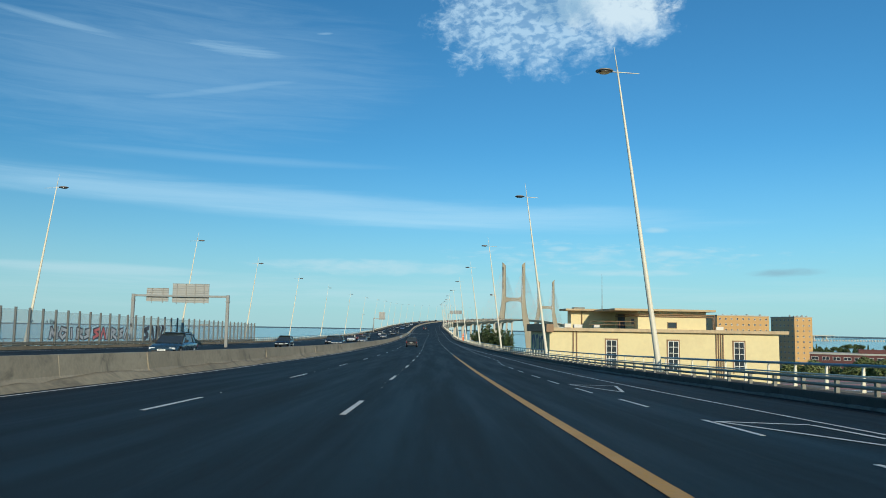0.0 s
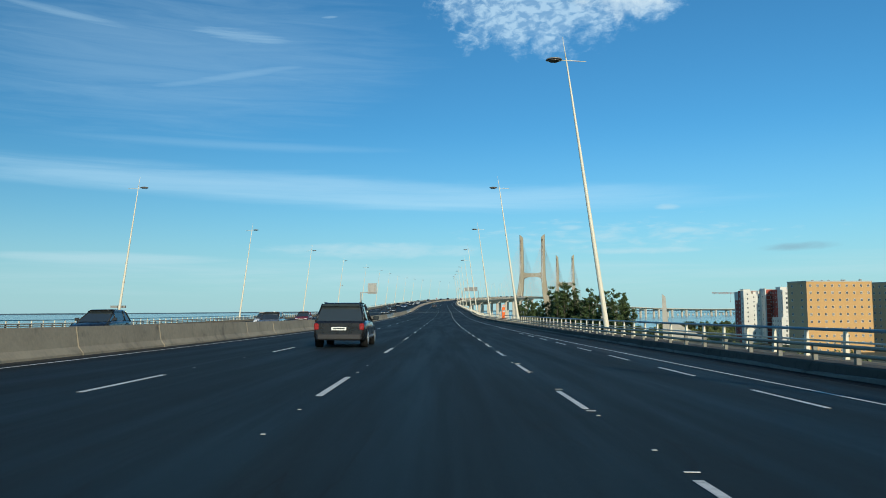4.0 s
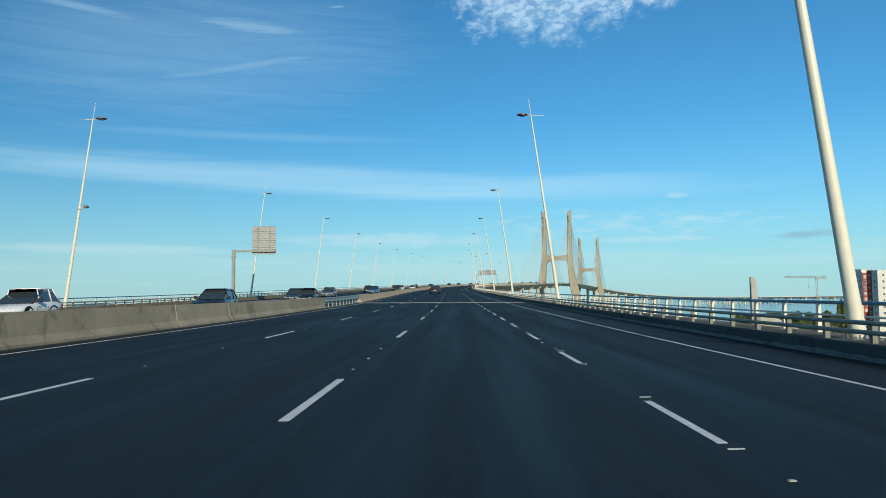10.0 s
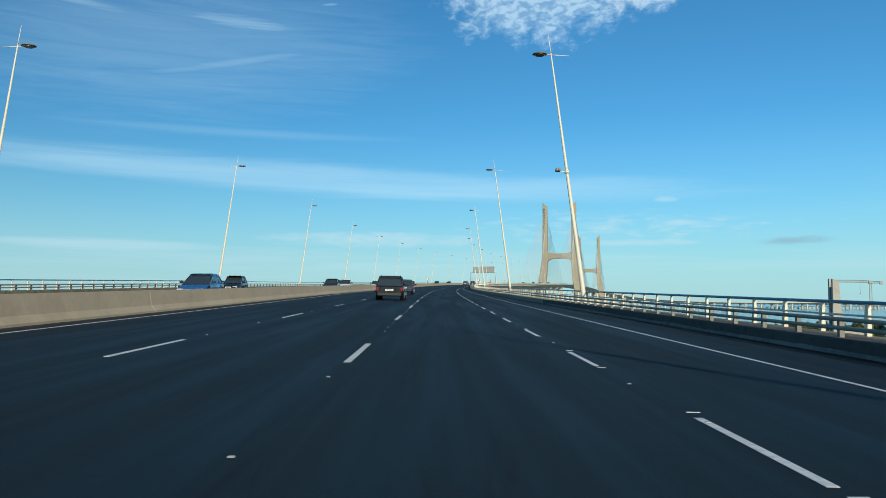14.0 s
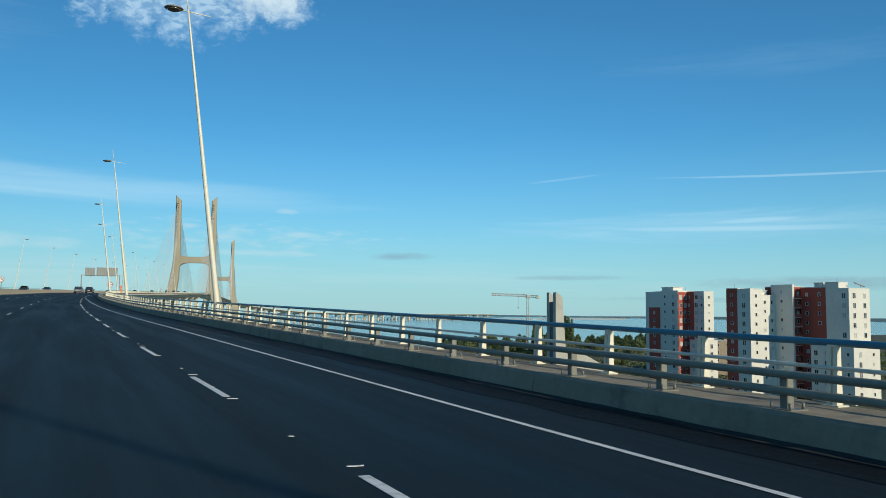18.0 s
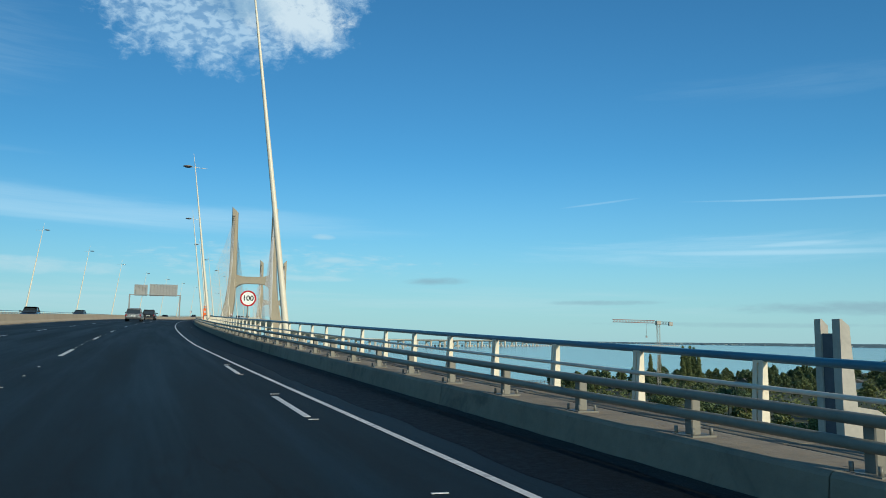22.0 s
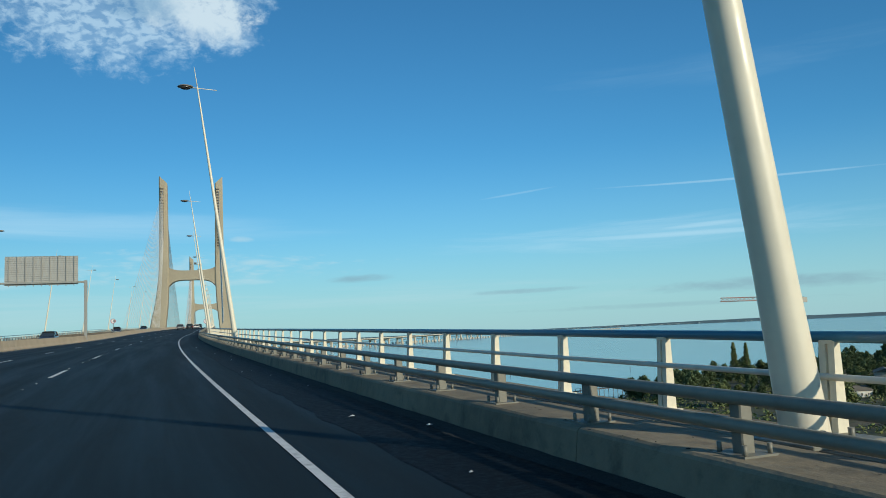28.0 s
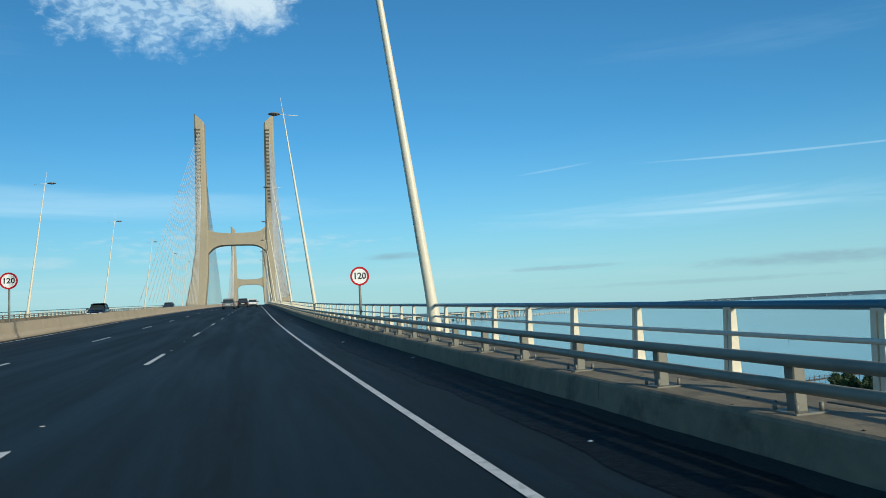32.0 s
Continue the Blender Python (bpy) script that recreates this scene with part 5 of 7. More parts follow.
gantry(106.0, -34.0, -22.9, 5.9, [(1.45, 4.05, -0.65, 0.93), (4.5, 8.8, -0.75, 1.5)], "grey steel portal gantry with two sign panels from behind")
gantry(342.0, -23.7, -18.9, 5.75, [(2.1, 4.8, -0.35, 2.85)], "grey steel cantilever gantry with a square sign panel from behind", both=False)
gantry(788.0, -22.8, -8.2, 7.4, [(1.2, 5.0, -0.25, 3.1), (5.6, 13.7, -0.25, 3.3)], "grey steel portal gantry with two wide sign panels from behind")

# ---- noise screen on the far side ----


def build_noise_screen():
    g = thing("noise_screen", frame_at(60, LEFT_D(60) + 0.6), "clear acrylic noise screen with steel posts and sprayed lettering", "noise barrier")
    inv = g.matrix_basis.inverted()
    step = 2.17
    post = panel = rail = None
    for k in range(46):
        s = 56.9 + step * k
        m = inv @ frame_at(s, LEFT_D(s) + 0.45)
        if post is None:
            bm = bmesh.new()
            box(bm, -0.09, 0.09, -0.07, 0.07, 0.2, 3.5, 0.01)
            post = part("screen_post", bm, SCREEN_POST, g, "dark grey steel post", m)
            bm = bmesh.new()
            box(bm, -0.012, 0.012, 0.07, step - 0.07, 0.62, 3.3)
            panel = part("screen_pane", bm, CLEAR_PANEL, g, "clear acrylic pane", m)
            bm = bmesh.new()
            box(bm, -0.05, 0.05, 0.05, step - 0.05, 0.3, 0.6, 0.01)
            rail = part("sill_rail", bm, GALV, g, "grey lower rail", m)
        else:
            share("screen_post", post, g, m)
            if k < 45:
                share("screen_pane", panel, g, m)
                share("sill_rail", rail, g, m)
    rnd = random.Random(7)

    def stroke(bm, a, b, w, x):
        """A thick painted stroke between two (y, z) points at depth x."""
        a, b = Vector((0, *a)), Vector((0, *b))
        t = (b - a).normalized().cross(Vector((1, 0, 0))) * w / 2
        e = (b - a).normalized() * w * 0.3
        vs = [bm.verts.new(p + Vector((x, 0, 0))) for p in (a - e - t, b + e - t, b + e + t, a - e + t)]
        bm.faces.new(vs)

    # sprayed bubble lettering as bars: dark outline, paler filling
    shapes = [((0, 0), (0.1, 1), (0.5, 0.3), (0.9, 1), (1, 0)), ((0, 0), (0.45, 1), (0.95, 0)), ((1, 0.95), (0.1, 0.75), (0.9, 0.35), (0, 0.05)), ((0.05, 0), (0.05, 1), (0.9, 0.75), (0.15, 0.45), (0.95, 0)), ((0.5, 0), (0.5, 1)), ((1, 0.8), (0.3, 1), (0, 0.4), (0.5, 0), (1, 0.4))]
    for a, b, z0, z1, fill in ((84.3, 92.2, 0.75, 2.0, SPRAY_WHITE), (92.4, 94.6, 0.72, 2.1, SPRAY_PINK), (94.8, 100.6, 0.72, 2.05, SPRAY_WHITE), (104.9, 110.7, 0.5, 2.4, DARK_PAINT_AND_SHADE)):
        q, k = a, 0
        while q < b - 0.5:
            w = rnd.uniform(1.45, 1.75)
            pts = [(y * w * 0.8 + rnd.uniform(-.05, .05), z0 + 0.2 + z * (z1 - z0 - 0.4)) for y, z in shapes[(k * 5 + int(a)) % 6]]
            m = inv @ frame_at(q, LEFT_D(q) + 0.475)
            outline = bmesh.new()
            for p0, p1 in zip(pts, pts[1:]):
                stroke(outline, p0, p1, 0.56, 0.0)
            letter = part("sprayed_bars", outline, DARK_PAINT_AND_SHADE, g, "dark sprayed graffiti strokes", m)
            if fill is not DARK_PAINT_AND_SHADE:
                inner = bmesh.new()
                for p0, p1 in zip(pts, pts[1:]):
                    stroke(inner, p0, p1, 0.28, 0.006)
                part("filling", inner, fill, letter, "pale sprayed filling")
            q += w + 0.06
            k += 1
    for q in (83.4, 84.0, 84.6, 100.8, 101.3, 81.0, 84.4, 100.9):
        bm = bmesh.new()
        for _ in range(3):
            stroke(bm, (rnd.uniform(0, .5), rnd.uniform(2.15, 2.3)), (rnd.uniform(0, .5), rnd.uniform(2.4, 2.6)), 0.07, 0.0)
        part("sprayed_bars", bm, DARK_PAINT_AND_SHADE, g, "dark sprayed graffiti strokes", inv @ frame_at(q, LEFT_D(q) + 0.475))


build_noise_screen()

# ---- expansion joint, studs, arrow ----


def build_joint():
    s0 = 329.3
    g = thing("expansion_joint", frame_at(s0, 0), "grey steel modular expansion joint across the road", "expansion joint")
    inv = g.matrix_basis.inverted()
    widths = (0.22, 0.16, 0.16, 0.16, 0.16, 0.16, 0.16, 0.22)
    ds = 0.0
    for k, w in enumerate(widths):
        for d0, d1 in ((-7.9, KERB_D(330)), (LEFT_D(330) + 1.0, -8.7)):
            bm = bmesh.new()
            n = 6
            for i in range(n):
                a, b = d0 + (d1 - d0) * i / n, d0 + (d1 - d0) * (i + 1) / n
                for q0, q1, h in ((ds, ds + w, 0.014),):
                    top = [inv @ at(s0 + q, dd, h) for q, dd in ((q0, a), (q0, b - 0.01), (q1, b - 0.01), (q1, a))]
                    low = [v - Vector((0, 0, 0.02)) for v in top]
                    tv, lv = [bm.verts.new(v) for v in top], [bm.verts.new(v) for v in low]
                    bm.faces.new(tv)
                    for e in range(4):
                        bm.faces.new((tv[e], lv[e], lv[(e + 1) % 4], tv[(e + 1) % 4]))
            part("joint_beam", fixed(bm), BEAM, g)
        ds += w + 0.10


build_joint()


def build_studs():
    bm = bmesh.new()
    prism(bm, [(-0.026, 0.0), (0.026, 0.0), (0.018, 0.008), (-0.018, 0.008)], -0.016, 0.016)
    first = None
    rnd = random.Random(4)
    for n in range(62):
        for d, off in ((0.0, 4.6), (0.0, 6.7), (0.0, 8.8), (0.0, 10.9), (-LANE, 5.2), (-LANE, 9.6), (LANE, 4.4), (LANE, 8.2), (LANE, 10.6)):
            s = dash_s(n) + off + rnd.uniform(-0.3, 0.3)
            if s > 830 or rnd.random() < 0.25 or (d < 0 and n > 48) or (d > 0 and not 95 < s < 562):
                continue
            m = road_frame(s, d + rnd.uniform(-0.05, 0.05), 0.004)
            if first is None:
                first = part("road_stud", bm, STUD, road, "", m)
            else:
                share("road_stud", first, road, m)
    bm = bmesh.new()
    for pts in ([(5.95, 41.3), (7.35, 40.9), (6.72, 37.3)], [(6.15, 28.8), (7.5, 28.4), (7.7, 24.0)]):
        for (d0, s0), (d1, s1) in zip(pts, pts[1:] + pts[:1]):
            a, b = at(s0, d0, 0.009), at(s1, d1, 0.009)
            t = (b - a).normalized().cross(Vector((0, 0, 1))) * 0.05
            bm.faces.new([bm.verts.new(p) for p in (a - t, b - t, b + t, a + t)])
    part("merge_arrow", bm, WHITE_LINE, road, "white merge arrow")


build_studs()

# ---- buildings ----


def window_unit(parent, m, w, h, cols, rows, frame_mat=FRAME_WHITE, glass_mat=DARK_GLASS, bar=0.05):
    """A framed window facing -y, its middle at the origin of m."""
    bm = bmesh.new()
    for x0, x1, z0, z1 in ((-w / 2, w / 2, -h / 2, -h / 2 + bar), (-w / 2, w / 2, h / 2 - bar, h / 2), (-w / 2, -w / 2 + bar, -h / 2, h / 2), (w / 2 - bar, w / 2, -h / 2, h / 2)):
        box(bm, x0, x1, -0.06, 0.02, z0, z1)
    for i in range(1, cols):
        x = -w / 2 + w * i / cols
        box(bm, x - bar / 2, x + bar / 2, -0.045, 0.02, -h / 2, h / 2)
    for i in range(1, rows):
        z = -h / 2 + h * i / rows
        box(bm, -w / 2, w / 2, -0.045, 0.02, z - bar / 2, z + bar / 2)
    win = part("window", bm, frame_mat, parent, "", m)
    bm = bmesh.new()
    box(bm, -w / 2 + 0.01, w / 2 - 0.01, -0.015, 0.01, -h / 2 + 0.01, h / 2 - 0.01)
    part("pane", bm, glass_mat, win)
    return win


def build_cream_house():
    x0, y0, wall_top = 12.55, 91.0, 0.25
    L, D = 23.2, 10.5
    g = thing("cream_depot_building", Matrix.Translation((x0, y0, 0)) @ Matrix.Rotation(radians(3.0), 4, "Z"), "cream rendered flat-roofed depot with sprayed lettering on its side", "building")
    bm = bmesh.new()
    box(bm, 0, L, 0, D, -12, wall_top)
    part("wall", bm, CREAM, g)
    bm = bmesh.new()
    box(bm, -0.35, L + 0.9, -0.35, D + 0.35, wall_top, wall_top + 0.34, 0.03)
    part("roof", bm, ROOF_EDGE, g, "brown roof edge")
    bm = bmesh.new()
    box(bm, -0.42, 0.30, -0.5, D + 0.42, wall_top - 0.12, wall_top + 0.66, 0.03)
    part("parapet", bm, BROWN_TRIM, g, "heavy stained parapet of the end wall")
    # upper storey: a set-back wing and a taller block that comes forward
    bm = bmesh.new()
    box(bm, 4.1, 9.3, 8.6, D - 0.2, wall_top + 0.34, wall_top + 2.2)
    upper = part("upper_wing", bm, CREAM, g)
    bm = bmesh.new()
    box(bm, 3.3, 9.2, 7.6, D + 0.5, wall_top + 2.2, wall_top + 2.42, 0.03)
    part("wing_roof", bm, ROOF_EDGE, upper, "brown overhanging roof")
    bm = bmesh.new()
    box(bm, 9.1, 16.1, 0.8, 8.9, wall_top + 0.34, wall_top + 2.12)
    tall = part("upper_block", bm, CREAM, g)
    bm = bmesh.new()
    box(bm, 6.5, 16.8, 0.0, 9.6, wall_top + 2.12, wall_top + 2.34, 0.03)
    part("block_roof", bm, ROOF_EDGE, tall, "brown overhanging roof")
    # doorway and vent: flat panels with the inner shade as their colour
    bm = bmesh.new()
    box(bm, 9.04, 9.12, 5.2, 7.6, wall_top + 0.36, wall_top + 1.9)
    part("doorway", bm, DARK_PAINT_AND_SHADE, tall, "doorway panel, dark for the shade inside")
    bm = bmesh.new()
    box(bm, 9.02, 9.12, 1.9, 2.7, wall_top + 0.8, wall_top + 1.35)
    part("vent_opening", bm, DARK_PAINT_AND_SHADE, tall, "vent panel, dark for the shade inside")
    for h in (1.62, 1.80):
        bm = bmesh.new()
        rod(bm, (8.9, 0.66, wall_top + h), (16.75 + (h - 1.62), 0.66, wall_top + h), 0.055, n=8)
        rod(bm, (16.75 + (h - 1.62), 0.66, wall_top + h), (16.75 + (h - 1.62), 0.66, wall_top + 0.36), 0.055, n=8)
        rod(bm, (8.9, 0.66, wall_top + h), (8.9, 7.9, wall_top + h), 0.055, n=8)
        part("roof_pipe", bm, BROWN_TRIM, g, "brown pipe along the upper wall")
    bm = bmesh.new()
    rod(bm, (5.3, 8.5, wall_top + 0.4), (5.3, 8.5, wall_top + 2.2), 0.05, n=8)
    part("drain_pipe", bm, BROWN_TRIM, g, "brown drain pipe")
    bm = bmesh.new()
    box(bm, 4.6, 5.8, 9.2, 10.4, wall_top + 2.42, wall_top + 2.62, 0.02)
    part("roof_hatch", bm, GALV, g, "flat metal roof hatch")
    for x, y, w, h in ((2.2, 3.2, 0.7, 0.42), (3.6, 5.0, 0.9, 0.35), (5.0, 2.2, 0.6, 0.4), (17.8, 2.4, 0.8, 0.36)):
        bm = bmesh.new()
        box(bm, x, x + w, y, y + w * 0.7, wall_top + 0.34, wall_top + 0.34 + h, 0.03)
        part("roof_unit", bm, WHITE_WALL, g, "small pale roof unit")
    for fx in (0.266, 0.534, 0.822):
        bm = bmesh.new()
        for x0, x1, z0, z1 in ((-0.66, -0.53, -1.62, 1.62), (0.53, 0.66, -1.62, 1.62), (-0.66, 0.66, 1.5, 1.64)):
            box(bm, L * fx + x0, L * fx + x1, -0.05, 0.05, wall_top - 2.3 + z0, wall_top - 2.3 + z1)
        part("window_surround", bm, BROWN_TRIM, g, "brown painted window surround")
        window_unit(g, Matrix.Translation((L * fx, -0.01, wall_top - 2.3)), 1.05, 3.0, 2, 5)
    for x in (2.35, 2.68, 16.75, 16.98, 17.21, 17.44):
        bm = bmesh.new()
        rod(bm, (x, -0.08, -10), (x, -0.08, wall_top), 0.06, n=8)
        part("drain_pipe", bm, BROWN_TRIM, g, "brown drain pipe")
    window_unit(tall, Matrix.Translation((12.6, 0.79, wall_top + 0.75)), 0.95, 0.6, 1, 1, BROWN_TRIM)
    for y in (0.4, 0.75):
        bm = bmesh.new()
        rod(bm, (5.6, 4.6, wall_top + 0.3 + y), (9.0, 4.6, wall_top + 0.3 + y), 0.03, n=6)
        rod(bm, (4.3, 1.4, wall_top + 0.3 + y), (9.0, 1.4, wall_top + 0.3 + y), 0.03, n=6)
        rod(bm, (4.3, 1.4, wall_top + 0.3 + y), (5.6, 4.6, wall_top + 0.3 + y), 0.03, n=6)
        for i in range(4):
            rod(bm, (4.4 + 1.5 * i, 1.4, wall_top + 0.34), (4.4 + 1.5 * i, 1.4, wall_top + 0.3 + y), 0.025, n=6)
        part("roof_railing", bm, BROWN_TRIM, g, "thin brown roof railing")
    mast = thing("antenna_mast", Matrix.Translation((20.0, 101.5, 0.25)), "thin grey antenna mast on the depot roof", "antenna")
    bm = bmesh.new()
    rod(bm, (0, 0, 2.40), (0, 0, 4.0), 0.05, 0.04, n=8)
    rod(bm, (0, 0, 2.40), (0, 0, 2.52), 0.14, 0.12, n=8)
    part("pole", bm, STEEL, mast)
    bm = bmesh.new()
    rod(bm, (0, 0, 4.0), (0, 0, 6.4), 0.032, 0.015, n=6)
    part("whip", bm, STEEL, mast)
    # sprayed block letters as bars on the road-side wall
    rnd = random.Random(3)
    shapes = [((0, 1), (0, 0), (0.9, 0)), ((0, 0), (0.4, 1), (0.85, 0)), ((0.9, 1), (0.05, 0.9), (0.05, 0.1), (0.9, 0)), ((0, 0), (0, 1), (0.85, 0.75), (0.1, 0.5), (0.9, 0)), ((0, 1), (0.9, 1), (0.45, 1), (0.45, 0)), ((0, 0), (0, 1), (0.8, 0.6), (0.8, 0.3), (0, 0)), ((0, 0), (0, 1), (0.9, 1), (0.1, 0.55), (0.7, 0.55))]
    y = 1.1
    zt, zb = wall_top - 0.65, wall_top - 2.15
    for i, shape in enumerate(shapes):
        w = 0.85
        bm = bmesh.new()
        pts = [(y + (1 - a) * w, zb + c * (zt - zb) + rnd.uniform(-.06, .06)) for a, c in shape]
        for k, ((y0, z0), (y1, z1)) in enumerate(zip(pts, pts[1:])):
            a, c = Vector((-0.008 - 0.002 * k, y0, z0)), Vector((-0.008 - 0.002 * k, y1, z1))
            e = (c - a).normalized()
            t = e.cross(Vector((1, 0, 0))) * 0.19
            bm.faces.new([bm.verts.new(p) for p in (a - t - e * 0.14, c - t + e * 0.14, c + t + e * 0.14, a + t - e * 0.14)])
        part("sprayed_bars", bm, SPRAY_SLATE, g, "slate grey sprayed graffiti strokes")
        y += w + (0.75 if i == 3 else 0.36)


build_cream_house()


def build_block(name, label, base, turn, w, d, z0, z1, wall_mat, cols, rows, win_w, win_h, side_mat=None, parapet=True, group="", side_cols=0, hut=True):
    """A plain block of flats: the front faces -y, every window a unit of its own."""
    g = thing(name, Matrix.Translation((base[0], base[1], 0)) @ Matrix.Rotation(radians(turn), 4, "Z"), label, "apartment building", group)
    bm = bmesh.new()
    box(bm, -w / 2, w / 2, 0, d, z0, z1)
    part("wall", bm, wall_mat, g)
    if side_mat:
        bm = bmesh.new()
        box(bm, -w / 2 - 0.06, -w / 2 + 0.002, 0.0, d, z0, z1)
        part("side_wall", bm, side_mat, g)
    if parapet:
        bm = bmesh.new()
        box(bm, -w / 2 - 0.2, w / 2 + 0.2, -0.2, d + 0.2, z1, z1 + 0.6, 0.05)
        part("roof", bm, GREY_WALL, g)
    if hut:
        bm = bmesh.new()
        box(bm, -w * 0.12, w * 0.15, d * 0.3, d * 0.6, z1 + 0.6, z1 + 2.2, 0.05)
        part("roof_hut", bm, wall_mat, g)
    store = (z1 - max(z0, -24)) / rows
    frame_ob = pane_ob = None
    for i in range(cols):
        for j in range(rows):
            x = -w / 2 + w * (i + 0.5) / cols
            z = z1 - store * (j + 0.5)
            m = Matrix.Translation((x, -0.02, z))
            if frame_ob is None:
                frame_ob = window_unit(g, m, win_w, win_h, 2, 1, bar=0.09)
            else:
                o = share("window", frame_ob, g, m)
                share("pane", frame_ob.children[0], o, Matrix.Identity(4))
    if side_cols:
        for i in range(side_cols):
            for j in range(rows):
                m = Matrix.Translation((-w / 2 - 0.08, d * (i + 0.5) / side_cols, z1 - store * (j + 0.5))) @ Matrix.Rotation(radians(-90), 4, "Z")
                o = share("window", frame_ob, g, m)
                share("pane", frame_ob.children[0], o, Matrix.Identity(4))
    return g


def build_ochre_blocks():
    rnd = random.Random(9)
    for label, base, w, d, z1, cols, side in (("ochre apartment block with small square windows", (182.4, 465.1), 33.7, 14.4, 9.2, 9, 2), ("ochre apartment block with a shaded side", (227.6, 484.6), 12.2, 24.0, 9.4, 3, 6)):
        g = build_block("ochre_apartment_block", label, base, 10, w, d, -26, z1, OCHRE, cols, 10, 1.2, 1.2, OCHRE_SHADE_SIDE, group="ochre blocks", side_cols=side, hut=False)
        for _ in range(7):
            x, y, h = rnd.uniform(-w / 2 + 1, w / 2 - 1), rnd.uniform(1, d - 1), rnd.uniform(0.5, 1.3)
            bm = bmesh.new()
            box(bm, x - 0.4, x + 0.4, y - 0.4, y + 0.4, z1 + 0.6, z1 + 0.6 + h * 0.7)
            rod(bm, (x, y, z1 + 0.6), (x, y, z1 + 0.7 + h), 0.06, n=5)
            part("roof_vent", bm, STEEL, g)


build_ochre_blocks()


def build_shed():
    """A tall narrow service building standing close beside the deck."""
    g = thing("service_building", Matrix.Translation((23.7, 141.2, 0)), "streaked grey rendered service building with a louvred side", "building")
    part("wall", box(bmesh.new(), 0.15, 7.7, 0, 5.0, -11, -1.4), SHED_WALL, g)
    part("roof", box(bmesh.new(), 0.10, 7.75, -0.05, 5.05, -1.4, -1.2, 0.02), SHED_WALL, g, "stained roof edge")
    win = window_unit(g, Matrix.Translation((6.4, -0.02, -3.2)), 1.4, 1.1, 2, 1, bar=0.12)
    for k in range(9):
        bm = bmesh.new()
        box(bm, -0.05, 0.02, 0.6, 4.2, -3.9 + 0.11 * k, -3.84 + 0.11 * k)
        part("louvre_slat", bm, STEEL, g)
    # closed panel behind the slats, coloured as dark as the inside would be
    part("louvre_back", box(bmesh.new(), -0.015, 0.01, 0.6, 4.2, -3.95, -2.9), DARK_PAINT_AND_SHADE, g, "panel behind the louvre, dark for the shade inside")
    part("drain_pipe", rod(bmesh.new(), (0.5, -0.08, -10), (0.5, -0.08, -1.7), 0.06, n=8), DARK_PAINT_AND_SHADE, g, "dark drain pipe")


build_shed()


def build_car_park():
    g = tagged(mesh_ob("car_park", box(bmesh.new(), 40, 150, 108, 178, -11.0, -8.5), PAVED), "paved car park below the bridge", "pavement", kind="structure")
    for k in range(5):
        m = Matrix.Translation((84, 124 + 9.0 * k, -8.496)) @ Matrix.Rotation(0.12, 4, "Z")
        bm = box(bmesh.new(), -24, 40, -1.2, 1.2, 0, 0.006)
        part("pink_line", bm, PINK_LINE, g, "faded pink lane line", m)
    bm = box(bmesh.new(), -0.35, 0.35, -3.6, 3.6, 0, 0.006)
    first = None
    for k in range(22):
        m = Matrix.Translation((50 + 3.2 * k, 117 + 9.0 * (k % 4), -8.490)) @ Matrix.Rotation(0.75, 4, "Z")
        first = part("bay_line", bm, SIGN_WHITE, g, "white bay line", m) if first is None else (share("bay_line", first, g, m), first)[1]
    c = thing("flat_canopy", Matrix.Translation((87, 192, -13.5)) @ Matrix.Rotation(-0.2, 4, "Z"), "low white flat canopy on thin posts", "canopy")
    part("roof", box(bmesh.new(), -8, 8, -3, 3, 3.6, 4.1, 0.04), WHITE_WALL, c)
    for x in (-7, 0, 7):
        for y in (-2.5, 2.5):
            part("post", rod(bmesh.new(), (x, y, 0), (x, y, 3.6), 0.1, n=6), STEEL, c)


build_car_park()
build_block("long_brick_building", "long dull brick-red office building", (172.0, 312.0), -27, 46, 16, -26, -8.2, DULL_RED, 12, 5, 2.6, 1.3)
build_block("low_ochre_row", "low tan row of houses below the towers", (262.0, 678.0), -38, 26, 12, -26, -11.8, TAN, 6, 4, 1.5, 1.4)


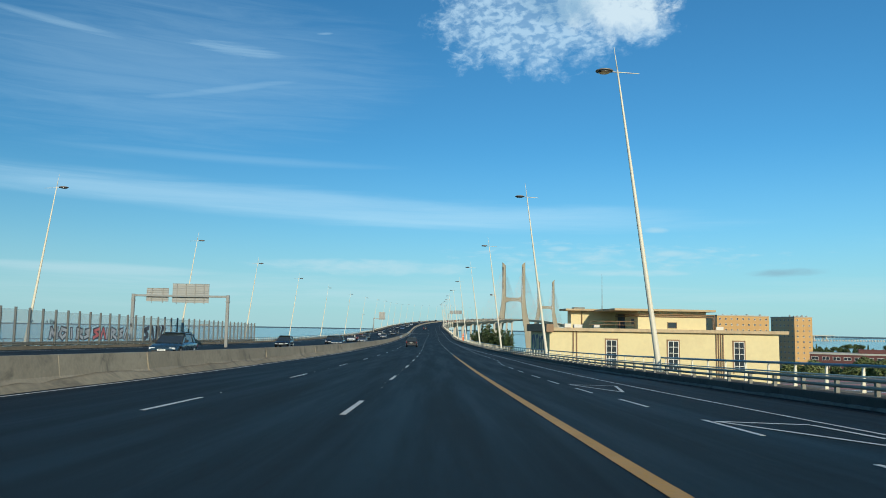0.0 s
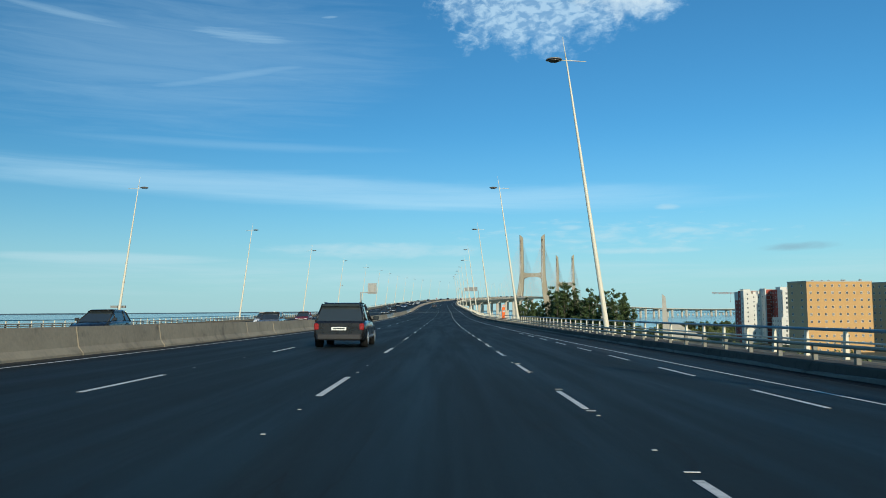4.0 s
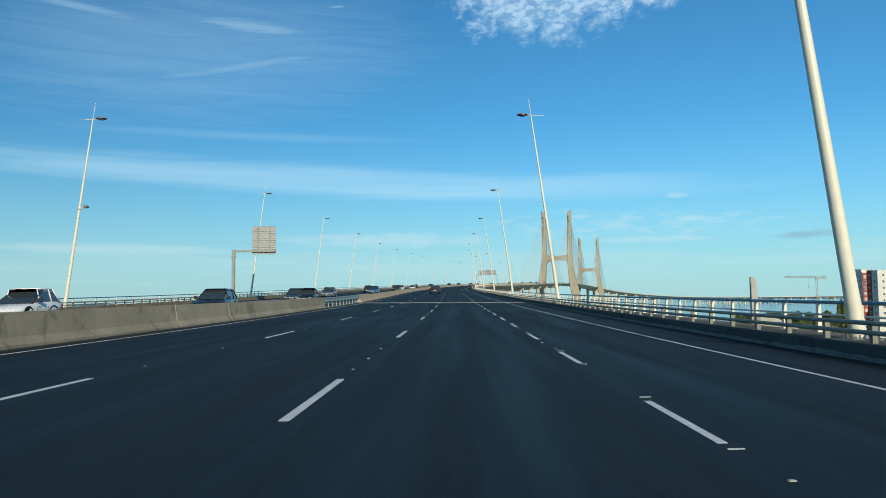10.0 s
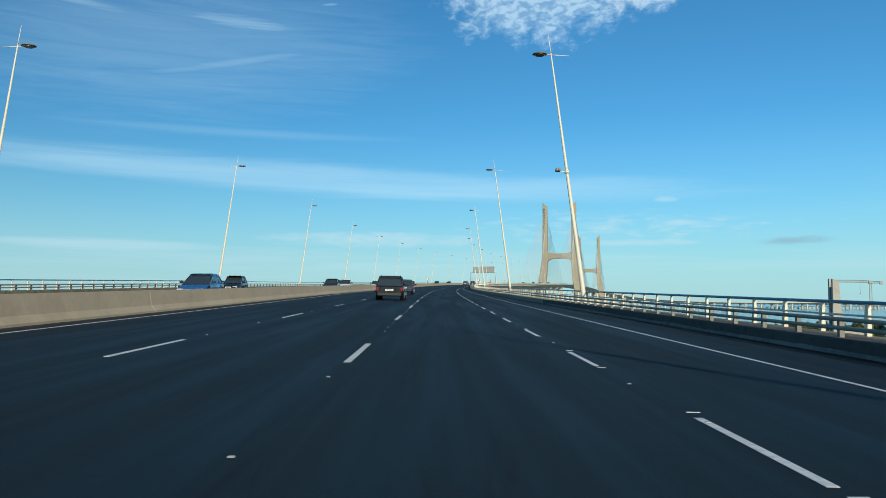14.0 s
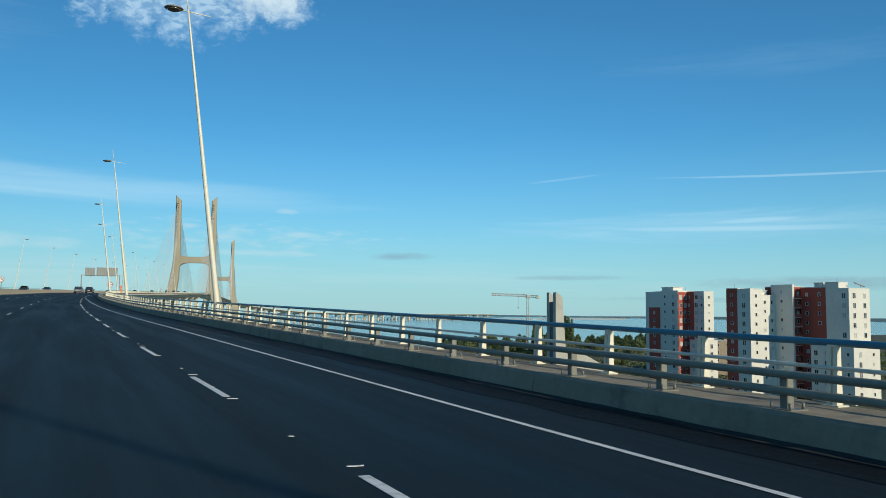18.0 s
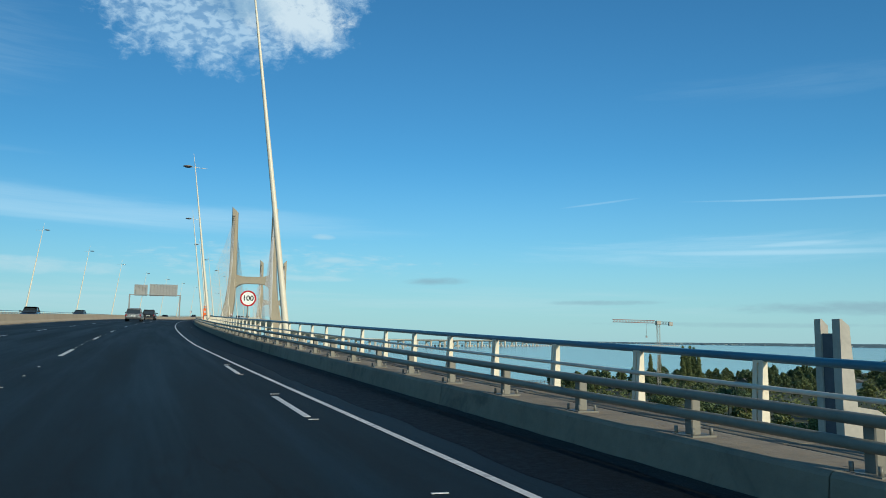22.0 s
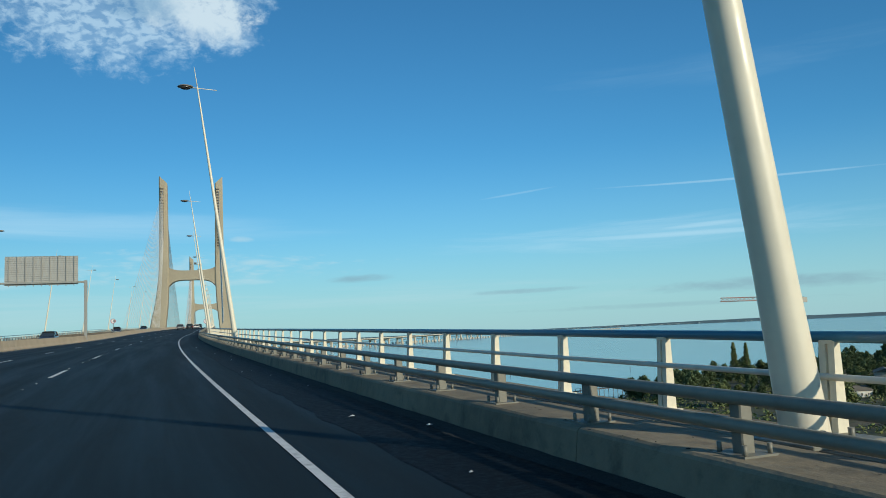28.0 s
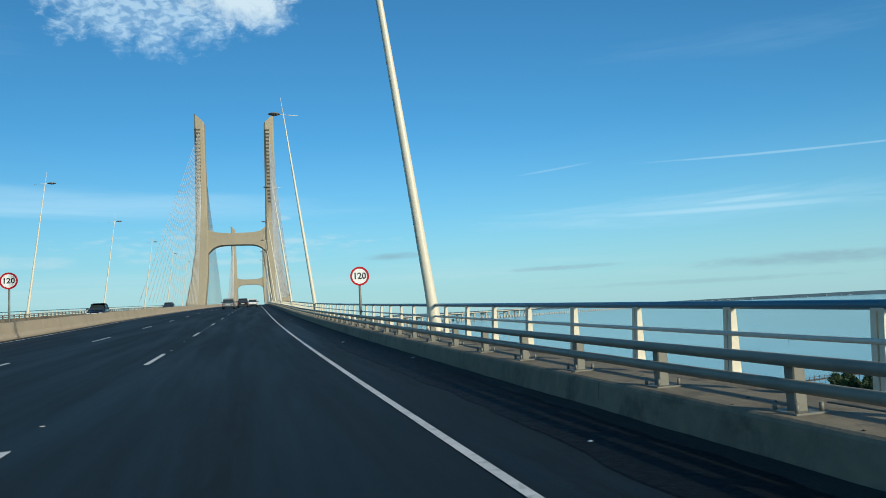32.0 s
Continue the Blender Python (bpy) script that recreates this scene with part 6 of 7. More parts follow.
def build_tower_block(name, label, base, bays):
    """A tower of flats with stepped wings; bays are (x0, x1, y0, y1, top, material, columns facing west, columns facing south, storeys)."""
    g = thing(name, Matrix.Translation((base[0], base[1], 0)), label, "apartment tower", "white and red towers")
    rnd = random.Random(int(base[0]))
    units = {}
    for x0, x1, y0, y1, top, mat, west, south, storeys in bays:
        bm = bmesh.new()
        box(bm, x0, x1, y0, y1, -27, top)
        bay = part("bay", bm, mat, g, "red rendered bay" if mat == RED_WALL else "white rendered bay")
        bm = bmesh.new()
        box(bm, x0 - 0.07, x1 + 0.07, y0 - 0.07, y1 + 0.07, top, top + 0.22)
        part("parapet", bm, WHITE_WALL, bay)
        for side, cols in ((0, west), (1, south)):
            for c in range(cols):
                f = (c + 0.5) / cols
                tall = rnd.choice((0, 1))
                for j in range(storeys):
                    z = top - 2.1 - j * 2.95
                    if rnd.random() < 0.08:
                        continue
                    if side == 0:
                        m = Matrix.Translation((x0 - 0.03, y0 + (y1 - y0) * f, z)) @ Matrix.Rotation(radians(-90), 4, "Z")
                    else:
                        m = Matrix.Translation((x0 + (x1 - x0) * f, y0 - 0.03, z))
                    kind = (tall, rnd.random() < 0.3)
                    if kind not in units:
                        units[kind] = window_unit(g, m, 0.95 if not tall else 1.35, 1.15 if not tall else 1.7, 1 + tall, 1, bar=0.09, glass_mat=BLIND if kind[1] else DARK_GLASS)
                    else:
                        o = share("window", units[kind], g, m)
                        share("pane", units[kind].children[0], o, Matrix.Identity(4))
    return g


def roof_box(g, x0, x1, y0, y1, z0, z1):
    bm = bmesh.new()
    box(bm, x0, x1, y0, y1, z0, z1)
    box(bm, x0 - 0.3, x1 + 0.3, y0 - 0.3, y1 + 0.3, z1, z1 + 0.2)
    part("roof_hut", bm, WHITE_WALL, g, "white roof hut")


def roof_rods(g, spots):
    for x, y, z, h in spots:
        bm = bmesh.new()
        rod(bm, (x, y, z), (x, y, z + h), 0.05, n=5)
        part("aerial", bm, STEEL, g)


def build_towers():
    g = build_tower_block("apartment_tower", "white apartment tower with brick-red stepped wings", (213.6, 653.5),
                          [(0, 9, 20.5, 25.6, 8.4, WHITE_WALL, 0, 0, 0), (-0.35, 6, 17.6, 23.4, 2.4, RED_WALL, 1, 0, 9), (0, 9, 17.2, 20.5, 8.5, WHITE_WALL, 0, 0, 0), (0, 9, 8.3, 17.2, 8.7, WHITE_WALL, 2, 0, 11),
                           (0.1, 5.1, 8.1, 8.3, 8.3, RED_WALL, 0, 2, 11), (5.1, 11, 4.9, 10, 8.4, RED_WALL, 1, 0, 11), (5.1, 10.2, 0, 4.9, 8.4, WHITE_WALL, 2, 1, 11), (4.2, 10.6, -1.2, 6.5, -10.0, WHITE_WALL, 2, 1, 5)])
    roof_box(g, 1.5, 6.5, 12, 18, 8.7, 10.2)
    roof_rods(g, [(5.5, 9.5, 8.4, 1.8), (8.5, 2, 8.4, 1.4)])
    g = build_tower_block("apartment_tower", "tall white apartment tower with brick-red wings and stacked balconies", (194.5, 590.0),
                          [(0, 11.4, 27.1, 31.5, 8.2, RED_WALL, 1, 0, 11), (0, 5.2, 22.1, 27.1, 8.0, WHITE_WALL, 1, 1, 11), (5.2, 11.5, 22.2, 27.1, 6.1, WHITE_WALL, 0, 2, 10), (11.5, 12.3, 15.7, 23.6, 9.4, WHITE_WALL, 1, 0, 11),
                           (12.3, 20, 17.3, 26.5, 8.9, RED_WALL, 0, 1, 11), (16.0, 23, 7.5, 16.2, 8.6, RED_WALL, 2, 0, 11), (16.0, 20.5, 3.2, 7.5, 10.0, WHITE_WALL, 0, 0, 0), (16.0, 26.0, 0, 3.2, 8.1, WHITE_WALL, 1, 2, 11),
                           (13.8, 26.2, -2.5, 11.5, -9.3, WHITE_WALL, 4, 2, 5)])
    for j in range(11):
        z = 8.2 - 2.95 * (j + 1)
        bm = bmesh.new()
        box(bm, 12.3, 15.95, 15.75, 17.28, z - 0.12, z + 0.06)
        slab = part("balcony", bm, WHITE_WALL, g, "narrow white balcony slab")
        bm = bmesh.new()
        box(bm, 12.32, 15.93, 15.72, 15.82, z + 0.06, z + 0.95)
        part("balcony_wall", bm, RED_WALL, slab, "brick-red balcony front")
    roof_box(g, 7, 10, 24, 26.5, 6.1, 7.6)
    roof_box(g, 17, 19.5, 9, 12, 8.6, 10.0)
    roof_rods(g, [(1, 29, 8.2, 1.6), (4, 25, 8.0, 1.2), (18, 5, 10.0, 1.4), (24, 1.5, 8.1, 1.8)])
    bm = bmesh.new()
    rod(bm, (20.4, 1.0, 10.0), (25.2, 1.0, 8.9), 0.18, n=6)
    part("roof_rail", bm, STEEL, g, "sloping grey roof rail")


build_towers()


# ---- concrete pylon, crane, lighting mast ----


def build_pylon():
    g = thing("concrete_pylon", Matrix.Translation((155.3, 659.5, 0)) @ Matrix.Rotation(radians(-15), 4, "Z"), "pair of tall concrete slabs with slanted tops and a sloping buttress", "monument")
    for x0, x1, y0, y1, top, foot in ((-1.1, 0.9, 5.4, 7.6, 7.0, 0.3), (-1.2, 1.2, -1.3, 1.3, 6.9, 2.2)):
        bm = bmesh.new()
        prism(bm, [(x0, -26), (x1 + foot, -26), (x1, top - 1.6), (x0 + 0.4, top), (x0, top - 0.1)], y0, y1)
        part("slab", fixed(bm), GREY_WALL, g)
    # filling wall, its dark colour gives the shade in the gap
    bm = bmesh.new()
    box(bm, -0.7, 0.5, 1.3, 5.4, -26, 3.6)
    part("link_wall", bm, DARK_PAINT_AND_SHADE, g, "wall between the slabs, dark for the shade of the recess")
    bm = bmesh.new()
    prism(bm, [(1.6, -26), (26, -26), (26, -23), (8, -13.5), (1.6, -12.5)], -0.6, 1.2)
    part("buttress", fixed(bm), GREY_WALL, g)


build_pylon()


def lattice(bm, a, b, half, n, r):
    a, b = Vector(a), Vector(b)
    q = (b - a).to_track_quat("Z", "Y").to_matrix()
    L = (b - a).length
    corner = [q @ Vector((sx * half, sy * half, 0)) for sx, sy in ((-1, -1), (1, -1), (1, 1), (-1, 1))]
    for c in corner:
        rod(bm, a + c, b + c, r, n=4, caps=False)
    for i in range(n):
        p0, p1 = a + (b - a) * (i / n), a + (b - a) * ((i + 1) / n)
        for k in range(4):
            rod(bm, p0 + corner[k], p1 + corner[(k + 1) % 4], r * 0.6, n=3, caps=False)
    return bm


def build_crane():
    m = Matrix.Translation((288.0, 872.0, 0)) @ Matrix.Rotation(radians(-20), 4, "Z")
    g = thing("tower_crane", m, "slim tower crane with a faded red jib", "crane")
    part("mast", lattice(bmesh.new(), (0, 0, -27), (0, 0, 9.5), 0.7, 18, 0.10), GREY_WALL, g, "grey lattice mast")
    part("jib", lattice(bmesh.new(), (-2, 0, 11.0), (-23, 9, 11.5), 0.7, 14, 0.16), CRANE_RED, g, "faded red lattice jib")
    part("counter_jib", lattice(bmesh.new(), (0, 0, 10.4), (6.2, -2.6, 10.4), 0.6, 4, 0.14), STEEL, g)
    bm = bmesh.new()
    box(bm, 4.9, 7.0, -3.5, -1.9, 8.9, 10.9, 0.1)
    part("counterweight", bm, GREY_WALL, g)
    bm = bmesh.new()
    box(bm, -1.3, 1.3, -1.3, 1.3, 9.4, 11.6, 0.2)
    part("cab", bm, GREY_WALL, g)
    bm = bmesh.new()
    rod(bm, (-6, 2.2, 11.0), (-6, 2.2, 3.0), 0.06, n=4)
    box(bm, -6.4, -5.6, 1.8, 2.6, 2.2, 3.2)
    part("hook_line", bm, STEEL, g)


build_crane()


def light_mast(x, y, top, r):
    g = thing("lighting_mast", Matrix.Translation((x, y, 0)), "grey lighting mast with a ring of floodlights", "floodlight mast", "floodlight masts")
    bm = bmesh.new()
    rod(bm, (0, 0, -22), (0, 0, top), 0.4, 0.2, n=8)
    part("pole", bm, STEEL, g)
    bm = bmesh.new()
    for i in range(8):
        a = i * 0.785
        box(bm, r * math.cos(a) - 0.5, r * math.cos(a) + 0.5, r * math.sin(a) - 0.4, r * math.sin(a) + 0.4, top - 0.2, top + 0.5)
        rod(bm, (0, 0, top), (r * math.cos(a), r * math.sin(a), top), 0.1, n=4)
    part("lamp_ring", bm, STEEL, g)




def floodlight_platform(x, y, z, turn):
    """A caged service platform on a lattice column, with three floodlights."""
    g = thing("floodlight_platform", Matrix.Translation((x, y, z)) @ Matrix.Rotation(turn, 4, "Z"), "rusty caged service platform with three tilted floodlights", "floodlight platform")
    part("column", lattice(bmesh.new(), (0, 0, -14), (0, 0, -0.25), 0.16, 26, 0.03), STEEL, g, "lattice steel column")
    bm = bmesh.new()
    box(bm, -0.68, 0.68, -0.55, 0.55, -0.03, 0.03)
    for sx in (-1, 1):
        for sy in (-1, 1):
            rod(bm, (sx * 0.6, sy * 0.5, -0.02), (sx * 0.15, sy * 0.15, -0.32), 0.025, n=5)
    part("floor_grate", bm, STEEL, g)
    for sx, sy in ((-1, -1), (0, -1), (1, -1), (-1, 1), (0, 1), (1, 1), (-0.5, -1), (0.5, 1)):
        bm = bmesh.new()
        rod(bm, (sx * 0.66, sy * 0.53, 0), (sx * 0.66, sy * 0.53, 0.86), 0.02, n=5)
        part("upright", bm, STEEL, g)
    for h in (0.28, 0.58, 0.86):
        bm = bmesh.new()
        for a, b in (((-0.66, -0.53), (0.66, -0.53)), ((0.66, -0.53), (0.66, 0.53)), ((0.66, 0.53), (-0.66, 0.53)), ((-0.66, 0.53), (-0.66, -0.53))):
            rod(bm, (*a, h), (*b, h), 0.018, n=5)
        part("rail", bm, STEEL, g)
    for px, ry in ((-0.15, 0.5), (0.35, -0.5), (0.6, -0.9)):
        bm = bmesh.new()
        box(bm, -0.2, 0.2, -0.14, 0.14, -0.05, 0.05, 0.015)
        bm.transform(Matrix.Translation((px, 0.1, 1.02)) @ Matrix.Rotation(ry, 4, "Y"))
        rod(bm, (px, 0.1, 0.86), (px, 0.1, 1.0), 0.02, n=5)
        part("floodlight", bm, LAMP_GREY, g, "dark flat floodlight")


floodlight_platform(13.2, 239.9, -2.35, -0.35)
light_mast(330.0, 760.0, 0.0, 2.0)
light_mast(-95.0, 330.0, -1.0, 1.6)

# ---- trees and scrub ----


def leaf_quads(bm, centres, size, rnd, per):
    """Many small folded leaves round each centre: (x, y, z, radius)."""
    for cx, cy, cz, cr in centres:
        for _ in range(per):
            v = Vector((rnd.gauss(0, 1), rnd.gauss(0, 1), rnd.gauss(0, 1)))
            v.normalize()
            p = Vector((cx, cy, cz)) + v * cr * rnd.uniform(0.45, 1.05)
            a = Vector((rnd.uniform(-1, 1), rnd.uniform(-1, 1), rnd.uniform(-0.6, 0.6))).normalized()
            b = a.cross(v)
            if b.length < 0.1:
                continue
            b.normalize()
            s = size * rnd.uniform(0.6, 1.3)
            q = [p - a * s, p - b * s * 0.55, p + a * s, p + b * s * 0.55]
            q[2] += v * s * 0.3
            bm.faces.new([bm.verts.new(t) for t in q])
    return bm


def build_tree(name, label, category, seed, height, spread, leaf, mat, per=90, clumps=26, shape="round", group="", size=0.16):
    rnd = random.Random(seed)
    g = thing(name, Matrix.Identity(4), label, category, group)
    bm = bmesh.new()
    top = height * (0.75 if shape != "column" else 0.95)
    rod(bm, (0, 0, -0.5), (rnd.uniform(-.2, .2), rnd.uniform(-.2, .2), top * 0.5), 0.028 * height, 0.018 * height, n=8)
    rod(bm, (0, 0, top * 0.49), (rnd.uniform(-.4, .4), rnd.uniform(-.4, .4), top), 0.018 * height, 0.006 * height, n=7)
    cents = []
    for i in range(clumps):
        f = (i + 0.5) / clumps
        a = i * 2.4 + rnd.uniform(-.5, .5)
        if shape == "column":
            z = height * (0.15 + 0.83 * f)
            r = spread * (1 - f) ** 0.6 * rnd.uniform(0.2, 0.8)
            cr = spread * 0.45 * (1.05 - 0.6 * f)
        elif shape == "ragged":
            limb = i % 7
            a = limb * 0.9 + rnd.uniform(-.2, .2)
            g_ = rnd.uniform(0.1, 1.0)
            tip = height * (0.72 + 0.28 * ((limb * 37) % 7) / 6.0)
            z = height * 0.32 + (tip - height * 0.32) * g_
            r = spread * (0.25 + 0.75 * math.sin(math.pi * min(1.0, 0.15 + 0.8 * g_))) * rnd.uniform(0.55, 1.0)
            cr = spread * rnd.uniform(0.15, 0.30)
        elif shape == "umbrella":
            z = height * (0.72 + 0.22 * rnd.random())
            r = spread * math.sqrt(rnd.random())
            cr = spread * 0.33
        else:
            z = height * (0.10 + 0.86 * f)
            r = spread * math.sin(math.pi * min(0.97, 0.25 + 0.72 * f)) * rnd.uniform(0.25, 1.0)
            cr = spread * rnd.uniform(0.2, 0.36)
        c = (r * math.cos(a), r * math.sin(a), z, cr)
        cents.append(c)
        if i % 2 == 0:
            rod(bm, (0, 0, max(0.2 * height, z - 0.25 * height)), c[:3], 0.008 * height, 0.003 * height, n=5)
    part("trunk", bm, BARK, g)
    part("crown", leaf_quads(bmesh.new(), cents, size, rnd, per), mat, g)
    return g


def build_poplar(seed, base, height, wide):
    """A ragged poplar: several leaders of uneven height, leafy twigs along each, sky between them."""
    rnd = random.Random(seed)
    g = thing("poplar_tree", Matrix.Translation(base), "leafy dark green poplar rising beside the bridge", "tree", "poplars beside the bridge")
    wood, leaves = bmesh.new(), bmesh.new()
    fork = height * 0.5
    rod(wood, (0, 0, -0.4), (0, 0, fork), 0.17, 0.11, n=8)
    leaders = 8
    for k in range(leaders):
        a = k * 2.4 + rnd.uniform(-0.4, 0.4)
        reach = 0.0 if k == 0 else wide * rnd.uniform(0.5, 1.25)
        top = height - 0.25 if k == 0 else height * rnd.uniform(0.74, 0.97)
        start = Vector((0, 0, fork * rnd.uniform(0.75, 1.0)))
        tip = Vector((reach * math.cos(a), reach * math.sin(a), top))
        mid = start.lerp(tip, 0.5) + Vector((0.35 * reach * math.cos(a), 0.35 * reach * math.sin(a), -0.2))
        rod(wood, start, mid, 0.07, 0.045, n=6)
        rod(wood, mid, tip, 0.045, 0.008, n=5)
        span = (tip - start).length
        twigs = int(span * 7.0)
        for i in range(twigs):
            f = rnd.uniform(0.08, 1.0)
            root = start.lerp(mid, f * 2) if f < 0.5 else mid.lerp(tip, f * 2 - 1)
            b = rnd.uniform(0, 6.283)
            out = (0.9 - 0.5 * f) * rnd.uniform(0.3, 1.0)
            end = root + Vector((out * math.cos(b), out * math.sin(b), out * rnd.uniform(0.3, 0.9)))
            rod(wood, root, end, 0.012, 0.004, n=3, caps=False)
            sprays = [(*root.lerp(end, q), rnd.uniform(0.10, 0.22)) for q in (0.55, 0.8, 1.05)]
            leaf_quads(leaves, sprays, 0.074, rnd, 18)
    part("trunk", wood, BARK, g)
    part("crown", leaves, LEAF, g)
    return g


def plant(tree, spots, rnd):
    first = True
    for x, y, z, sc in spots:
        m = Matrix.Translation((x, y, z)) @ Matrix.Rotation(rnd.uniform(0, 6.28), 4, "Z")
        o = tree if first else copy_thing(tree, m)
        if first:
            tree.matrix_basis = m
            first = False
        o.scale = (sc, sc, sc * rnd.uniform(0.9, 1.15))


def build_green():
    rnd = random.Random(11)
    # poplars standing beside the deck
    stands = ((10.9, 206.0, -0.25, 1.3), (11.6, 209.5, -0.6, 1.2), (11.3, 203.2, -0.9, 1.0), (12.9, 213.0, -0.9, 1.2),
              (11.9, 191.2, 0.65, 1.15), (12.8, 192.6, 0.2, 1.0), (13.0, 187.2, 1.2, 1.2), (13.9, 189.5, 0.0, 1.1), (14.5, 186.2, -0.5, 1.1), (14.5, 183.8, 0.25, 1.15), (15.9, 186.8, -0.3, 1.2), (15.6, 181.4, -0.1, 1.1), (17.0, 184.0, 0.1, 1.2), (16.6, 178.5, -0.4, 1.1))
    for i, (x, y, top, wide) in enumerate(stands):
        build_poplar(40 + i, (x, y, -12.2), top + 12.2, wide)
    # shore-side woods
    wood = build_tree("shore_tree", "dark green broad-leaved tree on the river bank", "tree", 5, 9.0, 4.2, 0, LEAF_DARK, per=70, clumps=34, size=0.42, group="trees on the bank")
    spots = []
    for i in range(190):
        x = rnd.uniform(225, 560)
        y = rnd.uniform(min(930, shore_y(x) - 40) - 130 * rnd.random(), min(960, shore_y(x) - 22))
        if (x - 153) ** 2 + (y - 661) ** 2 < 900 or (x - 221) ** 2 + (y - 671) ** 2 < 1100:
            continue
        spots.append((x, y, ground_z(x, y), rnd.uniform(0.45, 0.92)))
    spots += [(263, 936, ground_z(263, 936), 0.8), (272, 938, ground_z(272, 938), 0.75), (300, 935, ground_z(300, 935), 1.0), (330, 945, ground_z(330, 945), 1.0), (360, 950, ground_z(360, 950), 1.1), (395, 955, ground_z(395, 955), 1.0)]
    plant(wood, spots, rnd)
    olive = build_tree("olive_shrub", "olive green shrub on the river bank", "shrub", 8, 5.0, 3.2, 0, LEAF_OLIVE, per=60, clumps=26, size=0.36, group="shrubs on the bank")
    spots = []
    for i in range(85):
        x = rnd.uniform(170, 420)
        y = rnd.uniform(600, min(935, shore_y(x) - 16))
        if (x - 153) ** 2 + (y - 661) ** 2 < 900 or (x - 221) ** 2 + (y - 671) ** 2 < 1100:
            continue
        spots.append((x, y, ground_z(x, y), rnd.uniform(0.6, 1.4)))
    for i in range(26):
        t, r = radians(24.0 + 9.0 * rnd.random()), rnd.uniform(215, 285)
        x, y = 1.6 + r * math.sin(t), 16.0 + r * math.cos(t)
        spots.append((x, y, ground_z(x, y), rnd.uniform(0.8, 1.3)))
    plant(olive, spots, rnd)
    slim = build_tree("cypress_tree", "tall narrow dark poplar on the river bank", "tree", 9, 15.0, 2.0, 0, LEAF_DARK, per=60, clumps=40, shape="column", size=0.4, group="narrow trees on the bank")
    plant(slim, [(x, y, ground_z(x, y), sc) for x, y, sc in ((445, 905, 0.8), (520, 930, 0.85), (300, 900, 0.55), (335, 910, 0.55), (180, 700, 0.55))], rnd)
    tall = build_tree("poplar_tree", "tall narrow olive green poplar on the river bank", "tree", 31, 18.0, 2.0, 0, LEAF_OLIVE, per=60, clumps=60, shape="column", size=0.38, group="poplars on the bank")
    tops = ((302, 868, -9.9), (304, 870, -8.9), (306.5, 871, -8.4), (308.5, 872, -8.8), (310.5, 874, -9.6), (307, 869, -9.4), (341, 941, -6.8), (344.7, 936.4, -8.0), (353.2, 923.9, -5.0), (354.2, 922.2, -3.4), (355.7, 920.0, -2.6), (357.0, 918.0, -3.0), (358.4, 915.4, -6.0))
    plant(tall, [(x, y, ground_z(x, y), (top - ground_z(x, y)) / 18.0) for x, y, top in tops], rnd)
    pine = build_tree("umbrella_pine", "broad umbrella pine on the river bank", "tree", 14, 12.0, 6.0, 0, LEAF_DARK, per=80, clumps=30, shape="umbrella", size=0.45, group="umbrella pines")
    plant(pine, [(x, y, ground_z(x, y), sc) for x, y, sc in ((480, 900, 1.0), (500, 915, 1.1), (530, 905, 1.0), (455, 880, 0.9), (560, 925, 1.0), (345, 860, 0.8), (190, 720, 0.8), (198, 735, 0.85), (170, 715, 0.75), (178, 742, 0.9), (205, 760, 0.85), (212, 745, 0.8))], rnd)
    # scrub that nobody could count
    bm = bmesh.new()
    cents = []
    for i in range(4200):
        x = rnd.uniform(20, 640) if i < 1200 else rnd.uniform(170, 560)
        y = rnd.uniform(150 if i < 1200 else 640, min(955, shore_y(x) - 8))
        if x < 45 and y > 240:
            continue
        cents.append((x, y, ground_z(x, y) + 0.3, rnd.uniform(0.9, 2.6)))
    leaf_quads(bm, cents, 0.55, rnd, 22)
    tagged(mesh_ob("scrub", bm, LEAF_OLIVE), "low olive green scrub on the river bank", "scrub", kind="stuff")


build_green()


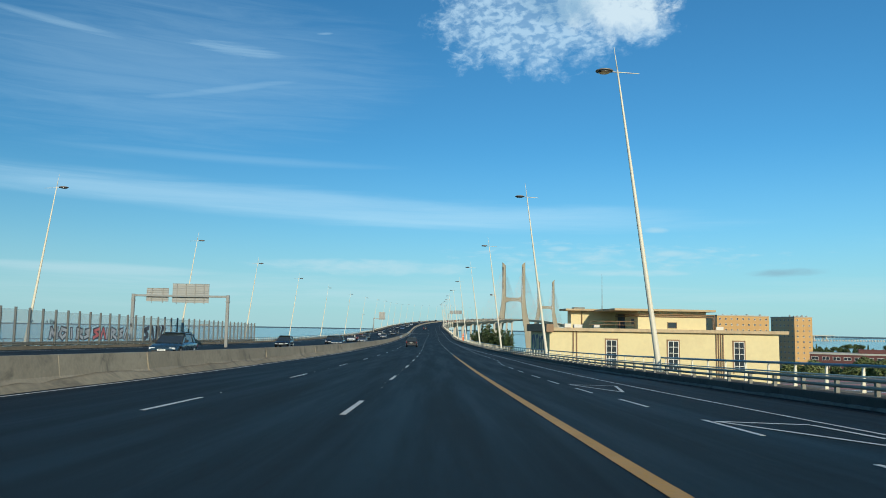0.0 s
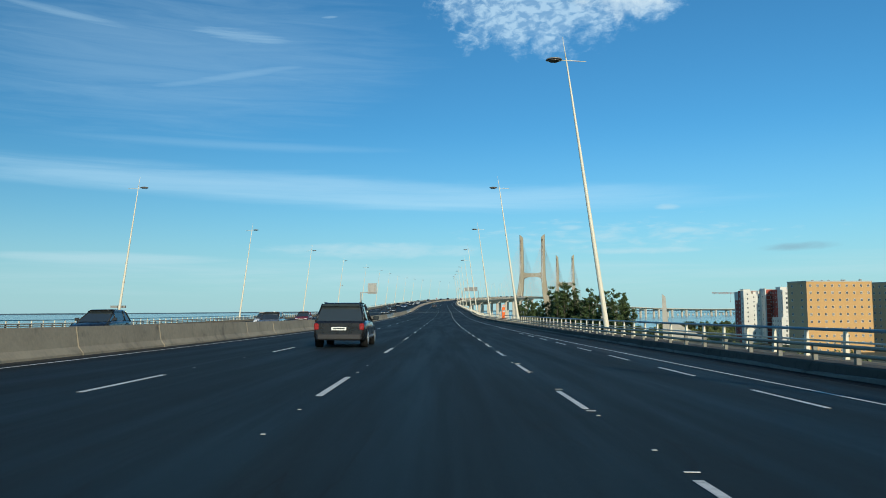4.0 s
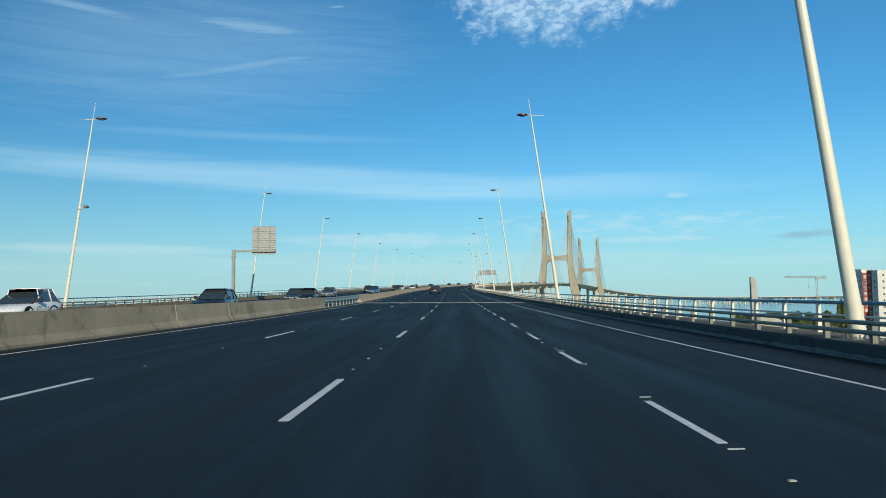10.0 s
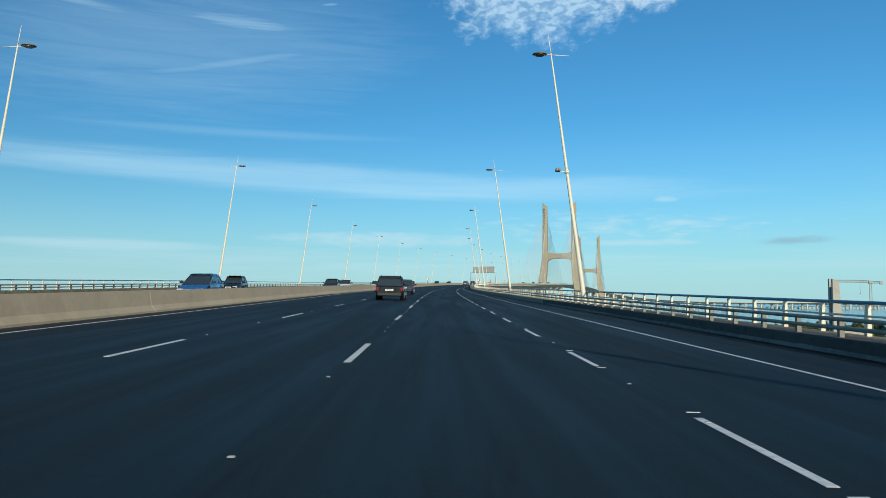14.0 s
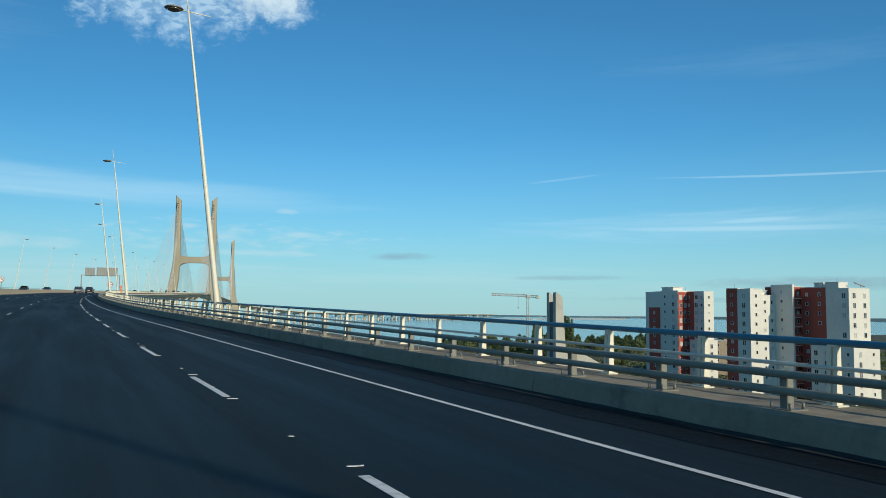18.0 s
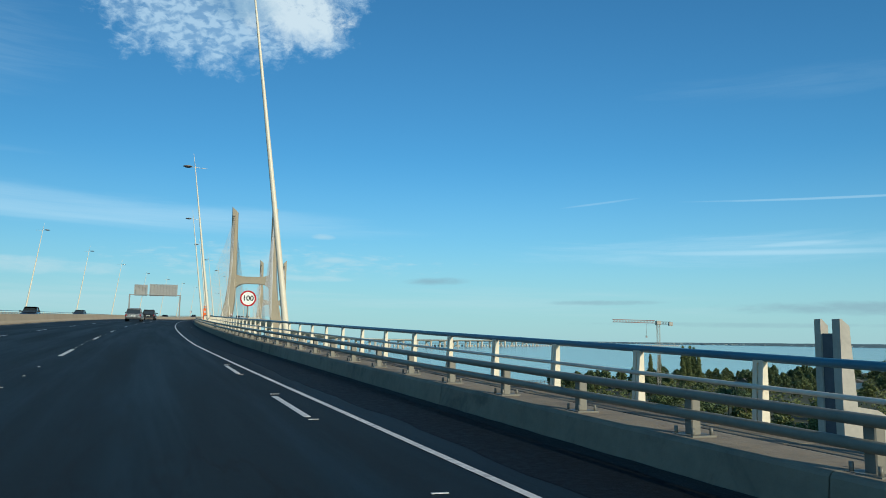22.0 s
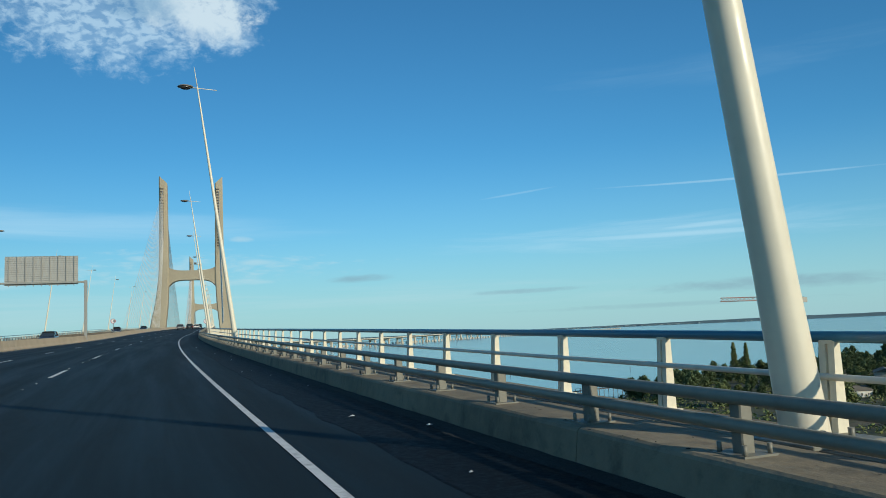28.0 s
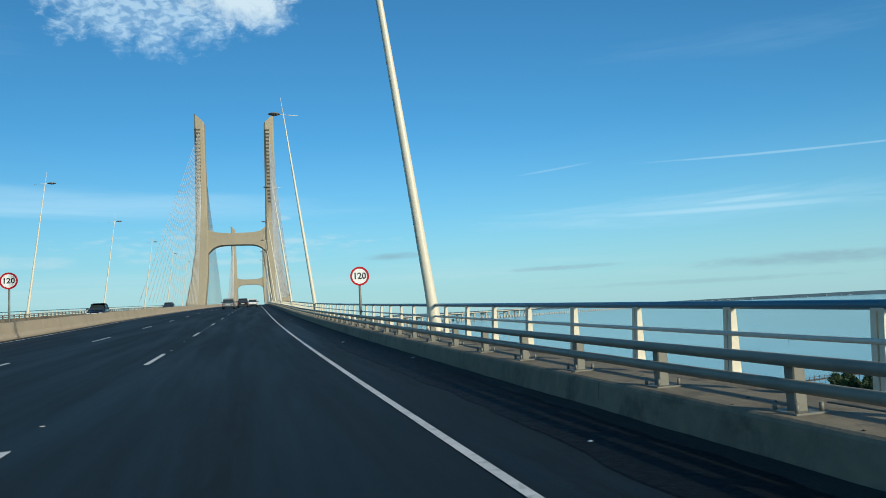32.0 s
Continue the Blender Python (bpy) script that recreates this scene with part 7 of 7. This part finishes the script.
def build_shore_things():
    rnd = random.Random(2)
    # small houses and sheds near the bank
    for i, (x, y, w, d, h, mat) in enumerate(((352, 872, 14, 8, 4.0, GREY_WALL), (420, 850, 12, 9, 4.5, WHITE_WALL), (285, 845, 8, 6, 3.0, WHITE_WALL))):
        g = thing("bank_house", Matrix.Translation((x, y, ground_z(x, y) - 0.4)) @ Matrix.Rotation(rnd.uniform(-.6, .6), 4, "Z"), "small pale house with a low weathered roof on the bank", "house", "houses on the bank")
        part("wall", box(bmesh.new(), -w / 2, w / 2, -d / 2, d / 2, 0, h), mat, g)
        bm = bmesh.new()
        prism(bm, [(-d / 2 - 0.4, h), (d / 2 + 0.4, h), (0, h + 1.6)], -w / 2 - 0.3, w / 2 + 0.3, axis="x")
        part("roof", fixed(bm), ROOF_TILE, g)
        for k in range(3):
            window_unit(g, Matrix.Translation((-w / 2 + w * (k + 0.5) / 3, -d / 2 - 0.02, h * 0.55)), 1.0, 1.1, 2, 1, bar=0.1)
    # wooden jetty with leaning posts
    g = thing("wooden_jetty", Matrix.Translation((255, 965, WATER_Z)), "old wooden jetty with a thin railing over the water", "jetty")
    bm = bmesh.new()
    box(bm, 0, 75, -0.9, 0.9, 2.4, 2.7)
    part("deck", bm, BARK, g)
    for i in range(26):
        bm = bmesh.new()
        rod(bm, (3 * i, -0.9, -3), (3 * i + 0.1, -0.9, 4.0 + rnd.uniform(-.3, .5)), 0.13, n=5)
        part("pile", bm, BARK, g)
    for z in (3.2, 3.8):
        bm = bmesh.new()
        rod(bm, (0, -0.9, z), (75, -0.9, z), 0.06, n=4)
        part("railing", bm, BARK, g)
    for x, y in ((330, 1120), (410, 1085), (520, 1150)):
        g = tagged(mesh_ob("mooring_stake", fixed(rod(bmesh.new(), (0, 0, -3), (0.2, 0, 2.6), 0.22, 0.16, n=6)), BARK), "dark mooring stake standing in the water", "stake", "mooring stakes")
        g.location = (x, y, WATER_Z)
    # long line of piles far out, and the far town
    bm = bmesh.new()
    a, b = Vector((700, 2450)), Vector((2300, 3050))
    for i in range(120):
        p = a + (b - a) * (i / 119)
        box(bm, p.x - 2.4, p.x + 2.4, p.y - 1.5, p.y + 1.5, WATER_Z - 2, WATER_Z + 5.0)
    tagged(mesh_ob("far_piles", bm, GREY_WALL), "long row of dark piles standing far out in the river", "piles", kind="stuff")
    bm = bmesh.new()
    box(bm, -900, 900, -9, 9, 0, 1.0)
    bm.transform(Matrix.Translation((1100, 3250, WATER_Z)) @ Matrix.Rotation(0.32, 4, "Z"))
    tagged(mesh_ob("mud_bank", bm, SOIL), "long low mud bank in the river", "mud bank", kind="structure")
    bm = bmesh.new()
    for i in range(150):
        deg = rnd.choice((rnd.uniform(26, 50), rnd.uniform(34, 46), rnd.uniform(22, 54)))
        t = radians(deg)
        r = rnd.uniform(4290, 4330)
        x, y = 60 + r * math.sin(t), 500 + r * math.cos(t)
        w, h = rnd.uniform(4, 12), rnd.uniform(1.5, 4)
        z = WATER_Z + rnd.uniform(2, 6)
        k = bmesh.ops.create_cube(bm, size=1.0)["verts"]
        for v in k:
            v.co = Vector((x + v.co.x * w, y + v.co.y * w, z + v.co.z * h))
    tagged(mesh_ob("far_town", bm, FAR_TOWN), "pale houses of a town on the far bank, tinted with haze", "town", kind="stuff")


build_shore_things()

# ---- cars ----
CAR_BLACK = car_paint("black_car_paint", (0.015, 0.016, 0.018))
CAR_BLUE = car_paint("blue_grey_car_paint", (0.045, 0.085, 0.12), 0.5)
CAR_SKY = car_paint("bright_blue_car_paint", (0.05, 0.15, 0.36), 0.4)
CAR_SILVER = car_paint("silver_car_paint", (0.34, 0.33, 0.32), 0.7)
CAR_WHITE = car_paint("white_car_paint", (0.72, 0.72, 0.70), 0.0)
CAR_RED = car_paint("dark_red_car_paint", (0.20, 0.02, 0.02), 0.3)


def loft(bm, rings, mat=0, smooth=True, caps=True):
    rows = [[bm.verts.new(p) for p in r] for r in rings]
    n = len(rows[0])
    for a, b in zip(rows, rows[1:]):
        for i in range(n):
            f = bm.faces.new((a[i], a[(i + 1) % n], b[(i + 1) % n], b[i]))
            f.smooth, f.material_index = smooth, mat
    if caps:
        for r in (list(reversed(rows[0])), rows[-1]):
            bm.faces.new(r).material_index = mat
    return fixed(bm)


def car(m, paint_mat, label, size=(4.45, 1.84, 1.64), group="cars on the bridge"):
    """A car that drives towards +y of its pose."""
    L, W, H = size
    g = thing("car", m, label, "car", group)
    w = W / 2
    belt = H * 0.60

    def ring(y, zb, zt, hw, tuck=0.9):
        return [(-hw * 0.94, y, zb), (-hw, y, zb + 0.12), (-hw, y, zt - 0.22), (-hw * 0.985, y, zt - 0.08), (-hw * tuck, y, zt), (hw * tuck, y, zt), (hw * 0.985, y, zt - 0.08), (hw, y, zt - 0.22), (hw, y, zb + 0.12), (hw * 0.94, y, zb)]
    r, f = -L / 2, L / 2
    rings = [ring(r, 0.42, belt - 0.10, w * 0.86), ring(r + 0.10, 0.30, belt - 0.02, w * 0.95), ring(r + 0.55, 0.25, belt, w), ring(-0.2, 0.24, belt, w), ring(f - 1.55, 0.24, belt - 0.02, w),
             ring(f - 0.75, 0.25, belt - 0.12, w * 0.985, 0.86), ring(f - 0.22, 0.27, belt - 0.25, w * 0.93, 0.82), ring(f, 0.36, belt - 0.42, w * 0.80, 0.8)]
    body = part("body", loft(bmesh.new(), rings), paint_mat, g)

    def cab(y, z, hw):
        return [(-hw, y, z), (hw, y, z)]
    # glasshouse: a dark block, then the painted roof and pillars on it
    low = [(r + 0.18, w * 0.86), (f - 1.25, w * 0.88)]
    zt = H - 0.06
    bm = bmesh.new()
    stations = [(r + 0.20, r + 0.62), (r + 0.9, r + 0.95), (0.0, 0.0), (f - 1.2, f - 2.3)]
    loft(bm, [[(-w * 0.90, yb, belt - 0.05), (-w * 0.72, yt, zt), (w * 0.72, yt, zt), (w * 0.90, yb, belt - 0.05)] for yb, yt in stations], smooth=False)
    part("glasshouse", bm, CAR_GLASS, g, "dark car glass")
    bm = bmesh.new()
    loft(bm, [[(-w * 0.765, y, zt - 0.09), (-w * 0.64, y, zt + h), (w * 0.64, y, zt + h), (w * 0.765, y, zt - 0.09)] for y, h in ((r + 0.45, 0.0), (r + 0.75, 0.05), (-0.3, 0.07), (f - 2.1, 0.03), (f - 2.4, -0.01))])
    roof = part("roof", bm, paint_mat, g)
    for sx in (-1, 1):
        for yb, yt in stations:
            bm = bmesh.new()
            rod(bm, (sx * w * 0.905, yb, belt - 0.05), (sx * w * 0.735, yt, zt), 0.034, 0.028, n=6)
            part("pillar", bm, TRIM_BLACK if yb == stations[-1][0] else paint_mat, g)
        if H > 1.55:
            bm = bmesh.new()
            rod(bm, (sx * w * 0.68, r + 0.8, zt + 0.055), (sx * w * 0.68, f - 2.3, zt + 0.045), 0.022, n=5)
            part("roof_rail", bm, TRIM_BLACK, roof)
        bm = bmesh.new()
        box(bm, sx * (w + 0.11) - 0.11, sx * (w + 0.11) + 0.11, f - 1.62, f - 1.47, belt + 0.0, belt + 0.16, 0.035)
        rod(bm, (sx * (w - 0.06), f - 1.5, belt + 0.0), (sx * (w + 0.05), f - 1.54, belt + 0.04), 0.03, n=6)
        mirror = part("mirror", bm, TRIM_BLACK, g, "black door mirror")
        bm = bmesh.new()
        box(bm, sx * (w + 0.11) - 0.085, sx * (w + 0.11) + 0.085, f - 1.628, f - 1.618, belt + 0.025, belt + 0.135, 0.0)
        part("mirror_glass", bm, CAR_GLASS, mirror)
        for ys in (0.32, -0.55):
            bm = bmesh.new()
            box(bm, sx * w - 0.006, sx * w + 0.002, ys - 0.005, ys + 0.005, 0.45, belt - 0.2)
            part("door_seam", bm, TRIM_BLACK, g)
        bm = bmesh.new()
        box(bm, sx * w * 0.84 - 0.09, sx * w * 0.84 + 0.09, r - 0.01, r + 0.25, belt - 0.34, belt - 0.1, 0.03)
        part("tail_lamp", bm, TAIL_RED, g, "red tail lamp")
        bm = bmesh.new()
        box(bm, sx * w * 0.66 - 0.2, sx * w * 0.66 + 0.2, f - 0.28, f - 0.05, belt - 0.47, belt - 0.33, 0.04)
        part("headlamp", bm, HEADLAMP, g, "clear headlamp")
        bm = bmesh.new()
        box(bm, sx * w - 0.012, sx * w + 0.012, -L * 0.3, L * 0.22, 0.36, 0.42, 0.0)
        part("side_strip", bm, RIM, g, "bright side strip")
        bm = bmesh.new()
        box(bm, sx * w - 0.02, sx * w + 0.03, 0.05, 0.25, belt - 0.2, belt - 0.165, 0.008)
        part("door_handle", bm, RIM, g)
    bm = bmesh.new()
    box(bm, -w * 0.84, w * 0.84, r - 0.03, r + 0.2, 0.28, 0.52, 0.05)
    part("rear_bumper", bm, TRIM_BLACK, g, "black bumper")
    bm = bmesh.new()
    box(bm, -w * 0.7, w * 0.7, f - 0.22, f + 0.015, 0.28, 0.5, 0.05)
    part("front_bumper", bm, TRIM_BLACK, g, "black bumper")
    bm = bmesh.new()
    box(bm, -0.26, 0.26, r - 0.035, r - 0.02, 0.62, 0.73)
    box(bm, -0.26, 0.26, f + 0.0, f + 0.03, 0.42, 0.53)
    plates = part("number_plate", bm, PLATE, g, "pale number plates")
    bm = bmesh.new()
    box(bm, -0.2, 0.2, r - 0.038, r - 0.035, 0.655, 0.695)
    box(bm, -0.2, 0.2, f + 0.03, f + 0.033, 0.455, 0.495)
    part("plate_bar", bm, BLACK, plates)
    wr = 0.335
    for sx in (-1, 1):
        for y in (r + 0.86, f - 0.88):
            c = Vector((sx * (w - 0.125), y, wr))
            bm = bmesh.new()
            rod(bm, c - Vector((0.115, 0, 0)), c + Vector((0.115, 0, 0)), wr, n=20)
            t = part("tyre", bm, TYRE, g, "black tyre")
            bm = bmesh.new()
            ring = [(Vector((sx * (w + 0.006), y + q * math.cos(0.314 * i - 0.2), wr + q * math.sin(0.314 * i - 0.2))), i) for i in range(12) for q in (wr + 0.015, wr + 0.085)]
            vs = [bm.verts.new(p) for p, i in ring]
            for i in range(11):
                bm.faces.new((vs[2 * i], vs[2 * i + 1], vs[2 * i + 3], vs[2 * i + 2]))
            part("wheel_arch", bm, TRIM_BLACK, g, "black wheel arch trim")
            bm = bmesh.new()
            o = c + Vector((sx * 0.118, 0, 0))
            rod(bm, o - Vector((sx * 0.03, 0, 0)), o, wr * 0.66, wr * 0.62, n=16)
            part("rim", bm, TRIM_BLACK, t, "dark wheel")
            bm = bmesh.new()
            hub = o + Vector((sx * 0.012, 0, 0))
            for i in range(10):
                a = (i // 2) * 1.25664 + (0.16 if i % 2 else -0.16)
                e = hub + Vector((0, math.cos(a) * wr * 0.63, math.sin(a) * wr * 0.63))
                h0 = hub + Vector((0, math.cos(a) * 0.035, math.sin(a) * 0.035))
                rod(bm, h0, e, 0.011, 0.015, n=4)
            rod(bm, hub - Vector((sx * 0.01, 0, 0)), hub + Vector((sx * 0.012, 0, 0)), 0.045, n=10)
            for i in range(24):
                p, q = (hub + Vector((0, wr * 0.65 * math.cos(v * 0.2618), wr * 0.65 * math.sin(v * 0.2618))) for v in (i, i + 1))
                rod(bm, p, q, 0.012, n=4, caps=False)
            part("spokes", bm, RIM, t, "alloy spokes")
    return g


def build_traffic():
    suv, hatch, small = (4.45, 1.86, 1.60), (4.25, 1.78, 1.48), (3.7, 1.65, 1.5)
    ahead = [(140, -1.85, CAR_BLACK, suv, "black family van ahead on the asphalt"), (404, -1.85, CAR_BLACK, suv, "black family van ahead on the asphalt"), (431.0, -2.22, CAR_BLUE, (4.4, 1.84, 1.50), "blue-grey sport utility car with alloy wheels"), (642, -1.8, CAR_SILVER, suv, "silver sport utility car ahead on the asphalt"),
             (668, -1.9, CAR_BLACK, suv, "black sport utility car ahead on the asphalt"),
             (900, -1.6, CAR_SILVER, suv, "silver sport utility car ahead on the asphalt"), (918, 0.2, CAR_BLACK, suv, "black family van ahead on the asphalt"),
             (925, 1.8, CAR_WHITE, hatch, "white hatchback far ahead"), (962, 1.8, CAR_BLACK, hatch, "dark hatchback far ahead")]
    for s, d, mat, size, label in ahead:
        car(road_frame(s, d), mat, label, size, "cars driving away")
    other = [(66, -15.5, CAR_BLUE, suv), (133, -13.0, CAR_BLUE, hatch), (152, -16.5, CAR_BLACK, hatch), (216, -17.4, CAR_RED, hatch), (231, -17.0, CAR_BLUE, hatch), (269, -20.0, CAR_BLACK, small),
             (112, -17.2, CAR_BLACK, hatch), (178, -13.2, CAR_SILVER, hatch), (192, -17.0, CAR_WHITE, hatch), (247, -13.2, CAR_SILVER, hatch), (288, -17.0, CAR_WHITE, small), (302, -13.2, CAR_BLACK, hatch), (368, -16.9, CAR_SILVER, hatch), (420, -16.8, CAR_BLACK, small), (486, -16.8, CAR_SILVER, hatch), (573, -13.0, CAR_SILVER, hatch), (604, -16.4, CAR_BLACK, hatch),
             (331, -13.1, CAR_BLACK, small), (340, -16.2, CAR_BLUE, hatch), (346, -16.3, CAR_BLACK, hatch), (400, -13.4, CAR_SKY, hatch),
             (452, -13.0, CAR_BLACK, hatch), (466, -13.1, CAR_WHITE, hatch), (505, -12.9, CAR_WHITE, hatch), (545, -16.0, CAR_BLACK, hatch), (640, -12.8, CAR_BLACK, small), (690, -15.5, CAR_BLUE, hatch), (790, -12.7, CAR_BLACK, hatch), (862, -13.0, CAR_BLACK, small), (925, -13.0, CAR_BLACK, hatch)]
    names = {CAR_BLUE.name: "blue-grey", CAR_BLACK.name: "black", CAR_SKY.name: "bright blue", CAR_WHITE.name: "white", CAR_SILVER.name: "silver", CAR_RED.name: "dark red"}
    for s, d, mat, size in other:
        car(road_frame(s, d, 0, math.pi), mat, names[mat.name] + " car on the opposite carriageway", size, "oncoming cars")


build_traffic()
